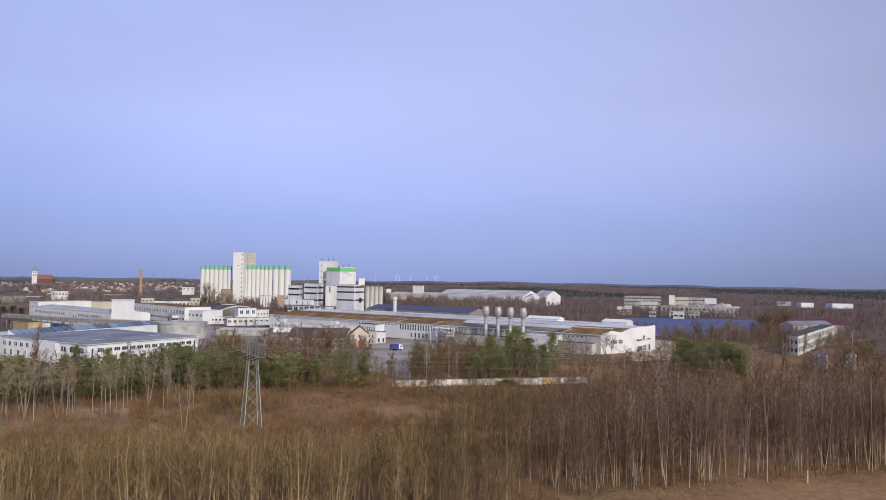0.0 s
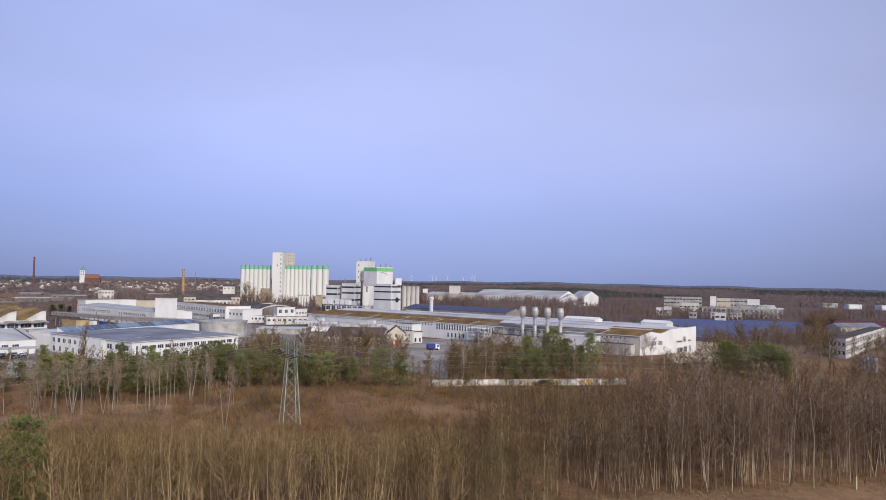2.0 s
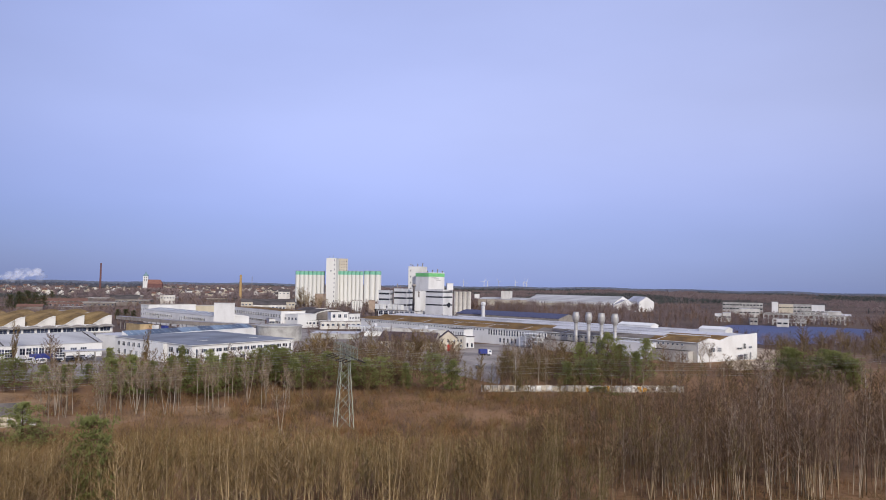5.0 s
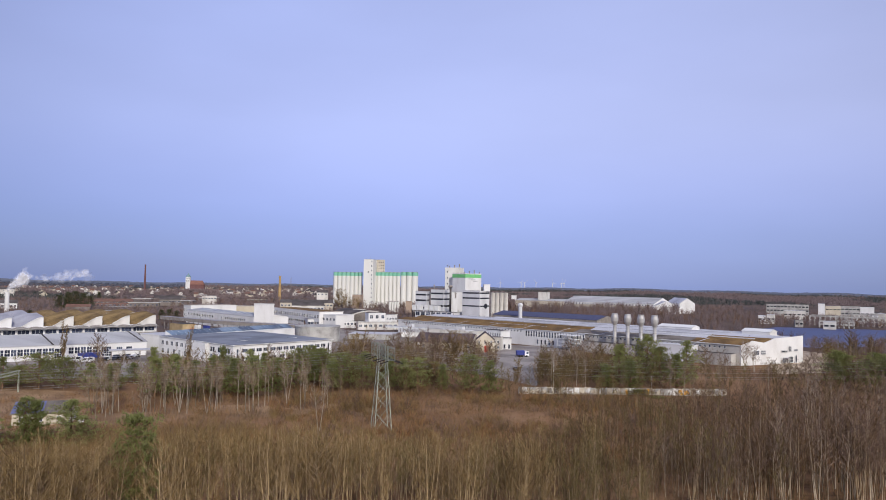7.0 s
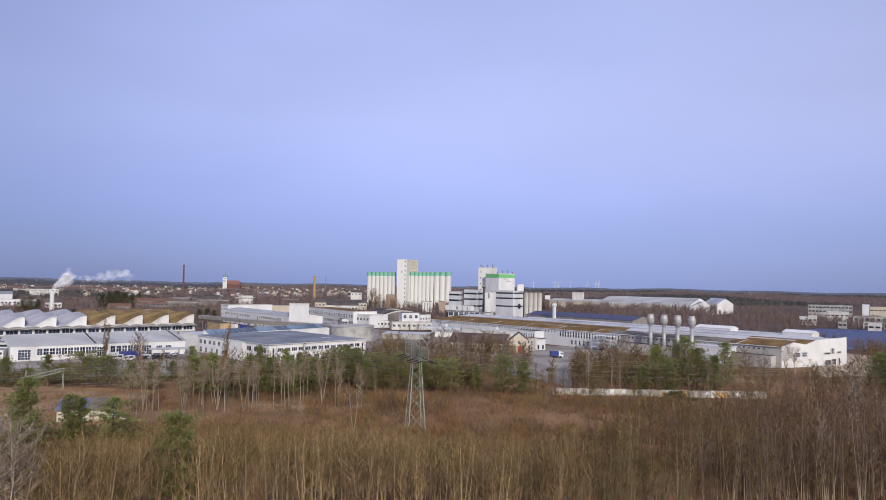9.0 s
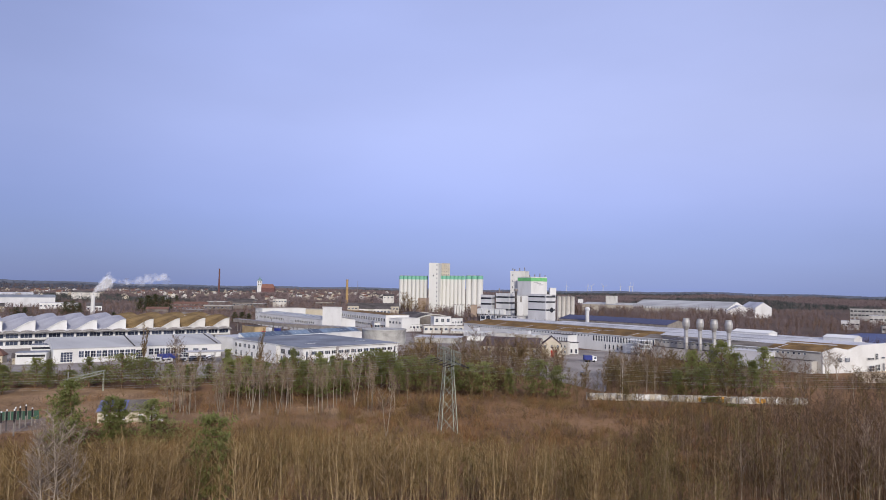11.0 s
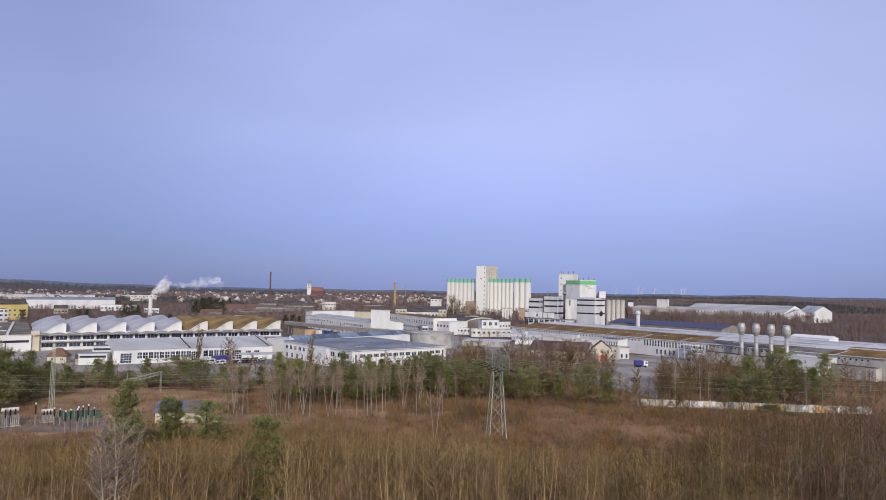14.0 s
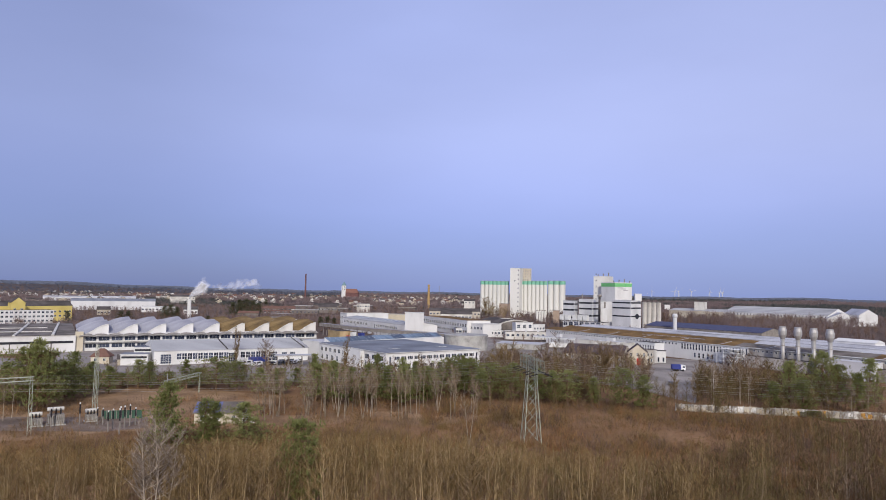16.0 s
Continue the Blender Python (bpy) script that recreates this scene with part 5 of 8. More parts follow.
fs = house("far_shed", "long old brick shed with a tiled roof", "building", rect((-574.7, 757.7), (-514.3, 799.9), 18), 4.4 - 3.5, GREYFELT, TILE, kind="gable", rise=3.5)
windows(fs, (-574.7, 757.7), (-514.3, 799.9), 16, max(1.0, 4.4 - 7.2), 2.4, 1.8, 2, 1)
fs = house("far_shed", "old grey shed behind the works", "building", rect((-626.2, 965.7), (-591.4, 987.4), 18), 9.6 - 3.5, GREYFELT, BITUMEN, kind="gable", rise=3.5)
windows(fs, (-626.2, 965.7), (-591.4, 987.4), 7, max(1.0, 9.6 - 7.2), 2.4, 1.8, 2, 1)
fs = house("far_shed", "derelict grey shed with a flat roof", "building", rect((-509.8, 693.9), (-488.1, 709.3), 18), 2.5, GREYFELT, CONCRETE)
windows(fs, (-509.8, 693.9), (-488.1, 709.3), 6, max(1.0, 2.5 - 4.2), 2.4, 1.8, 2, 1)
fs = house("far_shed", "long brown-roofed shed behind the works", "building", rect((-331.7, 761.9), (-275.1, 784.1), 18), 13.2 - 3.5, BEIGE, BITUMEN, kind="gable", rise=3.5)
windows(fs, (-331.7, 761.9), (-275.1, 784.1), 15, max(1.0, 13.2 - 7.2), 2.4, 1.8, 2, 1)
fs = house("far_shed", "low pale shed with a dark roof", "building", rect((-269.4, 647.1), (-240.1, 658.5), 18), 14.4 - 3.5, OFFWHITE, BITUMEN, kind="gable", rise=3.5)
windows(fs, (-269.4, 647.1), (-240.1, 658.5), 9, max(1.0, 14.4 - 7.2), 2.4, 1.8, 2, 1)
fs = house("far_shed", "old brown shed with a dark roof", "building", rect((-527.7, 825.8), (-505.6, 839.5), 18), 11.8 - 3.5, GREYFELT, BITUMEN, kind="gable", rise=3.5)
windows(fs, (-527.7, 825.8), (-505.6, 839.5), 7, max(1.0, 11.8 - 7.2), 2.4, 1.8, 2, 1)
fs = house("far_shed", "pale derelict shed among bare trees", "building", rect((-516.9, 914.0), (-499.7, 923.5), 18), 11.7, OFFWHITE, CONCRETE)
windows(fs, (-516.9, 914.0), (-499.7, 923.5), 5, max(1.0, 11.7 - 4.2), 2.4, 1.8, 2, 1)
house("far_shed", "small white hall in the distance", "building", rect((-122.4, 1495.5), (-111.6, 1496.4), 14), 11.9, WHITE, METALROOF)
fs = house("far_shed", "white apartment block in the town", "building", rect((-405.9, 1076.6), (-388.8, 1082.9), 18), 20.7 - 3.5, OFFWHITE, BITUMEN, kind="gable", rise=3.5)
windows(fs, (-405.9, 1076.6), (-388.8, 1082.9), 3, max(1.0, 20.7 - 7.2), 2.4, 1.8, 2, 1)

for a_, b_, h_, rf_ in (((-538.9, 777.7), (-508.4, 795.6), 5.0, CONCRETE), ((-648.3, 943.1), (-621.5, 950.9), 5.2, OFFWHITE), ((-717.0, 1106.4), (-674.3, 1136.3), 5.4, CONCRETE), ((-591.6, 1034.4), (-563.5, 1042.5), 5.6, OFFWHITE), ((-546.7, 889.1), (-522.2, 896.4), 5.0, CONCRETE), ((-495.1, 1011.6), (-468.5, 1019.3), 5.6, MOSS)):
    ds = house("derelict_hall", "long low derelict hall with a pale roof edge", "shed", rect(a_, b_, 22), h_, GREYFELT, rf_, lip=OFFWHITE, eave=0.6, group="derelict halls")
    windows(ds, a_, b_, int(gap(a_, b_) / 5), h_ - 3.6, 2.6, 1.8, 2, 1, frame_mat=CONCRETE)
drng = random.Random(31)
for k in range(26):
    az, d = drng.uniform(30.5, 40.5), drng.uniform(700, 1050)
    p = (-d * math.sin(radians(az)), d * math.cos(radians(az)))
    if any(gap(p, q) < 45 for poly in FOOTPRINTS for q in poly):
        continue
    w, t = drng.uniform(18, 46), radians(az + drng.uniform(-12, 12))
    q = (p[0] + w * math.cos(t), p[1] + w * math.sin(t))
    flat = drng.random() < 0.5
    house("derelict_shed", "low derelict shed with a flat pale roof" if flat else "low derelict shed with a brown tiled roof", "shed", rect(p, q, drng.uniform(8, 14)), drng.uniform(3.0, 5.5), drng.choice((GREYFELT, GREYRENDER, GREYFELT)), CONCRETE if flat else TILE, kind="flat" if flat else "gable", rise=0.3 if flat else 2.4)

for k in range(16):
    az, d = drng.uniform(-22.5, -14.5), drng.uniform(830, 1080)
    p = (-d * math.sin(radians(az)), d * math.cos(radians(az)))
    if any(gap(p, q) < 28 for poly in FOOTPRINTS for q in poly):
        continue
    w, t = drng.uniform(10, 30), radians(az + drng.uniform(-15, 15))
    q = (p[0] + w * math.cos(t), p[1] + w * math.sin(t))
    house("lakeside_shed", "small low shed among the ruins across the lake", "shed", rect(p, q, drng.uniform(7, 11)), drng.uniform(3.5, 6.5), drng.choice((WHITE, OFFWHITE, CONCRETE, BEIGE)), drng.choice((CONCRETE, METALROOF, BITUMEN)), kind=drng.choice(("flat", "gable")), rise=1.6)

# landmarks on the horizon
cs = thing("church", "white church tower with green copper spire and red nave", "church", (*(-1016.3, 1722.5), 0), 20)
part("tower", Shape().box(-5.8, -5.8, 0, 5.8, 5.8, 42.0, WHITE), cs)
zc = 42.0
for z in (30.0, 36.5):
    for x in (-2.6, 2.6):
        part("belfry_opening", Shape().box(x - 1.0, -5.95, z, x + 1.0, -5.7, z + 3.6, DARK), cs)
part("spire", Shape().lathe([(6.6, zc), (6.2, zc + 2.4), (4.4, zc + 5.0), (2.2, zc + 6.4), (1.8, zc + 8.6), (0.2, zc + 11.5)], COPPER, 10), cs)
part("nave", Shape().box(6, -9, 0, 42, 9, zc - 20, BRICK), cs)
nv = Shape()
z0 = zc - 20
nv.face([(6, -10, z0), (42, -10, z0), (37, 0, z0 + 11), (6, 0, z0 + 11)], REDTILE).face([(42, 10, z0), (6, 10, z0), (6, 0, z0 + 11), (37, 0, z0 + 11)], REDTILE).face([(42, -10, z0), (42, 10, z0), (37, 0, z0 + 11)], REDTILE)
part("nave_roof", nv, cs, "steep red tiled roof")
for px, d, top, r, mat, lab in (((-520.3, 1191.3), 1300, 44.5, 2.2, OCHRE, "tall tapering ochre brick chimney"), ((-1163.5, 1748.9), 2100, 75.5, 2.3, BRICK, "tall slim dark brick chimney"),
                                ((-927.1, 2213.7), 2400, 47.8, 0.8, STEEL, "thin steel mast on the horizon")):
    c = thing("chimney", lab, "chimney", (*px, 0))
    part("shaft", Shape().lathe([(r * 1.25, 0), (r * 0.85, top - 3), (r * 1.0, top - 2.4), (r * 0.9, top)], mat, 14), c)
ws = thing("chimney", "slim white boiler-house chimney giving off steam", "chimney", (*(-524.1, 572.3), 0))
part("shaft", Shape().lathe([(2.1, 0), (1.85, 20.5)], WHITE, 14), ws)
for px, k in (((-420.7, 4279.4), 0), ((-292.3, 4290.1), 1), ((-274.5, 4341.3), 2), ((-201.6, 4295.3), 3), ((-101.3, 4348.8), 4), ((-47.0, 4249.7), 5), ((-31.7, 4299.9), 6)):
    zt = 48.9
    wt = thing("wind_turbine", "white wind turbine on the far horizon", "wind turbine", (*px, 0), 12 * k, group="far wind farm")
    part("tower", Shape().tube((0, 0, 0), (0, 0, zt), 1.9, 1.2, FRAME, 8), wt)
    part("nacelle", Shape().box(-2, -4, zt - 2, 2, 5, zt + 2, FRAME), wt)
    for j in range(3):
        w = 2 * math.pi * (j / 3 + k * 0.07)
        part("blade", Shape().tube((0, -5, zt), (30 * math.sin(w), -5, zt + 30 * math.cos(w)), 0.7, 0.2, FRAME, 4), wt)


# ---- trees ----
class Soup:
    """Triangles kept in arrays, for plants."""

    def __init__(self):
        self.v, self.f, self.m = [], [], []

    def tube(self, pts, radii, n, slot):
        base = len(self.v)
        for i, (p, r) in enumerate(zip(pts, radii)):
            d = (Vector(pts[min(i + 1, len(pts) - 1)]) - Vector(pts[max(i - 1, 0)])).normalized()
            a = Vector((1, 0, 0)) if abs(d.x) < 0.8 else Vector((0, 1, 0))
            a = (a - d * a.dot(d)).normalized()
            b = d.cross(a)
            for k in range(n):
                w = 2 * math.pi * k / n
                self.v.append(tuple(Vector(p) + (a * math.cos(w) + b * math.sin(w)) * r))
        for i in range(len(pts) - 1):
            for k in range(n):
                j = (k + 1) % n
                p, q, r, s = base + i * n + k, base + i * n + j, base + i * n + n + j, base + i * n + n + k
                self.f += [(p, q, r), (p, r, s)]
                self.m += [slot, slot]

    def sliver(self, p, q, w, slot, rng):
        a = Vector((rng.uniform(-1, 1), rng.uniform(-1, 1), rng.uniform(-0.3, 0.3))).normalized() * w
        i = len(self.v)
        self.v += [tuple(Vector(p) - a), tuple(Vector(p) + a), tuple(q)]
        self.f.append((i, i + 1, i + 2))
        self.m.append(slot)

    def leaf(self, c, r, slot, rng):
        i = len(self.v)
        for _ in range(3):
            self.v.append((c[0] + rng.gauss(0, r), c[1] + rng.gauss(0, r), c[2] + rng.gauss(0, r * 0.7)))
        self.f.append((i, i + 1, i + 2))
        self.m.append(slot)

    def arrays(self):
        return np.array(self.v, dtype=np.float32), np.array(self.f, dtype=np.int32), np.array(self.m, dtype=np.int32)


def soup_mesh(name, v, f, m, mats):
    me = bpy.data.meshes.new(name)
    me.vertices.add(len(v))
    me.vertices.foreach_set("co", np.ascontiguousarray(v, dtype=np.float32).ravel())
    me.loops.add(len(f) * 3)
    me.loops.foreach_set("vertex_index", np.ascontiguousarray(f, dtype=np.int32).ravel())
    me.polygons.add(len(f))
    me.polygons.foreach_set("loop_start", np.arange(0, len(f) * 3, 3, dtype=np.int32))
    for mat in mats:
        me.materials.append(mat)
    me.polygons.foreach_set("material_index", np.ascontiguousarray(m, dtype=np.int32))
    me.update(calc_edges=True)
    return me


def bare_tree(seed, h, stems=1, spread=0.35, first=0.35, radius=0.11, boughs=12, twigs=6, reach=0.2, lean=0.05, tw=0.03, cheap=False):
    """Trunk and crown soups of a leafless tree of height h."""
    rng = random.Random(seed)
    trunk, crown = Soup(), Soup()
    for s in range(stems):
        hh = h * rng.uniform(0.82, 1.0)
        w = rng.uniform(0, 2 * math.pi)
        bend = Vector((math.cos(w), math.sin(w), 0)) * (rng.uniform(0.3, 1.0) * lean + (0.10 if stems > 1 else 0)) * hh
        wob = [Vector((rng.gauss(0, 1), rng.gauss(0, 1), 0)) * 0.012 * hh for _ in range(8)]
        spine = lambda u: bend * (u ** 0.8) + Vector((0, 0, hh * u)) + wob[min(7, int(u * 6.99))] * u
        us = [0, 0.12, 0.3, 0.5, 0.7, 0.86, 1.0]
        if cheap:
            us = us[::2]
        trunk.tube([spine(u) + Vector((0, 0, -0.3 if u == 0 else 0)) for u in us], [radius * (1.25 if u == 0 else 1 - 0.92 * u) for u in us], 3 if cheap else 5, 0)
        for k in range(boughs):
            u = first + (0.97 - first) * (k + rng.random()) / boughs
            p = spine(u)
            a = rng.uniform(0, 2 * math.pi)
            ln = hh * reach * (1.15 - 0.75 * u) * rng.uniform(0.7, 1.4)
            rise = rng.uniform(0.6, 1.3) / max(spread, 0.1) * 0.4
            d = Vector((math.cos(a), math.sin(a), rise)).normalized()
            mid = p + d * ln * 0.55
            d2 = (d + Vector((0, 0, 0.35))).normalized()
            tip = mid + d2 * ln * 0.5
            r = radius * (1 - 0.85 * u) * 0.5 + 0.008
            if cheap:
                crown.sliver(p, tip, r, 0, rng)
            else:
                crown.tube([p, mid, tip], [r, r * 0.65, 0.012], 3, 0)
            for t in range(twigs):
                q = p.lerp(mid, rng.uniform(0.3, 1)) if t % 2 else mid.lerp(tip, rng.random())
                e = (d2 + Vector((rng.gauss(0, 0.55), rng.gauss(0, 0.55), rng.gauss(0.1, 0.4)))).normalized()
                crown.sliver(q, q + e * ln * rng.uniform(0.25, 0.6), tw, 1, rng)
    return trunk.arrays(), crown.arrays()


def tree_thing(name, label, soups, mats, place, turn=0.0, scale=1.0, group=""):
    (tv, tf, tm), (cv, cf, cm) = soups
    ob = new(name, soup_mesh("trunk", tv, tf, tm, [mats[0]]))
    ob.matrix_basis = pose(*place, 0, 0, turn) @ Matrix.Scale(scale, 4)
    tagged(ob, label, "tree", group)
    part("crown", soup_mesh("crown", cv, cf, cm, list(mats)), ob)
    return ob


def pine_tree(seed, h, w, bare=0.25, flat=False):
    rng = random.Random(seed)
    trunk, crown = Soup(), Soup()
    trunk.tube([(0, 0, -0.3), (rng.gauss(0, .1), rng.gauss(0, .1), h * 0.5), (0, 0, h * 0.97)], [0.22, 0.15, 0.03], 6, 0)
    n = int(34 + h * w * (0.8 if w > 9.5 else 0.68))
    side = [rng.uniform(0.7, 1.25) for _ in range(7)]
    for k in range(n):
        u = bare + (1 - bare) * (k + rng.random()) / n
        t = (u - bare) / (1 - bare)
        shape = math.sqrt(max(0.0, 1 - abs((t - 0.3) / 0.72) ** 2.2)) * (0.98 if flat else 1 - 0.45 * t) + 0.05
        a = rng.uniform(0, 2 * math.pi)
        ln = w / 2 * shape * rng.uniform(0.4, 1.15) * side[int(a) % 7]
        p = Vector((0, 0, h * u * 0.97))
        tip = p + Vector((math.cos(a) * ln, math.sin(a) * ln, ln * rng.uniform(0.05, 0.4)))
        trunk.tube([p, tip], [0.05, 0.015], 3, 0)
        for j in range(7):
            c = p.lerp(tip, rng.uniform(0.3, 1.05)) + Vector((rng.gauss(0, 0.3), rng.gauss(0, 0.3), rng.gauss(0.08, 0.2)))
            for _ in range(9):
                d = Vector((rng.gauss(0, 1), rng.gauss(0, 1), rng.gauss(0.5, 0.8))).normalized()
                crown.sliver(c, c + d * rng.uniform(0.3, 0.75), 0.075, 1, rng)
    return trunk.arrays(), crown.arrays()


def inside(p, poly):
    x, y = p
    hit = False
    for (x0, y0), (x1, y1) in zip(poly, poly[1:] + poly[:1]):
        if (y0 > y) != (y1 > y) and x < (x1 - x0) * (y - y0) / (y1 - y0) + x0:
            hit = not hit
    return hit


def polar(az, d):
    return (-d * math.sin(radians(az)), d * math.cos(radians(az)))


def clear(p, margin=4.0):
    """Whether p is off every building."""
    for poly in FOOTPRINTS:
        cx, cy = sum(q[0] for q in poly) / len(poly), sum(q[1] for q in poly) / len(poly)
        k = 1 + margin / max(6.0, max(gap(q, (cx, cy)) for q in poly))
        if inside(p, [(cx + (q[0] - cx) * k, cy + (q[1] - cy) * k) for q in poly]):
            return False
    return True


def joined(name, kinds, places, label, category):
    """One object of many plants: kinds are (v, f, m) arrays with their materials, places (x, y, z, turn, scale, kind)."""
    vs, fs, ms, mats, base = [], [], [], [], 0
    for x, y, z, turn, sc, k in places:
        v, f, m, mat = kinds[k]
        c, s = math.cos(turn) * sc, math.sin(turn) * sc
        out = np.empty_like(v)
        out[:, 0] = v[:, 0] * c - v[:, 1] * s + x
        out[:, 1] = v[:, 0] * s + v[:, 1] * c + y
        out[:, 2] = v[:, 2] * sc + z
        vs.append(out)
        fs.append(f + base)
        if isinstance(mat, tuple):
            for q in mat:
                if q not in mats:
                    mats.append(q)
            ms.append(np.array([mats.index(q) for q in mat], dtype=np.int32)[m])
        else:
            if mat not in mats:
                mats.append(mat)
            ms.append(np.full(len(f), mats.index(mat), dtype=np.int32))
        base += len(v)
    ob = new(name, soup_mesh(name, np.concatenate(vs), np.concatenate(fs), np.concatenate(ms), mats))
    return tagged(ob, label, category, kind="stuff")


def merged(soups, mats):
    (tv, tf, tm), (cv, cf, cm) = soups
    return np.concatenate([tv, cv]), np.concatenate([tf, cf + len(tv)]), np.concatenate([tm, cm]), mats


MEADOW = [(18.1, 111.9), (31.0, 116.3), (51.1, 121.6), (82.8, 130.1), (150.0, 140.0), (150.0, 30.0), (20.0, 60.0)]


def wood_height(az, d=120.0):
    """How tall the young wood stands: a thicket falling away towards the clearing, then a taller stand."""
    if az > 3:
        slope = 0.212 - 0.014 * min(1.0, max(0.0, (az - 14) / 8))
        return max(3.0, 35.5 - slope * d)
    t = min(1.0, max(0.0, (2.0 - az) / 16.0))
    return 10.0 + 5.2 * t + 2.6 * min(1.0, max(0.0, (-14.0 - az) / 6.0))


rng = random.Random(11)
SAP_FORMS = [(1, 17), (2, 13), (1, 20), (3, 11), (2, 14), (1, 16), (3, 12), (2, 13), (1, 22), (4, 9)]
TALL_FORMS = [(1, 17), (1, 19), (2, 12), (1, 16), (1, 20), (2, 11)]
SAPS, SAPS_LIGHT, TALL, TALL_LIGHT = [], [], [], []
for k, (stems, boughs) in enumerate(SAP_FORMS):
    SAPS.append(bare_tree(100 + k, 12.0, stems=stems, first=0.22, radius=0.068, boughs=boughs, twigs=16, reach=0.2, spread=(0.28, 0.38, 0.33)[k % 3], lean=0.035, tw=0.026))
    SAPS_LIGHT.append(bare_tree(120 + k, 10.0, stems=min(2, stems), first=0.3, radius=0.05, boughs=boughs - 3, twigs=15, reach=0.2, spread=0.36, lean=0.045, tw=0.026, cheap=True))
for k, (stems, boughs) in enumerate(TALL_FORMS):
    for out, cheap in ((TALL, False), (TALL_LIGHT, True)):
        out.append(bare_tree(140 + k, 15.0, stems=stems, first=0.36, radius=0.07 if cheap else 0.088, boughs=boughs, twigs=14, reach=0.21, spread=0.42, lean=0.06, tw=0.026, cheap=cheap))
FANS = [bare_tree(170 + k, 15.0, stems=(2, 3, 1, 4)[k], first=(0.3, 0.24, 0.2, 0.34)[k], radius=0.10, boughs=(15, 11, 26, 9)[k], twigs=17, reach=0.30, spread=0.5, lean=0.07, tw=0.027) for k in range(4)]
# the nearest trees are single things
first_of = {}
count = 0
for k in range(900):
    az = rng.uniform(-32, 55)
    d = rng.uniform(96, 124) if az > -6 else rng.uniform(112, 150)
    p = polar(az, d)
    if inside(p, MEADOW) or count >= 295 or (42.0 < az < 46.8 and d < 113) or (32.2 < az < 35.2 and d < 107):
        continue
    tall = az < -4 and rng.random() < min(1.0, (-az - 2) / 14)
    fan = not tall and rng.random() < (0.45 if az > 15 else 0.08)
    i = rng.randrange(6 if tall else (4 if fan else 10))
    sc = wood_height(az, d) / (15.0 if tall or fan else 12.0) * (rng.uniform(0.78, 1.1) if az < -4 else rng.uniform(0.8, 1.04))
    pale, dim = tall and az < -15, not tall and az < 1
    key = (tall, fan, i, pale, dim)
    if key not in first_of:
        label = "slender leafless tree in the dense young wood" if tall else ("spreading leafless tree with pale ochre limbs" if fan else "leafless many-stemmed young tree with ochre bark")
        first_of[key] = tree_thing("young_tree", label, (TALL if tall else (FANS if fan else SAPS))[i], (PALEBARK if pale else (BARK if tall or dim else (FANBARK if fan else SAPBARK)), PURPLETWIG if pale else (REDTWIG if tall else (OLIVETWIG if dim else TWIG))), (*p, 0), rng.uniform(0, 360), sc, "young wood")
    else:
        src = first_of[key]
        o = copy_thing(src, pose(*p, 0, 0, 0, rng.uniform(0, 360)))
        o.scale = (sc, sc, sc)
    count += 1
kinds = [merged(s, (SAPBARK, OLIVETWIG if k % 3 == 0 else TWIG)) for k, s in enumerate(SAPS_LIGHT)] + [merged(s, (BARK if k % 3 == 0 else DIMBARK, REDTWIG if k % 2 else PURPLETWIG)) for k, s in enumerate(TALL_LIGHT)] + [merged(s, (DIMBARK, OLIVETWIG if k % 2 else REDTWIG)) for k, s in enumerate(SAPS_LIGHT)] + [merged(s, (PALEBARK, PURPLETWIG)) for s in TALL_LIGHT]
places = []
for k in range(2450):
    az = rng.uniform(-36, 58)
    far = (168 if az > 25 else 152) if az > 3 else (150 + min(1, (3 - az) / 10) * 65)
    near = 104 if az > -6 else 108
    d = math.sqrt(rng.uniform(near ** 2, far ** 2))
    p = polar(az, d)
    if inside(p, MEADOW) or (az > 6 and rng.random() < 0.35):
        continue
    fall = 1.0 if az > 3 or d < far - 30 else 0.75
    tall = az < 2 and rng.random() < min(1.0, (2 - az) / 14)
    i = 10 + rng.randrange(6) if tall else (16 if az < 6 and rng.random() < (0.9 if az < 2 else 0.6) else 0) + rng.randrange(10)
    places.append((*p, 0, rng.uniform(0, 6.28), wood_height(az, d) / (15.0 if tall else 10.0) * rng.uniform(0.55, 1.0) * fall, i))
EDGE = [(18.1, 111.9), (31.0, 116.3), (51.1, 121.6), (82.8, 130.1), (99.6, 134.0)]
for k in range(260):
    i = min(3, int(rng.random() ** 0.8 * 4))
    e0, e1 = EDGE[i], EDGE[i + 1]
    p = along(e0, e1, rng.random() * gap(e0, e1), -rng.uniform(0.6, 1.0) - abs(rng.gauss(0, 9)))
    az = -math.degrees(math.atan2(p[0], p[1]))
    places.append((*p, 0, rng.uniform(0, 6.28), wood_height(az) / 15.0 * rng.uniform(0.6, 1.02), 26 + rng.randrange(6) if rng.random() < 0.35 else 10 + rng.randrange(6)))
joined("young_wood", kinds, places, "dense leafless young wood of thin ochre stems", "woodland")


def brush(seed, n, h, spread, thick=0.022):
    r = random.Random(seed)
    s = Soup()
    for _ in range(n):
        a, b = r.gauss(0, spread), r.gauss(0, spread)
        z = h * r.uniform(0.25, 1.0) * math.exp(-(a * a + b * b) / (5 * spread * spread))
        s.sliver((a, b, -0.05), (a + r.gauss(0, 0.55) * z, b + r.gauss(0, 0.55) * z, z), thick * r.uniform(0.6, 1.5), 0, r)
    return s.arrays()


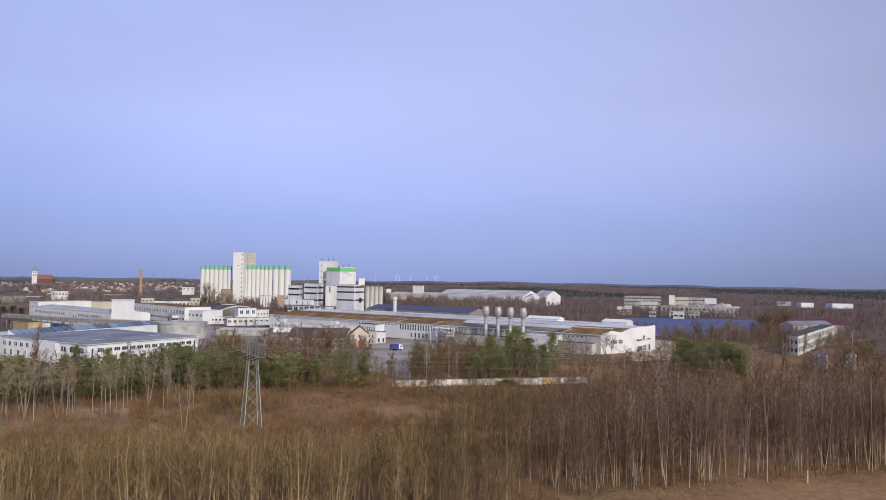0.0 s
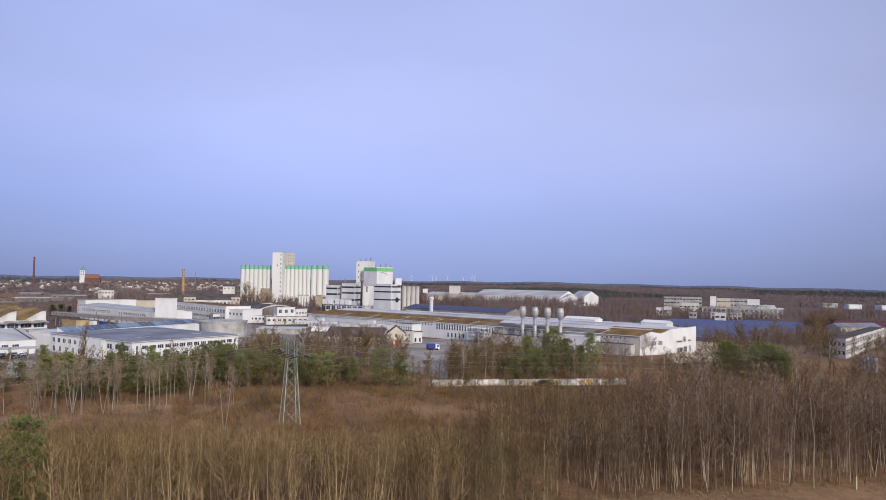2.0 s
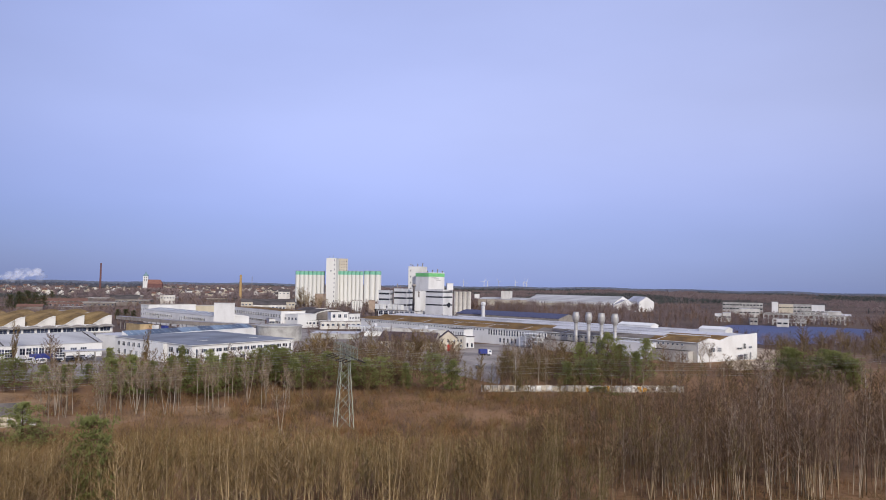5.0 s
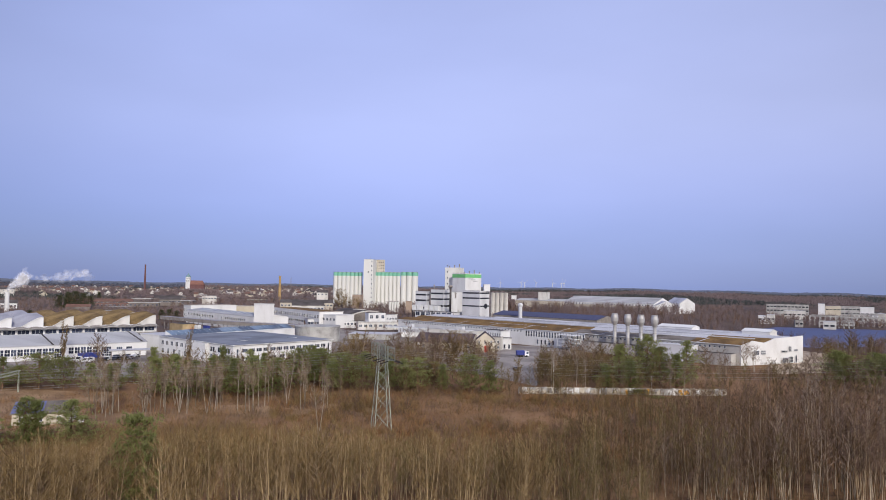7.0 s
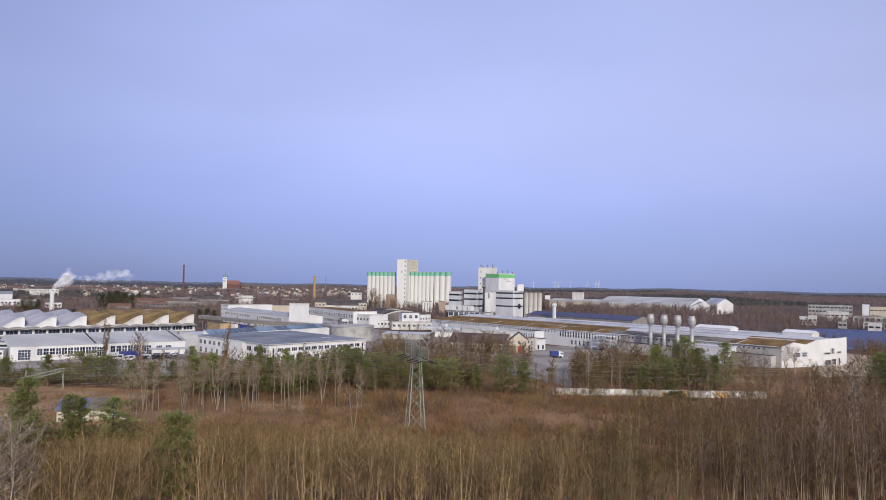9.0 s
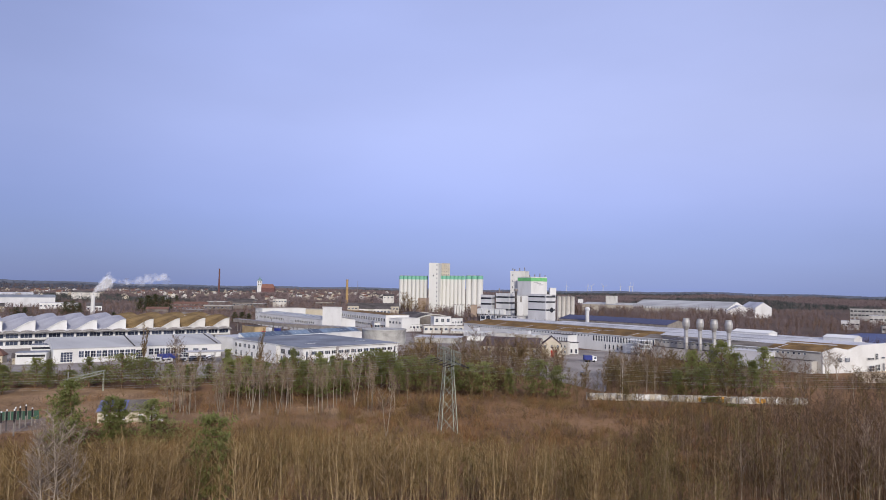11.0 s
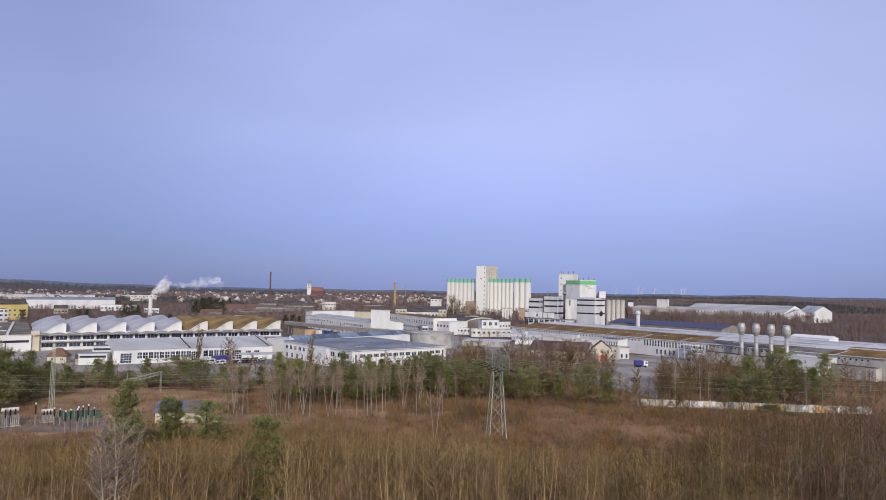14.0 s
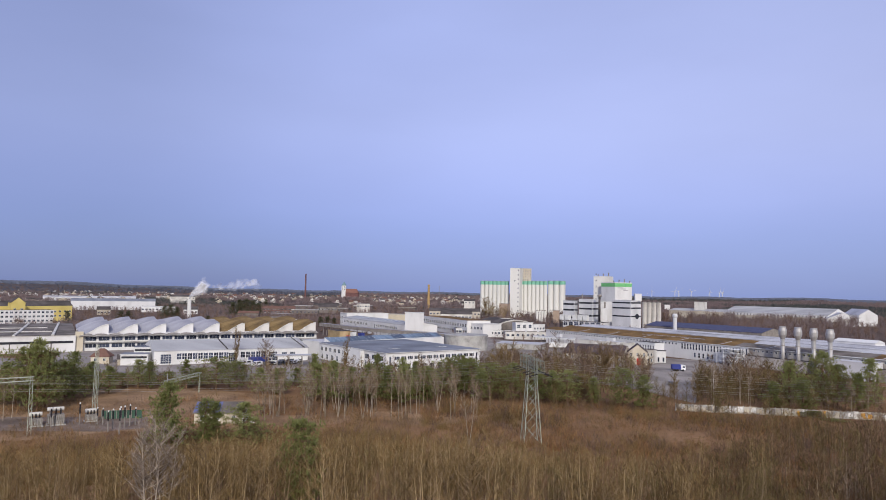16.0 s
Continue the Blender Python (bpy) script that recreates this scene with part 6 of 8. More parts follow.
BRUSH = [(*brush(300 + k, 30, 1.7, 0.9), (BUSH, TWIG, TWIG, PURPLETWIG, BUSH)[k]) for k in range(5)]
places = []
for k in range(7500):
    az = rng.uniform(-36, 58)
    d = math.sqrt(rng.uniform(94 ** 2, 235 ** 2))
    p = polar(az, d)
    if inside(p, MEADOW) or (az > 30 and 172 < d and rng.random() < 0.5):
        continue
    tall = rng.uniform(0.5, 1.4) if az < 30 or d < 172 else rng.uniform(0.2, 0.55)
    if d > 138 and az > -4:
        tall = rng.uniform(0.8, 2.1) if noise.noise(Vector((p[0] * 0.05, p[1] * 0.05, 0))) > -0.1 else rng.uniform(0.4, 0.9)
    places.append((*p, 0, rng.uniform(0, 6.28), tall, k % 5))
joined("brushwood", BRUSH, places, "red-brown brushwood and dead bracken on the wood floor", "undergrowth")

SHRUBS = [(*brush(320 + k, 60, 5.0, 1.1, 0.05), (TWIG, BUSH, PURPLETWIG, TWIG)[k]) for k in range(4)]
places = []
for k in range(2600):
    az = rng.uniform(-20, 58)
    d = math.sqrt(rng.uniform(136 ** 2, 222 ** 2))
    p = polar(az, d)
    n = noise.noise(Vector((p[0] * 0.04, p[1] * 0.04, 7)))
    if inside(p, MEADOW) or (az > 24 and 151 < d) or n < -0.05:
        continue
    places.append((*p, 0, rng.uniform(0, 6.28), rng.uniform(0.5, 1.0) * (0.75 + n), rng.randrange(4)))
for k in range(1100):
    p = polar(rng.uniform(25, 58), rng.uniform(140, 172))
    places.append((*p, 0, rng.uniform(0, 6.28), rng.uniform(0.6, 1.15), rng.choice((0, 0, 3, 1, 2))))
joined("bushes", SHRUBS, places, "leafless brown bushes behind the young wood", "bushes")

TUFT = [(*brush(340 + k, 14, 0.45, 0.45), FIELD) for k in range(3)]
places = []
for k in range(2600):
    i = rng.randrange(4)
    u = rng.random()
    e0, e1 = EDGE[i], EDGE[i + 1]
    q = rng.gauss(0, 1) * 1.6 + abs(rng.gauss(0, 5)) * 0.6
    p = along(e0, e1, u * gap(e0, e1), q - 0.5)
    places.append((*p, 0, rng.uniform(0, 6.28), rng.uniform(0.5, 1.5), k % 3))
joined("dry_grass", TUFT, places, "tufts of pale dry grass along the wood edge", "grass")

# birches and other bare trees behind the thicket
BIRCH = [bare_tree(200 + k, 14.0, stems=(1, 1, 2, 1)[k], first=0.45, radius=0.09, boughs=(20, 20, 12, 20)[k], twigs=14, reach=0.17, spread=0.36, lean=0.05, tw=0.06) for k in range(4)]
OAK = [bare_tree(230 + k, 13.0, stems=(2, 1, 3)[k], first=0.25, radius=0.2, boughs=20, twigs=18, reach=0.34, spread=0.6, lean=0.08, tw=0.055) for k in range(3)]
POPLAR = bare_tree(260, 17.0, stems=3, first=0.15, radius=0.14, boughs=26, twigs=16, reach=0.16, spread=0.15, lean=0.0, tw=0.055)
SILVERS = [bare_tree(280 + k, 14.0, stems=3, first=0.34, radius=0.11, boughs=24, twigs=22, reach=0.25, spread=0.55, lean=0.02, tw=0.028) for k in range(2)]
made = {}


def plant(kind, label, at, h, turn):
    soups, base, mats = {"birch": (BIRCH, 14.0, (BIRCHBARK, BIRCHTWIG)), "oak": (OAK, 13.0, (BARK, PURPLETWIG)), "poplar": ([POPLAR], 17.0, (BARK, TWIG)), "grey": (OAK, 13.0, (BARK, TWIG)), "silver": (SILVERS, 14.0, (SILVERBARK, SILVER)), "white": (BIRCH, 14.0, (WHITEBARK, BIRCHTWIG))}[kind]
    i = int(turn) % len(soups)
    key = (kind, i)
    name = {"birch": "birch_tree", "oak": "bare_tree", "poplar": "poplar_tree", "grey": "bare_tree", "silver": "bare_tree", "white": "birch_tree"}[kind]
    sc = h / base * (1.15 if kind == "birch" else 1.0)
    if key not in made:
        made[key] = tree_thing(name, label, soups[i], mats, (*at, 0), turn, sc)
        return made[key]
    o = copy_thing(made[key], pose(*at, 0, 0, 0, turn))
    o.scale = (sc, sc, sc)
    o["label"] = label
    return o


plant("birch", "slender white-stemmed birch without leaves", (-104.6, 165.8), 14, 99)
plant("birch", "slender white-stemmed birch without leaves", (-102.5, 165.0), 13, 72)
plant("birch", "slender white-stemmed birch without leaves", (-100.4, 168.0), 13, 166)
plant("birch", "slender white-stemmed birch without leaves", (-100.7, 172.8), 12, 324)
plant("birch", "slender white-stemmed birch without leaves", (-92.8, 168.3), 14, 354)
plant("birch", "slender white-stemmed birch without leaves", (-93.6, 171.7), 13, 216)
plant("birch", "slender white-stemmed birch without leaves", (-91.4, 170.0), 14, 115)
plant("birch", "slender white-stemmed birch without leaves", (-92.6, 175.1), 12, 88)
plant("birch", "slender white-stemmed birch without leaves", (-87.5, 174.9), 14, 44)
plant("birch", "slender white-stemmed birch without leaves", (-84.2, 172.8), 14, 165)
plant("birch", "slender white-stemmed birch without leaves", (-85.2, 179.0), 13, 249)
plant("birch", "slender white-stemmed birch without leaves", (-84.5, 181.4), 13, 259)
plant("birch", "slender white-stemmed birch without leaves", (-83.1, 182.1), 14, 269)
plant("birch", "slender white-stemmed birch without leaves", (-71.6, 179.5), 15, 329)
plant("birch", "slender white-stemmed birch without leaves", (-72.7, 185.6), 14, 265)
plant("birch", "slender white-stemmed birch without leaves", (-104.2, 155.2), 7, 170)
plant("birch", "slender white-stemmed birch without leaves", (-101.5, 154.9), 7, 5)
plant("birch", "slender white-stemmed birch without leaves", (-104.3, 167.4), 14, 84)
plant("birch", "slender white-stemmed birch without leaves", (-101.5, 170.3), 14, 225)
plant("birch", "slender white-stemmed birch without leaves", (-120.3, 160.4), 13, 174)
plant("birch", "slender white-stemmed birch without leaves", (-118.1, 161.5), 13, 46)
plant("birch", "slender white-stemmed birch without leaves", (-115.0, 160.3), 12, 130)
plant("birch", "slender white-stemmed birch without leaves", (-115.7, 164.7), 13, 251)
plant("birch", "slender white-stemmed birch without leaves", (-5.8, 239.0), 17, 180)
plant("birch", "slender white-stemmed birch without leaves", (-4.5, 239.8), 12, 116)
plant("birch", "slender white-stemmed birch without leaves", (-11.8, 239.5), 11, 325)
plant("birch", "slender white-stemmed birch without leaves", (2.5, 247.3), 14, 230)
plant("birch", "slender white-stemmed birch without leaves", (5.1, 248.6), 14, 65)
plant("birch", "slender white-stemmed birch without leaves", (27.2, 250.9), 9, 20)
plant("birch", "slender white-stemmed birch without leaves", (98.1, 217.4), 14, 186)
plant("birch", "slender white-stemmed birch without leaves", (66.7, 254.2), 12, 205)
plant("birch", "slender white-stemmed birch without leaves", (-178.5, 168.7), 9, 45)
plant("birch", "slender white-stemmed birch without leaves", (-197.1, 158.3), 10, 100)
plant("birch", "slender white-stemmed birch without leaves", (-174.3, 127.1), 13, 20)
plant("birch", "slender white-stemmed birch without leaves", (-172.6, 123.6), 12, 185)
plant("birch", "slender white-stemmed birch without leaves", (-55.6, 150.8), 13, 110)
plant("poplar", "narrow leafless poplar before the workshop hall", (-203.0, 251.3), 18, 60)
plant("poplar", "narrow leafless poplar before the office hall", (-146.3, 249.2), 17, 324)
plant("oak", "small bare tree by the parked vans", (-189.8, 256.4), 12, 332)
plant("silver", "bushy grey leafless tree at the wood edge", (-75.4, 76.0), 18.5, 105)
plant("silver", "bushy grey leafless tree at the wood edge", (-75.5, 78.7), 17.5, 300)
plant("grey", "spreading ochre leafless tree in the thicket", (-70.1, 80.9), 14.5, 195)
plant("oak", "bare tree by the yard", (-75.6, 291.2), 12, 55)
plant("oak", "bare tree by the round tank", (-75.4, 322.1), 16, 85)
plant("oak", "bare tree by the yard", (-84.3, 278.4), 11, 5)
plant("oak", "bare tree at the yard edge", (-54.6, 255.1), 11, 290)
plant("oak", "bare tree at the yard edge", (-47.7, 251.3), 11, 320)
plant("oak", "bare tree by the office hall", (-95.3, 285.4), 10, 150)
plant("oak", "bare tree by the office front", (-111.5, 247.0), 11, 205)
plant("oak", "bare tree by the office front", (-100.5, 230.0), 11, 40)
plant("oak", "bare tree before the factory hall", (-0.6, 275.7), 15, 210)
plant("oak", "bare tree before the factory hall", (5.3, 285.6), 15, 240)
plant("oak", "bare tree before the factory hall", (9.5, 270.5), 14, 85)
plant("oak", "bare tree at the yard edge", (-10.0, 265.5), 12, 160)
plant("oak", "bare tree before the stacks", (21.1, 269.8), 13, 330)
plant("silver", "pale spreading bare tree before the white end wall", (72.3, 309.7), 14.5, 350)
plant("silver", "pale spreading bare tree before the white end wall", (76.2, 311.0), 13, 11)
plant("oak", "bare tree before the factory hall", (54.5, 295.0), 11, 290)
plant("oak", "bare tree before the factory hall", (58.2, 284.1), 11, 135)
plant("oak", "bare tree by the end wall", (81.6, 288.7), 8, 50)
plant("oak", "bare tree by the lake track", (82.2, 267.7), 10, 80)
plant("grey", "tall yellowish bare tree by the lake", (143.7, 394.7), 16, 150)
plant("grey", "leafless bare tree by the lake", (144.8, 372.9), 14, 180)
plant("grey", "leafless bare tree by the lake", (164.1, 397.4), 15, 210)
plant("grey", "tall yellowish bare tree near the ruin", (159.6, 333.8), 19, 290)
plant("grey", "bare tree near the ruin", (150.9, 326.8), 16, 270)
plant("grey", "bare tree near the ruin", (145.3, 296.3), 15, 125)
plant("oak", "bare tree near the ruin", (141.6, 264.5), 12, 0)
plant("grey", "bare tree near the ruin", (164.7, 286.0), 14, 50)
plant("grey", "bare tree near the ruin", (166.4, 273.4), 14, 90)
plant("birch", "slender white-stemmed birch without leaves", (100.2, 229.0), 14, 240)
plant("oak", "bare tree near the ruin", (128.4, 226.1), 12, 40)
plant("oak", "bare tree near the ruin", (143.1, 229.0), 13, 110)
plant("oak", "bare tree near the ruin", (116.6, 221.2), 12, 350)
plant("white", "white-barked leafless birch before the yard", (-5.2, 236.3), 14.0, 42)
plant("white", "small white-barked leafless birch by the painted wall", (26.3, 236.0), 7.4, 131)
plant("white", "white-barked leafless birch above the young wood", (100.3, 226.1), 14.2, 200)

YARD = [(-30.1, 270.1), (-11.3, 241.9), (-12.5, 309.1), (-18.1, 362.1), (-34.3, 362.9), (-31.0, 314.5)]
AZ16 = 22.4                         # heading at the end of the turn
wrk = random.Random(77)
for k in range(18):
    az, d = AZ16 + math.degrees(math.atan((784 - wrk.uniform(985, 1110)) / 1223)), wrk.uniform(322, 350)
    if clear(polar(az, d), 1.5):
        plant(wrk.choice(("birch", "oak", "oak")), "bare tree before the old workshop", polar(az, d), wrk.uniform(8, 12.5), wrk.uniform(0, 359))
brng = random.Random(21)
for k in range(58):
    x = brng.uniform(870, 1150) if k < 38 else brng.uniform(1240, 1400)
    d = brng.uniform(262, 330) if k < 38 else brng.uniform(262, 296)
    y = brng.uniform(598, 632) if k < 38 else brng.uniform(612, 650)
    az = AZ16 + math.degrees(math.atan((784 - x) / 1223))
    at = polar(az, d)
    if clear(at, 2) and not inside(at, YARD):
        plant(brng.choice(("birch", "oak", "birch", "grey")), "bare tree standing before the factory yard", at, 35.5 - (y - 514.0) / 1223 * d, brng.uniform(0, 359))
for k in range(58):
    az = brng.choice((19.5, 22, 25, 27.5, 30, 33, 36)) + brng.gauss(0, 0.9) if k < 46 else brng.uniform(-14, 14)
    d = brng.uniform(190, 214) if k < 46 else brng.uniform(235, 270)
    plant("birch", "slender white-stemmed birch without leaves", polar(az, d), brng.uniform(9.5, 14.0), brng.uniform(0, 359))

for k in range(34):
    az = brng.uniform(-34, -17)
    at = polar(az, brng.uniform(165, 222))
    if clear(at, 2) and not inside(at, MEADOW):
        plant(brng.choice(("birch", "white", "birch", "silver")), "pale-stemmed leafless birch above the young wood", at, brng.uniform(10.5, 14.5), brng.uniform(0, 359))
for at, h_, turn_ in (((-271.4, 795.6), 27, 20), ((-265.5, 797.0), 25, 150), ((-258.0, 800.0), 19, 270), ((-249.0, 796.0), 17, 80), ((-239.8, 795.3), 14, 190), ((-277.0, 799.0), 15, 310), ((-228.0, 790.0), 13, 40)):
    plant("grey", "spreading pale brown leafless tree before the silos", at, h_, turn_)

PINES = {}


def pine(at, h, w, label, seed, flat):
    """A pine of that height and crown width; alike ones share their meshes."""
    far = "evergreen" in label
    key = (seed % 3, flat, w > 9.5, far)
    h0, w0 = (13.0, 12.0) if w > 9.5 else (12.0, 7.5)
    if key not in PINES:
        PINES[key] = tree_thing("pine_tree", label, pine_tree(400 + seed, h0, w0, 0.08 if not flat else 0.16, flat), (PINEBARK, DARKNEEDLE if far else NEEDLE), (*at, 0), seed * 40, 1.0)
        o = PINES[key]
    else:
        o = copy_thing(PINES[key], pose(*at, 0, 0, 0, seed * 53 + at[0] * 7))
    o.scale = (w / w0 * 1.15, w / w0 * 1.15, h / h0)
    o["label"] = label
    return o


pine((-176.7, 136.1), 19.9, 12, "dense dark green pine at the clearing", 5, False)
pine((-188.9, 157.7), 14.3, 9, "dense green pine at the clearing", 5, False)
pine((-188.9, 183.0), 9.6, 9, "green pine at the wood edge", 5, False)
pine((-183.6, 182.8), 9.2, 8, "green pine at the wood edge", 4, False)
pine((-162.4, 191.5), 10.9, 13, "broad green pine before the workshop hall", 3, True)
pine((-154.6, 192.7), 9.9, 10, "broad green pine before the workshop hall", 5, True)
pine((-173.0, 188.8), 10.0, 7, "yellowish green pine at the clearing", 6, False)
pine((-125.4, 205.8), 10.8, 8, "green pine among birches", 4, False)
pine((-136.9, 216.3), 6.8, 7, "green pine among birches", 3, False)
pine((-119.6, 220.6), 7.4, 7, "green pine among birches", 4, False)
pine((-61.7, 92.3), 15.2, 9.6, "green pine standing in the thicket", 4, True)
for x, y, d, w, seed in ((560, 628, 236, 6.5, 1), (578, 634, 232, 6, 4), (618, 630, 238, 6.5, 0), (650, 634, 234, 6, 2), (668, 628, 240, 6.5, 3), (712, 634, 236, 6.5, 5), (735, 640, 232, 6, 1), (60, 612, 226, 11, 0), (92, 618, 228, 10, 3), (40, 640, 234, 10, 4), (20, 655, 240, 9, 5), (125, 635, 240, 10, 1), (160, 650, 248, 9, 2), (690, 648, 246, 8, 1), (705, 655, 252, 8, 4), (728, 660, 240, 7, 2), (745, 652, 250, 9, 5), (775, 640, 246, 9, 0), (815, 628, 238, 10, 3), (852, 650, 226, 9, 1), (892, 655, 240, 8, 2), (1030, 655, 246, 9, 4),
                         (30, 650, 250, 9, 1), (55, 640, 262, 9, 0), (110, 648, 258, 8, 2), (225, 655, 268, 8, 3), (305, 655, 268, 8, 1), (360, 650, 262, 8, 5), (450, 660, 256, 7, 0), (500, 655, 250, 7, 2), (530, 652, 256, 8, 3), (1380, 690, 235, 8, 1), (1430, 690, 232, 8, 2), (1470, 700, 230, 7, 4)):
    at = (-d * math.sin(radians(AZ16 + math.degrees(math.atan((784 - x) / 1223)))), d * math.cos(radians(AZ16 + math.degrees(math.atan((784 - x) / 1223)))))
    if seed in (0, 2, 4) and 380 < x < 900:
        plant("grey", "spreading pale brown leafless tree before the works", at, 35.5 - (y - 514.0) / 1223 * d, seed * 60)
        continue
    pine(at, 35.5 - (y - 514.0) / 1223 * d, w * (1.3 if x < 380 else 1.0), "green pine among bare trees before the works", seed, seed % 2 == 0)
pine((-104.3, 120.0), 11.2, 7, "bushy green pine before the transformer house", 4, True)
pine((-104.2, 109.3), 16.1, 9.4, "green pine beside the small transformer house", 2, False)
pine((-111.8, 116.0), 11.9, 7, "green pine beside the small transformer house", 6, False)
pine((-98.4, 125.1), 10.2, 11, "bushy green pine beside the small transformer house", 6, False)
pine((-104.4, 122.6), 10.4, 8.2, "young green pine before the transformer house", 1, False)
for at, h_, w_, seed in (((-120.5, 188.0), 11.6, 9.4, 2), ((-115.5, 191.0), 12.0, 9.4, 5), ((-109.5, 190.5), 10.8, 9.4, 0), ((-104.0, 192.5), 12.2, 9.4, 3), ((-99.0, 195.5), 11.4, 9.4, 4), ((-93.5, 196.0), 12.2, 9.4, 1), ((-87.5, 199.0), 11.6, 9.4, 5), ((-144.0, 191.0), 8.7, 8.5, 4), ((-141.0, 196.0), 8.2, 8.5, 1), ((-137.0, 193.0), 8.8, 8, 3)):
    pine(at, h_, w_, "dense green pine behind the birches", seed, False)
pine((-86.3, 214.3), 12.9, 11, "broad green pine behind the pylon", 2, True)
pine((-80.2, 217.5), 12.0, 12, "broad green pine behind the pylon", 2, True)
pine((-72.3, 216.0), 11.8, 11, "broad green pine behind the pylon", 2, True)
pine((-65.2, 218.4), 12.2, 10, "green pine behind the pylon", 5, False)
pine((-57.7, 218.5), 11.0, 9.4, "green pine behind the pylon", 3, False)
pine((-96.5, 220.8), 9.1, 9, "green pine behind the pylon", 4, False)
pine((-30.5, 219.0), 12.2, 10.5, "spreading light green pine at the yard", 5, True)
pine((-25.0, 221.0), 10.6, 9, "spreading light green pine at the yard", 3, False)
pine((-47.5, 217.5), 10.8, 8.5, "green pine at the yard edge", 3, True)
pine((-53.0, 221.0), 10.2, 8, "green pine at the yard edge", 4, False)
pine((-40.5, 224.0), 8.6, 7, "green pine at the yard edge", 1, False)
pine((17.0, 250.0), 14.4, 10, "dark green pine before the stacks", 2, False)
pine((27.9, 261.1), 17.3, 14, "tall dark green pine before the stacks", 6, False)
pine((11.7, 242.4), 8.6, 9, "green pine by the painted wall", 0, False)
pine((31.1, 253.7), 13.9, 11, "dark green pine before the stacks", 3, False)
pine((42.0, 265.2), 15.5, 9, "dark green pine by the hall", 5, False)
pine((20.2, 239.8), 10.7, 9, "green pine by the painted wall", 6, False)
pine((35.7, 248.0), 12.1, 9, "green pine by the painted wall", 3, False)
pine((95.8, 273.7), 12.7, 14, "dark green pine by the lake track", 2, False)
pine((105.1, 259.5), 12.8, 14, "dark green pine by the lake track", 6, True)
pine((96.3, 269.3), 11.7, 13, "dark green pine by the lake track", 4, True)
pine((104.7, 264.0), 13.2, 14, "dark green pine by the lake track", 3, False)
pine((106.3, 256.9), 11.8, 13, "dark green pine by the lake track", 5, True)
pine((108.5, 252.7), 11.0, 9, "dark green pine by the lake track", 1, False)
pine((-83.3, 225.1), 12.3, 10, "broad green pine behind the pylon", 1, True)
pine((-126.9, 203.7), 9.8, 9, "green pine among birches", 6, False)
pine((-124.5, 211.0), 8.3, 7, "green pine among birches", 4, False)
pine((-186.1, 168.5), 8.9, 8, "green pine at the clearing", 4, False)
pine((-207.9, 149.5), 10.8, 9, "dark green pine at the clearing", 6, False)
pine((-198.4, 172.7), 9.3, 8, "green pine at the clearing", 2, False)

# evergreens behind the works
pine((-530.9, 545.3), 14, 12, "dark evergreen tree behind the works", 5, False)
pine((-533.6, 556.6), 15, 13, "dark evergreen tree behind the works", 2, True)
pine((-525.8, 557.1), 13, 11, "dark evergreen tree behind the works", 6, False)
pine((-519.5, 635.8), 17, 14, "dark evergreen tree behind the works", 6, False)
pine((-520.1, 648.2), 20, 17, "dark evergreen tree behind the works", 4, False)
pine((-511.1, 648.9), 21, 17, "dark evergreen tree behind the works", 2, False)
pine((-511.8, 661.1), 19, 16, "dark evergreen tree behind the works", 6, True)
pine((-503.7, 660.9), 16, 13, "dark evergreen tree behind the works", 2, True)
pine((-514.9, 475.8), 11, 9, "dark evergreen tree behind the works", 5, True)
pine((-510.7, 480.3), 11, 10, "dark evergreen tree behind the works", 4, False)
pine((-420.9, 483.5), 9, 9, "dark evergreen tree behind the works", 6, False)
pine((-343.3, 541.3), 9, 10, "dark evergreen tree behind the works", 1, False)
pine((-340.8, 548.8), 9, 11, "dark evergreen tree behind the works", 6, False)
pine((-333.0, 547.7), 8, 9, "dark evergreen tree behind the works", 4, False)
pine((-496.8, 405.2), 13, 9, "dark evergreen tree behind the works", 1, False)
pine((-718.4, 962.4), 14, 14, "dark evergreen tree behind the works", 1, False)
pine((-550.9, 686.9), 14, 14, "dark evergreen tree behind the works", 1, False)

# bare belt round the works
SHRUB = [bare_tree(700 + k, 9.0, stems=(1, 2, 1, 1, 2)[k], first=0.14, radius=0.10, boughs=(18, 10, 20, 16, 11)[k], twigs=14, reach=(0.34, 0.3, 0.26, 0.3, 0.3)[k], spread=0.5, lean=0.06, tw=0.05, cheap=True) for k in range(5)]
kinds = [merged(s, (BARK, TWIG)) for s in SHRUB] + [merged(s, (BARK, OLIVETWIG)) for s in SHRUB] + [merged(s, (BARK, PURPLETWIG)) for s in SHRUB]
FORECOURT = [(-335.9, 219.1), (-270.6, 176.5), (-224.8, 217.8), (-186.8, 232.7), (-156.4, 244.2), (-187.3, 290.9)]
CLEARING = [(-170.2, 112.8), (-111.5, 139.4), (-102.5, 160.5), (-83.8, 170.3), (-87.5, 177.8), (-135.9, 192.3), (-173.0, 189.0), (-231.8, 152.8)]
LAKE = [(134.1, 461.3), (143.8, 444.8), (203.1, 482.6), (262.8, 549.9), (298.5, 646.6), (262.2, 674.9), (185.6, 676.3), (120.6, 576.2)]
places = []
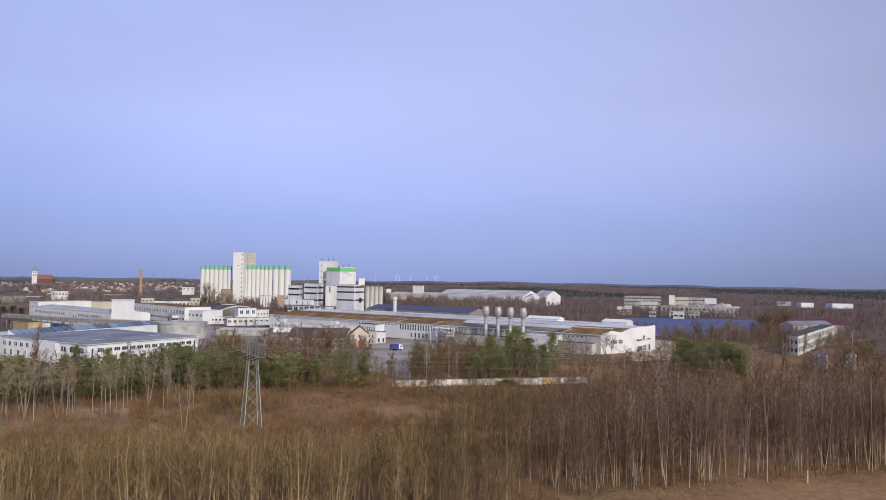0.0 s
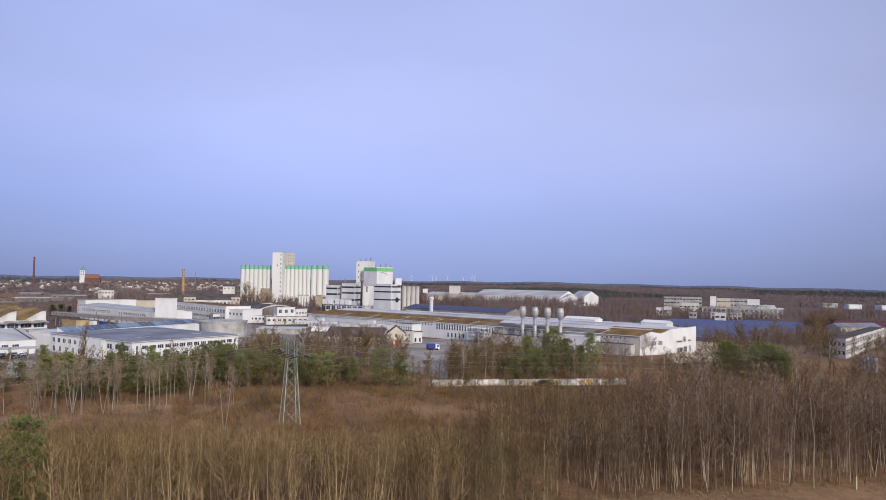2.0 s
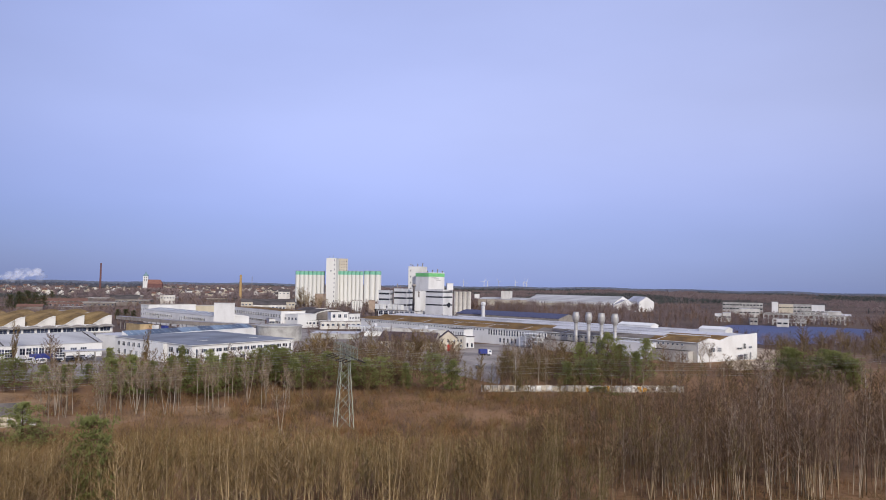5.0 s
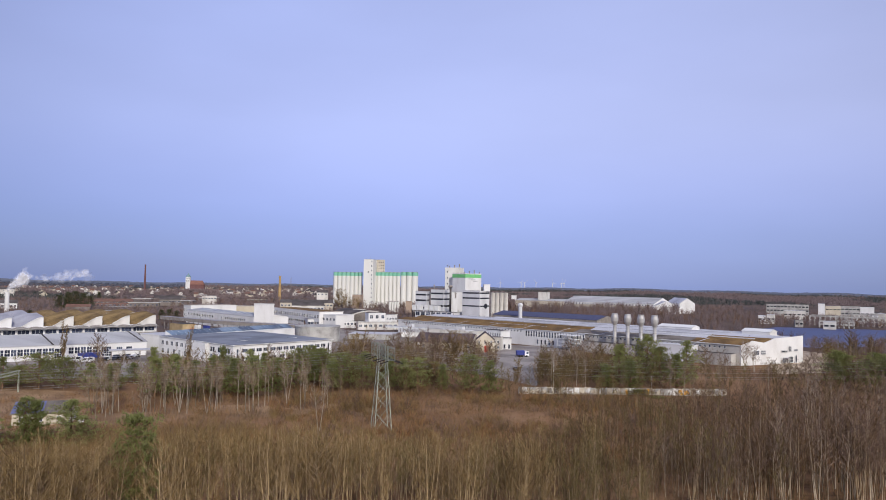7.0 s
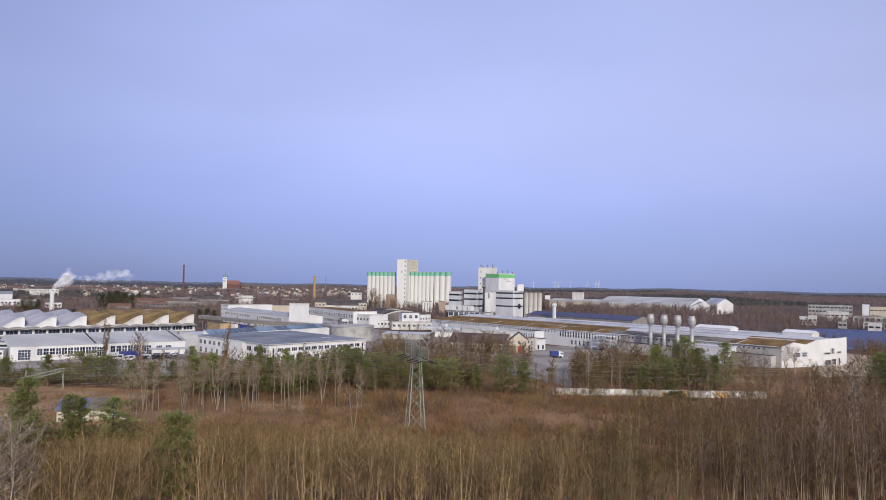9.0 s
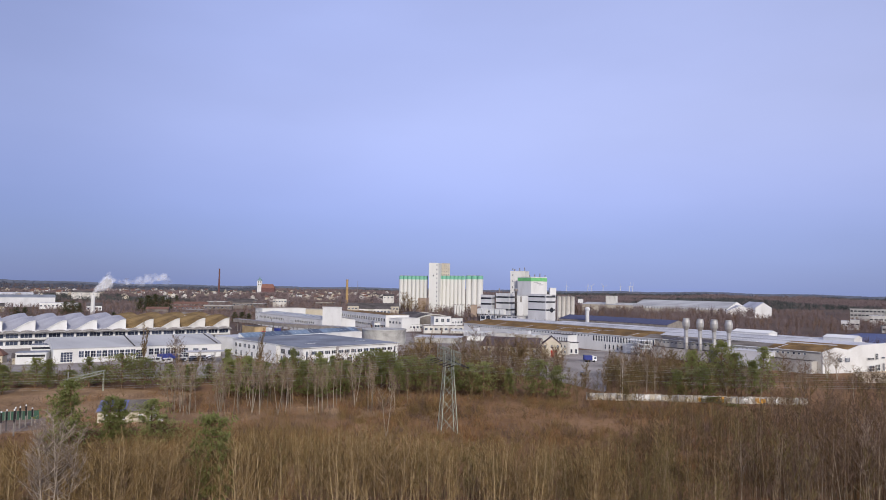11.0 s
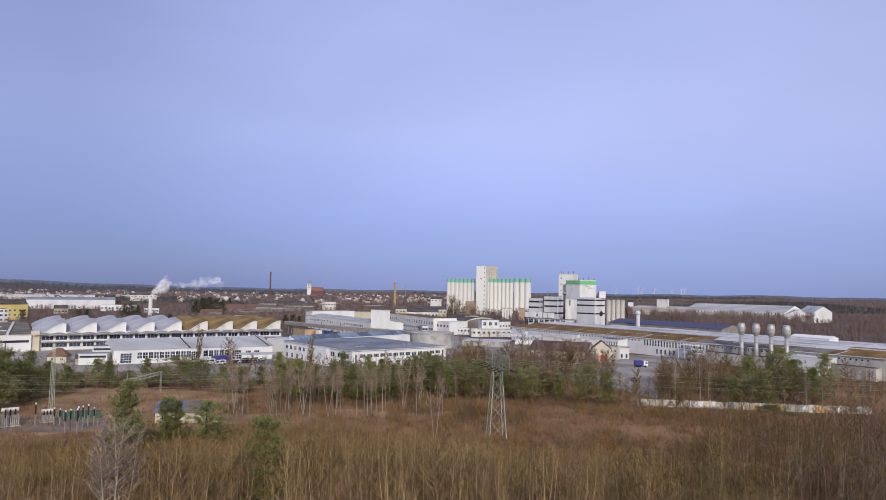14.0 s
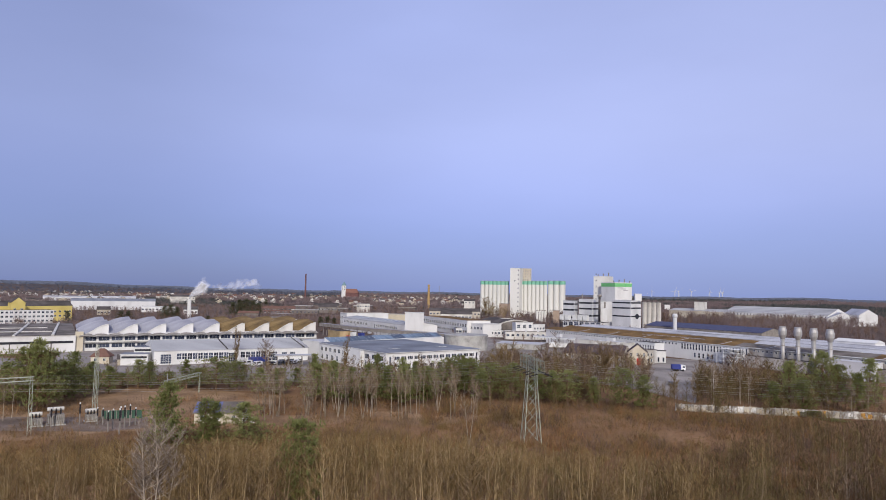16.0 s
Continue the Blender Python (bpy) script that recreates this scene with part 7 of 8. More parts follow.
for k in range(1700):
    az = rng.uniform(-36, 58) if k % 5 else rng.uniform(0, 20)
    d = math.sqrt(rng.uniform(185 ** 2, (302 if az > 20 or az < 2 else 335) ** 2))
    p = polar(az, d)
    if inside(p, YARD) or inside(p, FORECOURT) or inside(p, CLEARING) or not clear(p) or inside(p, LAKE):
        continue
    if az > 30 and d < 232 and rng.random() < 0.7:
        continue
    big = 1.0 if az < 1 else (1.1 if d > 240 and az < 20 else 0.85)
    if d < 215:
        big *= 0.5
    places.append((*p, 0, rng.uniform(0, 6.28), rng.uniform(0.45, 1.1) * big, rng.randrange(15)))
for k in range(170):
    p = polar(rng.uniform(10.5, 29), rng.uniform(236, 252))
    if clear(p, 3) and not inside(p, YARD) and not inside(p, FORECOURT) and not inside(p, CLEARING):
        places.append((*p, 0, rng.uniform(0, 6.28), rng.uniform(0.75, 1.2), rng.randrange(15)))
for k in range(150):
    p = polar(rng.uniform(-7, 4.5), rng.uniform(243, 296))
    if clear(p, 3) and not inside(p, YARD):
        places.append((*p, 0, rng.uniform(0, 6.28), rng.uniform(0.8, 1.35), rng.randrange(10)))
for k in range(380):
    az = rng.uniform(-36, -17.5)
    d = rng.uniform(290, 470)
    p = polar(az, d)
    if clear(p) and not inside(p, LAKE) and not (-28 < az < -22 and d < 390):
        places.append((*p, 0, rng.uniform(0, 6.28), rng.uniform(0.5, 1.3), rng.randrange(15)))
joined("tree_belt", kinds, places, "belt of leafless brown trees and shrubs round the works", "woodland")


def far_bush(seed, n, h, w, thick):
    """A far leafless tree: a stem and a fan of upright boughs."""
    r = random.Random(seed)
    s = Soup()
    s.sliver((0, 0, -0.5), (r.gauss(0, 0.3), r.gauss(0, 0.3), h * 0.8), thick * 1.2, 0, r)
    for _ in range(n):
        a = r.uniform(0, 6.28)
        q = w * r.random() ** 0.7
        z = h * r.uniform(0.08, 0.6)
        p = (math.cos(a) * q * 0.25, math.sin(a) * q * 0.25, z)
        top = z + (h - z) * r.uniform(0.35, 1.0) * (1 - 0.35 * q / w)
        s.sliver(p, (math.cos(a) * q, math.sin(a) * q, top), thick * r.uniform(0.6, 1.3), 0, r)
    return s.arrays()


FB = [(*far_bush(500 + k, 40, 9.0, 3.6, 0.085), (HAZEDTWIG, HAZEDTWIG, PURPLETWIG)[k % 3]) for k in range(6)]
places = []
for k in range(14000):
    az = rng.uniform(-37, 60)
    d = math.sqrt(rng.uniform(430 ** 2, 1250 ** 2))
    p = polar(az, d)
    if not clear(p, 6) or inside(p, LAKE):
        continue
    if d < 620 and 8 < az < 52 and rng.random() < 0.75:
        continue
    n = noise.noise(Vector((p[0] * 0.006, p[1] * 0.006, 3)))
    if n < -0.15 and rng.random() < 0.5:
        continue
    low = 0.4 if -32 < az < -13 and d > 900 else 1.0
    places.append((*p, 0, rng.uniform(0, 6.28), rng.uniform(0.5, 1.0) * low * (1.4 if az < -10 else (1.3 if az < 0 else 1.0)), rng.randrange(6)))
for k in range(90):
    p = polar(rng.uniform(11.5, 19.5), rng.uniform(840, 885))
    if clear(p, 2):
        places.append((*p, 0, rng.uniform(0, 6.28), rng.uniform(0.8, 1.9), rng.randrange(6)))
for k in range(420):
    p = polar(rng.uniform(-8.5, 5.0), rng.uniform(850, 940))
    if clear(p, 4):
        places.append((*p, 0, rng.uniform(0, 6.28), rng.uniform(0.7, 1.3) if k % 3 else rng.uniform(1.3, 2.3), rng.randrange(6)))
for k in range(520):
    p = polar(rng.uniform(23, 41), rng.uniform(610, 820))
    if clear(p, 3):
        places.append((*p, 0, rng.uniform(0, 6.28), rng.uniform(0.5, 0.95), rng.randrange(6)))
for k in range(150):
    p = polar(rng.uniform(41, 54), rng.uniform(440, 600))
    if clear(p, 3):
        places.append((*p, 0, rng.uniform(0, 6.28), rng.uniform(0.9, 1.8), rng.randrange(6)))
for k in range(420):
    p = polar(rng.uniform(-23, -13), rng.uniform(690, 930))
    if clear(p, 2) and not inside(p, LAKE):
        places.append((*p, 0, rng.uniform(0, 6.28), rng.uniform(0.5, 1.05), rng.randrange(6)))
for k in range(520):
    p = polar(rng.uniform(-26.8, -22.3), rng.uniform(560, 690))
    if clear(p, 4) and not inside(p, LAKE):
        places.append((*p, 0, rng.uniform(0, 6.28), rng.uniform(1.2, 2.1), (2, 5)[k % 2]))
joined("middle_woods", FB, places, "leafless purplish-brown woods behind the works", "woodland")
FW = [(*far_bush(540 + k, 13, 11.0, 9.0, 0.40), (HAZEDTWIG, HAZEDTWIG, HAZEDPINE, HAZEDPINE, HAZEDCONIFER)[k]) for k in range(5)]
for v, f, m, mat in FW:
    v[:, 0:2] *= 1.4
places = []
for k in range(20000):
    az = rng.uniform(-38, 61)
    d = math.sqrt(rng.uniform(1150 ** 2, 3900 ** 2))
    p = polar(az, d)
    if not clear(p, 6):
        continue
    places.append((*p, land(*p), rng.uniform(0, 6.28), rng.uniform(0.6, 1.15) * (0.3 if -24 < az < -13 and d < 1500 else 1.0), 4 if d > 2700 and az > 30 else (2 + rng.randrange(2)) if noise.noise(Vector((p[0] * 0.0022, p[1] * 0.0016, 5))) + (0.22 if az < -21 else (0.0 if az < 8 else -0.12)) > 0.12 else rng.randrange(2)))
for k in range(90):
    p = polar(rng.uniform(28.2, 31.8), rng.uniform(1700, 1930))
    places.append((*p, 0, rng.uniform(0, 6.28), rng.uniform(1.3, 1.75), rng.randrange(2)))
joined("far_woods", FW, places, "far leafless woods between the houses", "woodland")


def conifer_clump(seed):
    r = random.Random(seed)
    s = Soup()
    for _ in range(7):
        x, y = r.uniform(-22, 22), r.uniform(-22, 22)
        h, w = r.uniform(10, 11.5), r.uniform(16, 26)
        a = r.uniform(0, 6.28)
        pts = [(x + w * math.cos(a + q * 2.09), y + w * math.sin(a + q * 2.09), -1.0) for q in range(3)]
        for q in range(3):
            i = len(s.v)
            s.v += [pts[q], pts[(q + 1) % 3], (x, y, h)]
            s.f.append((i, i + 1, i + 2))
            s.m.append(0)
    return s.arrays()


CC = [(*conifer_clump(600 + k), HAZEDCONIFER) for k in range(5)]
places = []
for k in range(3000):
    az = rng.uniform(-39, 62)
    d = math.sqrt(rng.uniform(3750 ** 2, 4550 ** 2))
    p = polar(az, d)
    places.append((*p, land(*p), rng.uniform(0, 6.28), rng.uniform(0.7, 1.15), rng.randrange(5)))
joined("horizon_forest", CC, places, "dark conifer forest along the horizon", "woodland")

# small town houses
for k in range(280):
    az = rng.uniform(13, 58)
    d = math.sqrt(rng.uniform(1400 ** 2, 3000 ** 2))
    if az < 20 and d < 1450:
        continue
    p = polar(az, d)
    if not clear(p, 8):
        continue
    w, dep, h = rng.uniform(8, 14), rng.uniform(8, 11), rng.uniform(3.5, 6.5)
    t = radians(rng.uniform(-35, 35) + az)
    q = (p[0] + w * math.cos(t), p[1] + w * math.sin(t))
    wall, tone = rng.choice(((WHITE, "white"), (OFFWHITE, "grey"), (OFFWHITE, "grey"), (BEIGE, "beige"), (CREAM, "cream"), (CREAM, "cream")))
    roof, cover = rng.choice(((TILE, "red tiled"), (TILE, "red tiled"), (BITUMEN, "dark"), (BITUMEN, "dark")))
    house("town_house", f"small {tone} town house with {cover} roof", "house", rect(p, q, dep), h, wall, roof, kind=rng.choice(("gable", "gable_side")), rise=rng.uniform(3.0, 4.6), group="town houses")


# ---- ruined works at the wood's edge ----
ra, rb = (169.7, 346.7), (173.3, 338.2)
rc = (245.8, 435.4)
rp = [ra, rb, rc, (ra[0] + rc[0] - rb[0], ra[1] + rc[1] - rb[1])]
ru = house("ruined_works", "derelict pale two-storey works with empty window holes", "building", rp, 9.0, OFFWHITE, BITUMEN, eave=0.1)
for z in (1.6, 5.6):
    windows(ru, ra, rb, 4, z, 1.3, 1.9, 1, 1, frame_mat=CONCRETE)
    windows(ru, rb, rc, 24, z, 3.2, 2.6, 3, 2, frame_mat=OFFWHITE)
house("ruined_hall", "derelict hall with dark red and grey roof sheets", "building", rect((234.7, 464.0), (266.8, 475.2), 12), 7.1, BEIGE, BLUEROOF, kind="gable", rise=2.5)
house("ruined_hall", "derelict hall with a dull dark red roof", "building", rect((250.0, 501.0), (284.0, 485.5), 14), 6.2, BEIGE, REDROOF, kind="gable", rise=3.6)
for k, x in enumerate(((203.4, 344.4), (164.1, 303.4), (165.1, 302.9))):
    lp = thing("lamp_post", "tall curved grey lamp post" if k == 0 else "leaning concrete frame post", "post", (*x, 0))
    part("pole", Shape().tube((0, 0, 0), (0, 0, 11.0 if k == 0 else 6.5), 0.16, 0.1, CONCRETE, 6), lp)
    if k == 0:
        part("arm", Shape().tube((0, 0, 11.0), (1.4, 0, 12.2), 0.1, 0.09, CONCRETE, 5).tube((1.4, 0, 12.2), (2.6, 0, 11.6), 0.09, 0.08, CONCRETE, 5), lp)


def ruined_frame(a, b, bays, h, label):
    ob = thing("concrete_ruin", label, "ruin")
    d = gap(a, b)
    for row in range(2):
        off = -14.0 * row
        for k in range(bays + 1):
            p = along(a, b, d * k / bays, off)
            part("column", Shape().box(p[0] - 0.45, p[1] - 0.45, 0, p[0] + 0.45, p[1] + 0.45, h, OFFWHITE if row else CONCRETE), ob)
        for z in (h * 0.5, h):
            p, q = along(a, b, 0, off), along(a, b, d, off)
            part("beam", Shape().prism([(p[0], p[1] - 0.4), (q[0], q[1] - 0.4), (q[0], q[1] + 0.4), (p[0], p[1] + 0.4)], z - 0.004, z + 0.9, CONCRETE), ob)
    return ob


ruined_frame((263.2, 839.7), (294.6, 818.6), 8, 5.6, "bare concrete frame of a ruined hall across the lake")
ruined_frame((294.7, 813.2), (329.3, 794.4), 9, 8.4, "bare concrete frame of a ruined hall across the lake")
ruined_frame((232.0, 735.0), (300.0, 712.0), 16, 8.2, "long bare concrete frame of a ruined hall by the lake")
ruined_frame((226.0, 690.0), (252.0, 681.0), 7, 5.2, "low bare concrete frame of a ruined shed by the lake")
ruined_frame((155.7, 290.9), (157.3, 284.4), 3, 6.0, "bare concrete frame beside the derelict works")


# ---- power line ----
def lattice_pylon(at, turn, h, label):
    """A four-legged lattice mast that carries a tall cage of two box girders along local y."""
    ob = thing("pylon", label, "pylon", (*at, 0), turn)
    waist = h - ARM_DROP - 1.9
    half = lambda z: 2.05 - (2.05 - 0.95) * min(1.0, z / waist)
    for sx_, sy_ in ((1, 1), (1, -1), (-1, -1), (-1, 1)):
        leg = Shape().tube((half(0) * sx_, half(0) * sy_, -0.2), (half(waist) * sx_, half(waist) * sy_, waist), 0.105, 0.085, PYLONM, 4)
        leg.tube((half(waist) * sx_, half(waist) * sy_, waist), (half(waist) * sx_, half(waist) * sy_, waist + 3.0), 0.07, 0.065, PYLONM, 4)
        part("leg", leg, ob)
    levels = [0.0, 4.4, 8.2, 11.4, 14.0, waist]
    for face in range(4):
        w = math.pi / 2 * face
        c, s = round(math.cos(w)), round(math.sin(w))
        rot = lambda x, y, z: (x * c - y * s, x * s + y * c, z)
        for z0, z1 in zip(levels, levels[1:]):
            a, b = half(z0), half(z1)
            part("brace", Shape().tube(rot(-a, -a, z0), rot(b, -b, z1), 0.04, 0.04, PYLONM, 3), ob)
            part("brace", Shape().tube(rot(a, -a, z0), rot(-b, -b, z1), 0.04, 0.04, PYLONM, 3), ob)
    b = half(waist)
    for sg in (1, -1):
        n = 7
        wide = lambda u: b * (1 - 0.2 * u)
        for name, low, high, bend in (("crossarm", 0.0, 1.5, 0.3), ("upper_arm", 1.5, 3.0, 0.0)):
            arm = Shape()
            for q in (1, -1):
                lo = lambda u: (q * wide(u), sg * (b + ARM * u), waist + low + bend * u)
                hi = lambda u: (q * wide(u), sg * (b + ARM * u), waist + high)
                arm.tube(lo(0), lo(1), 0.06, 0.06, PYLONDARK, 4).tube(hi(0), hi(1), 0.06, 0.06, PYLONDARK, 4).tube(lo(1), hi(1), 0.075, 0.075, PYLONDARK, 4).tube(lo(0.5), hi(0.5), 0.06, 0.06, PYLONDARK, 4)
                for k in range(n):
                    u0, u1 = k / n, (k + 1) / n
                    arm.tube(lo(u0) if k % 2 else hi(u0), hi(u1) if k % 2 else lo(u1), 0.03, 0.03, PYLONDARK, 3)
            for k in range(n + 1):
                u = k / n
                y = sg * (b + ARM * u)
                for z in (waist + low + bend * u, waist + high):
                    arm.tube((-wide(u), y, z), (wide(u), y, z), 0.03, 0.03, PYLONDARK, 3)
            part(name, arm, ob)
        for u in (0.2, 0.6, 1.0):
            for side in (1, -1):
                x, y = side * wide(u), sg * (b + ARM * u)
                part("insulator", Shape().tube((x, y, waist + 0.2), (x + side * 1.9, y, waist - 0.35), 0.13, 0.13, BLACKPAINT, 6), ob, "dark string insulator")
    return ob


ARM, ARM_DROP = 7.6, 1.9
PY = (-43.9, 161.1)
PH = 20.6
PT = 29.0
lattice_pylon(PY, PT, PH, "green-grey lattice power pylon standing in the brushwood")
LEFT, RIGHT = (-158.8, 106.2), (190.0, 280.0)
for sg in (1, -1):
    for z, u in ((PH - 4.6, 0.5), (PH - 4.6, 1.0), (PH - 2.0, 0.3), (PH - 2.0, 0.95)):
        y = sg * (0.8 + ARM * u)
        p = Vector((PY[0] - math.sin(radians(PT)) * y, PY[1] + math.cos(radians(PT)) * y, z))
        for e, zend, sag, lab in ((LEFT, 11.0 + (z - PH + 6) * 0.6, 1.2, "sagging power line wire towards the substation"), (RIGHT, z - 1.0, 5.5, "long sagging power line wire over the wood")):
            q = Vector((e[0] - math.sin(radians(PT)) * y * 0.8, e[1] + math.cos(radians(PT)) * y * 0.8, zend))
            n = 26
            pts = [p.lerp(q, k / n) - Vector((0, 0, sag * 4 * (k / n) * (1 - k / n))) for k in range(n + 1)]
            w = Soup()
            w.tube(pts, [0.016] * (n + 1), 3, 0)
            w = soup_mesh("power_wire", *w.arrays(), [WIREM])
            o = part("power_wire", w)
            tagged(o, lab, "wire", "power line wires")

# ---- substation ----


def gantry(at, turn, w, h):
    ob = thing("gantry", "grey-green lattice steel gantry of the substation", "gantry", (*at, 0), turn)
    for x in (-w / 2, w / 2):
        leg = Shape()
        for q in (-0.4, 0.4):
            leg.tube((x + q, 0, 0), (x + q * 0.6, 0, h), 0.08, 0.07, PYLONM, 4)
        for k in range(8):
            leg.tube((x - 0.4, 0, h * k / 8), (x + 0.35, 0, h * (k + 1) / 8), 0.045, 0.045, PYLONM, 3)
        part("leg", leg, ob)
    beam = Shape()
    for z in (h - 0.9, h):
        for y in (-0.4, 0.4):
            beam.tube((-w / 2 - 0.5, y, z), (w / 2 + 0.5, y, z), 0.08, 0.08, PYLONM, 4)
    n = max(4, int(w / 1.3))
    for k in range(n):
        x0, x1 = -w / 2 + w * k / n, -w / 2 + w * (k + 1) / n
        for y in (-0.4, 0.4):
            beam.tube((x0, y, h - 0.9 if k % 2 else h), (x1, y, h if k % 2 else h - 0.9), 0.035, 0.035, PYLONM, 3)
    part("beam", beam, ob)
    return ob


gantry((-154.4, 109.1), 62, 13, 13.5)
gantry((-160.7, 173.9), 105, 22, 6.6)
mast = thing("lattice_mast", "tall slim pale lattice mast at the substation", "mast", (*(-159.2, 139.7), 0), 20)
for x, y in ((-1, -1), (1, -1), (1, 1), (-1, 1)):
    part("leg", Shape().tube((0.5 * x, 0.5 * y, 0), (0.28 * x, 0.28 * y, 19.0), 0.07, 0.055, PYLONM, 4), mast)
for k in range(15):
    z0, z1 = k * 19.0 / 15, (k + 1) * 19.0 / 15
    a, b = 0.5 - 0.22 * z0 / 19, 0.5 - 0.22 * z1 / 19
    sg = 1 if k % 2 else -1
    for p_, q_ in (((-a * sg, -a), (b * sg, -b)), ((a, -a * sg), (b, b * sg)), ((a * sg, a), (-b * sg, b)), ((-a, a * sg), (-b, -b * sg))):
        part("brace", Shape().tube((*p_, z0), (*q_, z1), 0.03, 0.03, PYLONM, 3), mast)
m2 = thing("concrete_mast", "slim grey line pole in the clearing", "mast", (*(-167.8, 174.6), 0))
part("shaft", Shape().tube((0, 0, 0), (0, 0, 7.0), 0.18, 0.12, CONCRETE, 8), m2)


def transformer(at, turn, s=1.0):
    ob = thing("transformer", "pale grey power transformer with oil conservator", "transformer", (*at, 0), turn)
    part("tank", Shape().box(-2.2 * s, -1.3 * s, 0.3, 2.2 * s, 1.3 * s, 3.2 * s, STEEL), ob)
    part("plinth", Shape().box(-2.6 * s, -1.7 * s, 0, 2.6 * s, 1.7 * s, 0.3, CONCRETE), ob)
    con = part("conservator", Shape().lathe([(0.4, 0), (0.5, 0.1), (0.5, 4.3 * s), (0.4, 4.4 * s)], OFFWHITE, 12), ob, "white oil conservator drum")
    con.matrix_basis = pose(-2.2 * s, 0.6 * s, 4.6 * s, 0, 90, 0)
    for x in (-1.5 * s, 1.5 * s):
        part("support", Shape().box(x - 0.1, 0.5 * s, 3.2 * s, x + 0.1, 0.7 * s, 4.3 * s, STEEL), ob)
    for k in range(9):
        x = (-2.0 + k * 0.5) * s
        part("radiator_fin", Shape().box(x, -1.75 * s, 0.6, x + 0.12, -1.32 * s, 2.9 * s, CONCRETE), ob)
    for x in (-1.2, 0, 1.2):
        part("bushing", Shape().lathe([(0.16, 3.2 * s), (0.22, 3.4 * s), (0.12, 4.9 * s)], BLACKPAINT, 8, x * s, -0.5 * s), ob)
    return ob


transformer((-156.8, 126.0), 55, 0.85)
transformer((-153.0, 133.1), 55, 0.6)
transformer((-159.2, 122.4), 55, 0.65)


def post_insulator(at, h):
    ob = thing("post_insulator", "black ribbed post insulator on a steel stand", "insulator", (*at, 0), group="switchgear posts")
    part("stand", Shape().box(-0.12, -0.12, 0, 0.12, 0.12, h * 0.5, STEEL), ob)
    rings = [(0.1, h * 0.5)]
    for k in range(6):
        z = h * 0.5 + (h * 0.42) * k / 6
        rings += [(0.24, z + 0.06), (0.13, z + h * 0.04)]
    part("insulator", Shape().lathe(rings + [(0.12, h * 0.93)], BLACKPAINT, 8), ob)
    part("cap", Shape().lathe([(0.17, h * 0.93), (0.17, h)], FRAME, 8), ob, "white metal cap")
    return ob


post_insulator((-138.5, 125.5), 5.2)
post_insulator((-140.1, 128.4), 5.0)
post_insulator((-134.6, 125.3), 6.0)
post_insulator((-138.5, 129.2), 5.6)
post_insulator((-139.3, 131.2), 5.4)
post_insulator((-139.8, 133.3), 5.4)
post_insulator((-147.9, 130.7), 4.4)
post_insulator((-146.7, 131.3), 4.2)
post_insulator((-151.7, 128.7), 5.6)
post_insulator((-154.7, 123.1), 5.0)
post_insulator((-139.7, 135.0), 4.4)
fa_, fb_ = (-153.0, 136.5), (-145.3, 142.4)
fc = thing("fence", "dark green mesh fence round the substation", "fence")
n = 8
for k in range(n):
    p, q = along(fa_, fb_, gap(fa_, fb_) * k / n), along(fa_, fb_, gap(fa_, fb_) * (k + 1) / n)
    part("panel", Shape().prism([p, q, (q[0], q[1] + 0.06), (p[0], p[1] + 0.06)], 0.05, 2.2, GREENPAINT), fc)
    part("post", Shape().box(p[0] - 0.06, p[1] - 0.1, 0, p[0] + 0.06, p[1] - 0.01, 2.4, STEEL), fc)
ta, tb = (-128.0, 142.9), (-117.6, 148.6)
ts = house("transformer_house", "small cream gabled house with blue solar sheets on its roof", "building", rect(ta, tb, 9.0), 2.6, CREAM, GREYFELT, kind="gable", rise=2.1, eave=0.5)
# a white slab paints the sun's light onto the cream gable end
part("gable_wall", Shape().prism(rect(along(ta, tb, gap(ta, tb) + 0.06, -0.2), along(ta, tb, gap(ta, tb) + 0.5, -0.2), 8.6), 0, 2.6, WHITE), ts, "white slab painting sunlight on the cream end wall")
p0_, p1_ = along(ta, tb, -0.2, 0.2), along(ta, tb, 6.4, 0.2)
q0_, q1_ = along(ta, tb, -0.2, -4.3), along(ta, tb, 6.4, -4.3)
part("solar_sheet", Shape().face([(*p0_, 2.98), (*p1_, 2.98), (*q1_, 4.94), (*q0_, 4.94)], ROOFBLUE).face([(*p0_, 2.90), (*p1_, 2.90), (*p1_, 2.98), (*p0_, 2.98)], ROOFBLUE), ts, "blue solar sheets")
windows(ts, ta, tb, 3, 0.8, 1.0, 1.2, 2, 2)
rl = thing("cable_drum", "white round drum beside the transformer house", "drum", (*(-115.9, 150.8), 0))
part("drum", Shape().lathe([(0.7, 0), (0.7, 1.3), (0.4, 1.45)], OFFWHITE, 12), rl)
bp = thing("boundary_post", "slim white boundary post with a yellow top", "post", (*(64.6, 123.2), 0))
part("post", Shape().box(-0.08, -0.08, 0, 0.08, 0.08, 1.9, CREAM), bp)
part("top", Shape().box(-0.09, -0.09, 1.9, 0.09, 0.09, 2.25, YELLOW), bp, "yellow painted top")

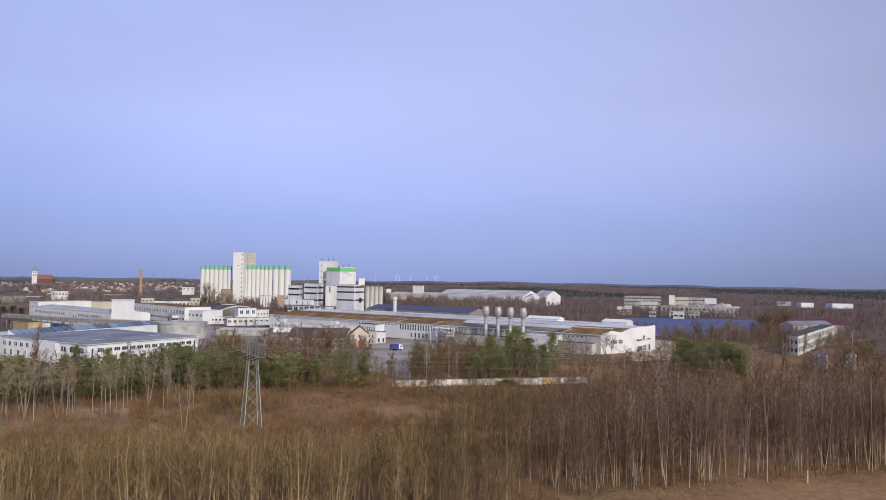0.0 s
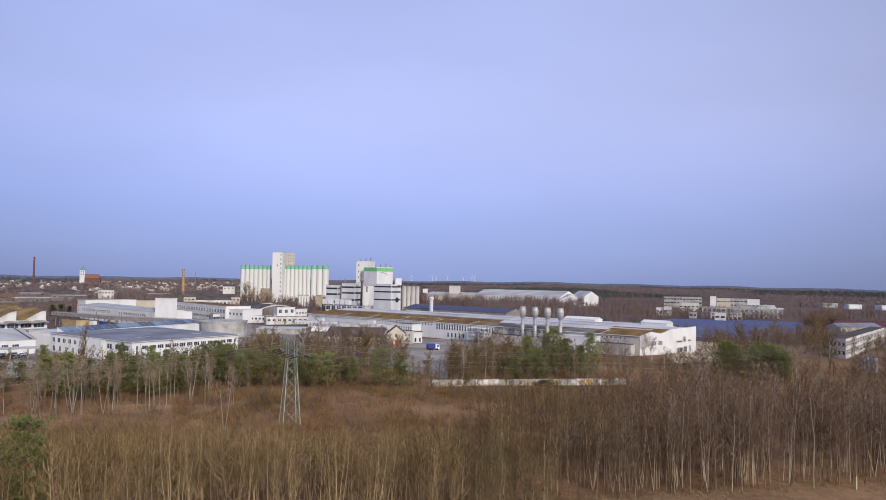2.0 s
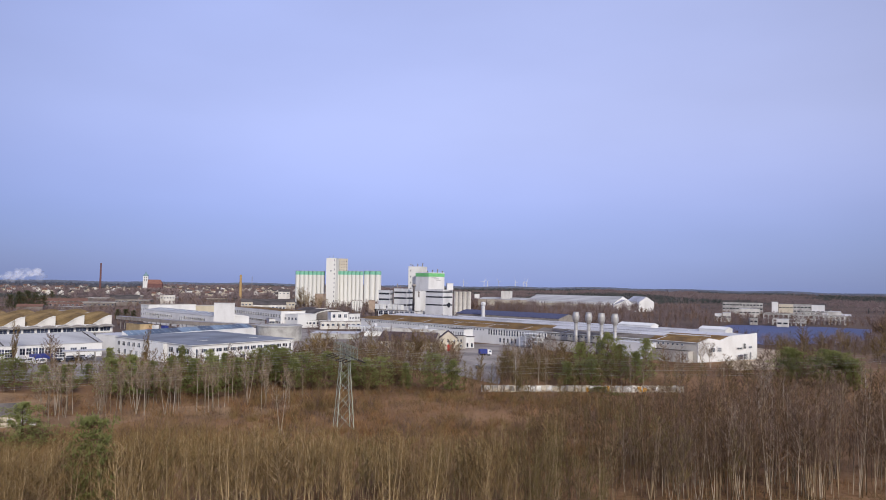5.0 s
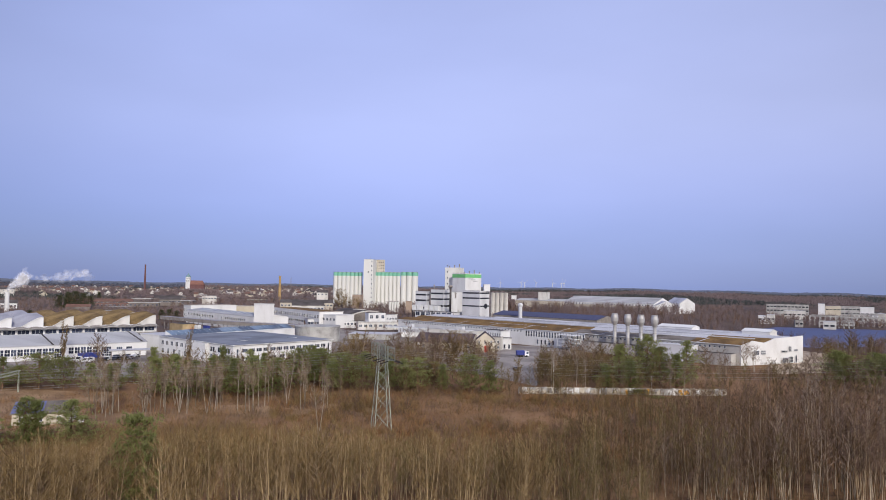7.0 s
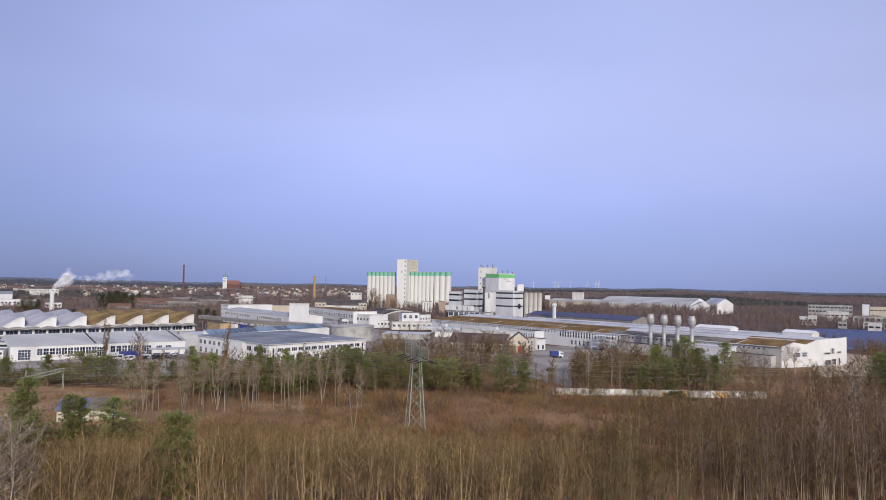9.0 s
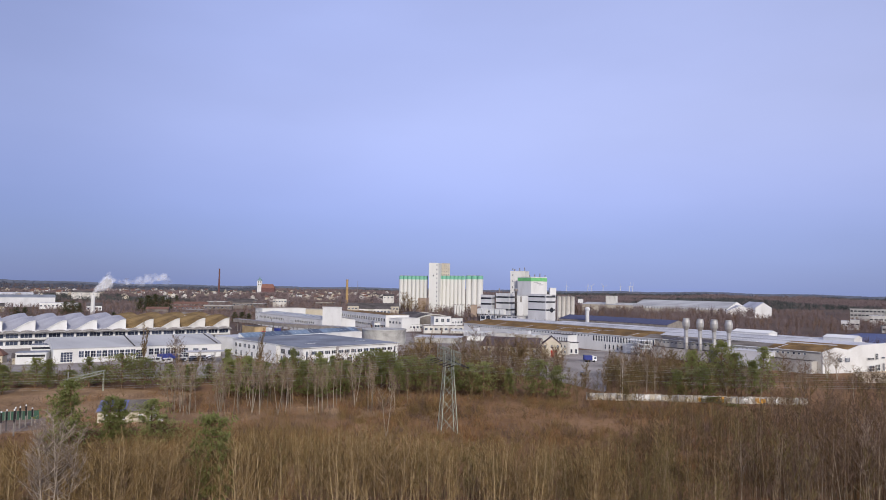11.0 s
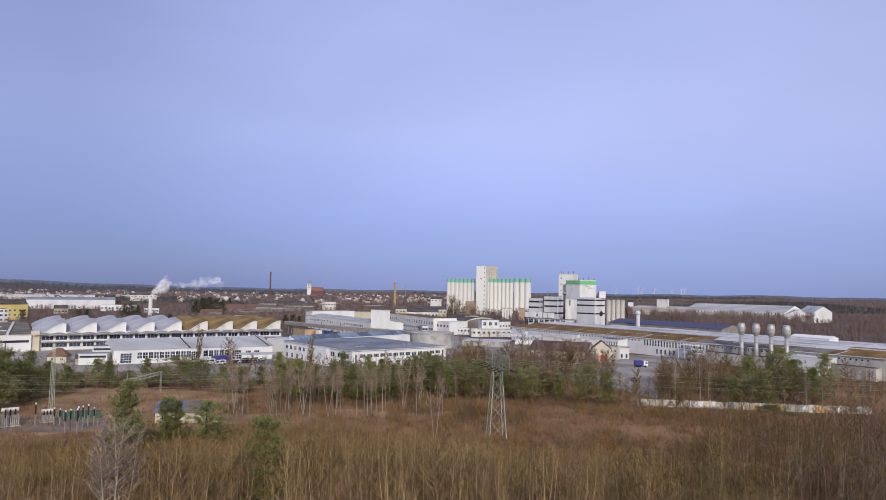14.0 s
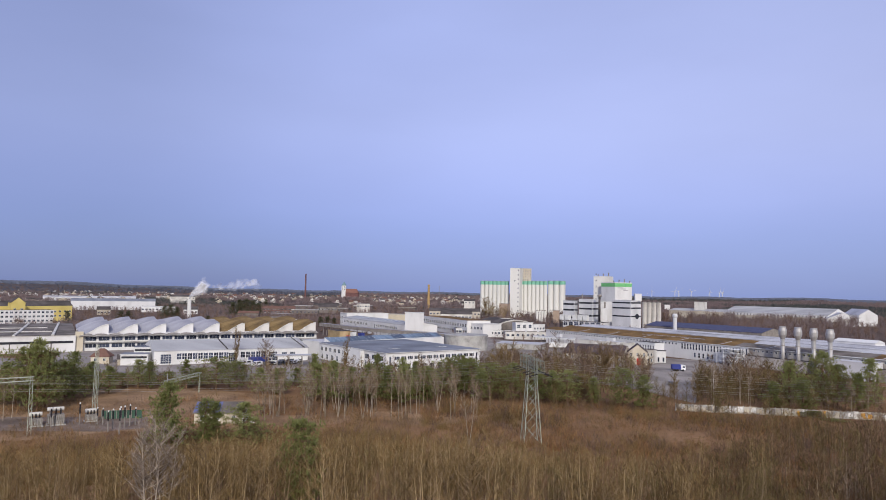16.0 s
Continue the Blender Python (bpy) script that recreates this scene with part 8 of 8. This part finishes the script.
# ---- painted concrete wall ----
wa, wz = (-15.9, 224.3), (50.0, 238.2)
wl_ = thing("painted_wall", "long concrete panel wall covered with faded painted shapes", "wall")
d = gap(wa, wz)
n = 38
PAINTS = [CREAM, CONCRETE, BEIGE, OFFWHITE, BEIGE]
ORANGE = material("orange_wall_paint", (0.66, 0.33, 0.05), rough=0.8)
wrng = random.Random(5)
for k in range(n):
    p, q = along(wa, wz, d * k / n + 0.03), along(wa, wz, d * (k + 1) / n - 0.03)
    p2, q2 = along(wa, wz, d * k / n + 0.03, -0.16), along(wa, wz, d * (k + 1) / n - 0.03, -0.16)
    h = 2.15 + wrng.uniform(-0.12, 0.12)
    part("panel", Shape().prism([p, q, q2, p2], 0, h, PAINTS[wrng.randrange(5)]), wl_)
    c = along(wa, wz, d * k / n, 0.02)
    part("post", Shape().box(c[0] - 0.09, c[1] - 0.09, 0, c[0] + 0.09, c[1] + 0.09, 2.4, CONCRETE), wl_)
    if wrng.random() < 0.85:
        mat = wrng.choice((CREAM, BEIGE, BEIGE, CONCRETE, STEEL))
        if 7 <= k <= 12:
            mat = wrng.choice((WHITE, FRAME, CREAM))
        elif 19 <= k <= 23 or 27 <= k <= 32:
            mat = wrng.choice((ORANGE, ORANGE, ORANGE, WHITE))
        for _ in range(3):
            s0 = d * (k + wrng.uniform(0, 0.6)) / n
            s1 = min(d * (k + 1) / n - 0.05, s0 + wrng.uniform(0.5, 1.5))
            z0 = wrng.uniform(0.15, 0.8)
            a_, b_ = along(wa, wz, s0, 0.004 + 0.004 * _), along(wa, wz, s1, 0.004 + 0.004 * _)
            a2, b2 = along(wa, wz, s0, -0.02), along(wa, wz, s1, -0.02)
            part("painted_shape", Shape().prism([a_, b_, b2, a2], z0, min(2.0, z0 + wrng.uniform(0.6, 1.5)), mat), wl_)


# ---- vehicles ----
def wheels(ob, xs, y, r):
    for x in xs:
        for sg in (-1, 1):
            w = part("wheel", Shape().lathe([(r, 0), (r, 0.26)], TYRE, 12), ob)
            w.matrix_basis = pose(x, sg * y + 0.13, r, 90, 0, 0)


def lorry(at, turn, label, body, long=8.0):
    ob = thing("lorry", label, "lorry", (*at, 0.06), turn)
    part("cargo_box", Shape().box(-long / 2, -1.25, 1.0, long / 2, 1.25, 3.1, body), ob, "covered cargo box")
    part("cab", Shape().prism([(long / 2 + 0.2, -1.2), (long / 2 + 2.2, -1.2), (long / 2 + 2.2, 1.2), (long / 2 + 0.2, 1.2)], 0.6, [3.1, 2.7, 2.7, 3.1], CARWHITE), ob, "white cab")
    part("windscreen", Shape().box(long / 2 + 2.2, -1.05, 1.6, long / 2 + 2.23, 1.05, 2.5, GLASS), ob)
    part("side_window", Shape().box(long / 2 + 0.9, -1.23, 1.6, long / 2 + 1.9, -1.2, 2.4, GLASS), ob)
    part("chassis", Shape().box(-long / 2, -0.5, 0.6, long / 2 + 0.3, 0.5, 1.0, STEEL), ob)
    wheels(ob, (-long / 2 + 1.2, -long / 2 + 2.4, long / 2 + 1.0), 1.1, 0.5)
    return ob


def van(at, turn, label, paint, long=5.2, high=2.3):
    ob = thing("van" if high > 1.8 else "car", label, "van" if high > 1.8 else "car", (*at, 0.06), turn)
    prof = [(-long / 2, 0.35), (long / 2, 0.35), (long / 2, high * 0.45), (long / 2 - long * 0.16, high * 0.55), (long / 2 - long * 0.32, high), (-long / 2 + long * 0.04, high), (-long / 2, high * 0.8)]
    s = Shape()
    for y in (-0.95, 0.95):
        f = [(x, y, z) for x, z in prof]
        s.face(f if y < 0 else f[::-1], paint)
    for (x0, z0), (x1, z1) in zip(prof, prof[1:] + prof[:1]):
        s.face([(x0, 0.95, z0), (x1, 0.95, z1), (x1, -0.95, z1), (x0, -0.95, z0)], paint)
    part("body", s, ob)
    (x0, z0), (x1, z1) = prof[3], prof[4]
    part("windscreen", Shape().face([(x0 + 0.03, -0.8, z0 + 0.06), (x0 + 0.03, 0.8, z0 + 0.06), (x1 + 0.05, 0.75, z1 - 0.1), (x1 + 0.05, -0.75, z1 - 0.1)], GLASS), ob)
    for y in (-0.97, 0.94):
        part("side_window", Shape().box(-long * 0.25, y, high * 0.58, x1 - 0.1, y + 0.03, high * 0.9, GLASS), ob)
    wheels(ob, (-long * 0.3, long * 0.3), 0.85, 0.33)
    return ob


lorry((-200.7, 264.1), 52, "blue tarpaulin lorry with a white cab", CARBLUE)
van((-200.4, 256.1), -100, "white delivery van parked by the hall", CARWHITE)
van((-195.3, 256.6), -100, "white delivery van parked by the hall", CARWHITE, 5.0, 2.1)
lorry((-23.3, 337.5), 20, "blue tarpaulin lorry with a white cab", CARBLUE, 3.8)
van((-193.2, 263.3), -95, "dark parked car in the factory yard", CARDARK, 4.3, 1.45)
van((-192.5, 266.5), -88, "pale parked car in the factory yard", CARWHITE, 4.3, 1.45)
van((-190.3, 267.8), -81, "dark parked car in the factory yard", CARDARK, 4.3, 1.45)
van((-188.2, 269.1), -94, "dark parked car in the factory yard", CARDARK, 4.3, 1.45)
van((-187.4, 272.4), -87, "pale parked car in the factory yard", CARWHITE, 4.3, 1.45)
van((-194.9, 274.0), -80, "dark parked car in the factory yard", CARDARK, 4.3, 1.45)
van((-192.5, 277.2), -93, "dark parked car in the factory yard", CARDARK, 4.3, 1.45)
van((-189.8, 280.6), -86, "pale parked car in the factory yard", CARWHITE, 4.3, 1.45)
van((-21.6, 285.6), -79, "dark parked car in the factory yard", CARDARK, 4.3, 1.45)


# ---- steam over the boiler-house chimney ----
def steam_material():
    m = bpy.data.materials.new("steam")
    m.use_nodes = True
    n, l = m.node_tree.nodes, m.node_tree.links
    b = n["Principled BSDF"]
    b.inputs["Base Color"].default_value = (0.85, 0.85, 0.88, 1)
    b.inputs["Roughness"].default_value = 1.0
    b.inputs["Alpha"].default_value = 0.11
    return m


STEAM = steam_material()
st = Shape()
srng = random.Random(9)
tip = Vector((*(-524.1, 572.3), 20.5 + 1))
for k in range(300):
    if k < 200:
        u = (k / 200) ** 0.8
        c = tip + Vector((u * 15, u * 6, 1 + 13 * u ** 0.8)) + Vector((srng.gauss(0, 1), srng.gauss(0, 1), srng.gauss(0, 0.8))) * (0.6 + u * 2.6)
    else:
        u = (k - 200) / 100
        c = tip + Vector((22 + u * 42, 9 + u * 18, 12 + 5 * u)) + Vector((srng.gauss(0, 2), srng.gauss(0, 2), srng.gauss(0, 1.0))) * (1.4 + u)
    r = srng.uniform(1.0, 2.2) * (0.8 + u * 1.2)
    a1 = Vector((srng.gauss(0, 1), srng.gauss(0, 1), srng.gauss(0, 1))).normalized()
    a2 = a1.orthogonal().normalized()
    st.face([c + (a1 * math.cos(w * 1.0472) + a2 * math.sin(w * 1.0472)) * r for w in range(6)], STEAM)
tagged(part("steam_plume", st), "thin white steam drifting from the chimney", "steam", kind="stuff").visible_shadow = False
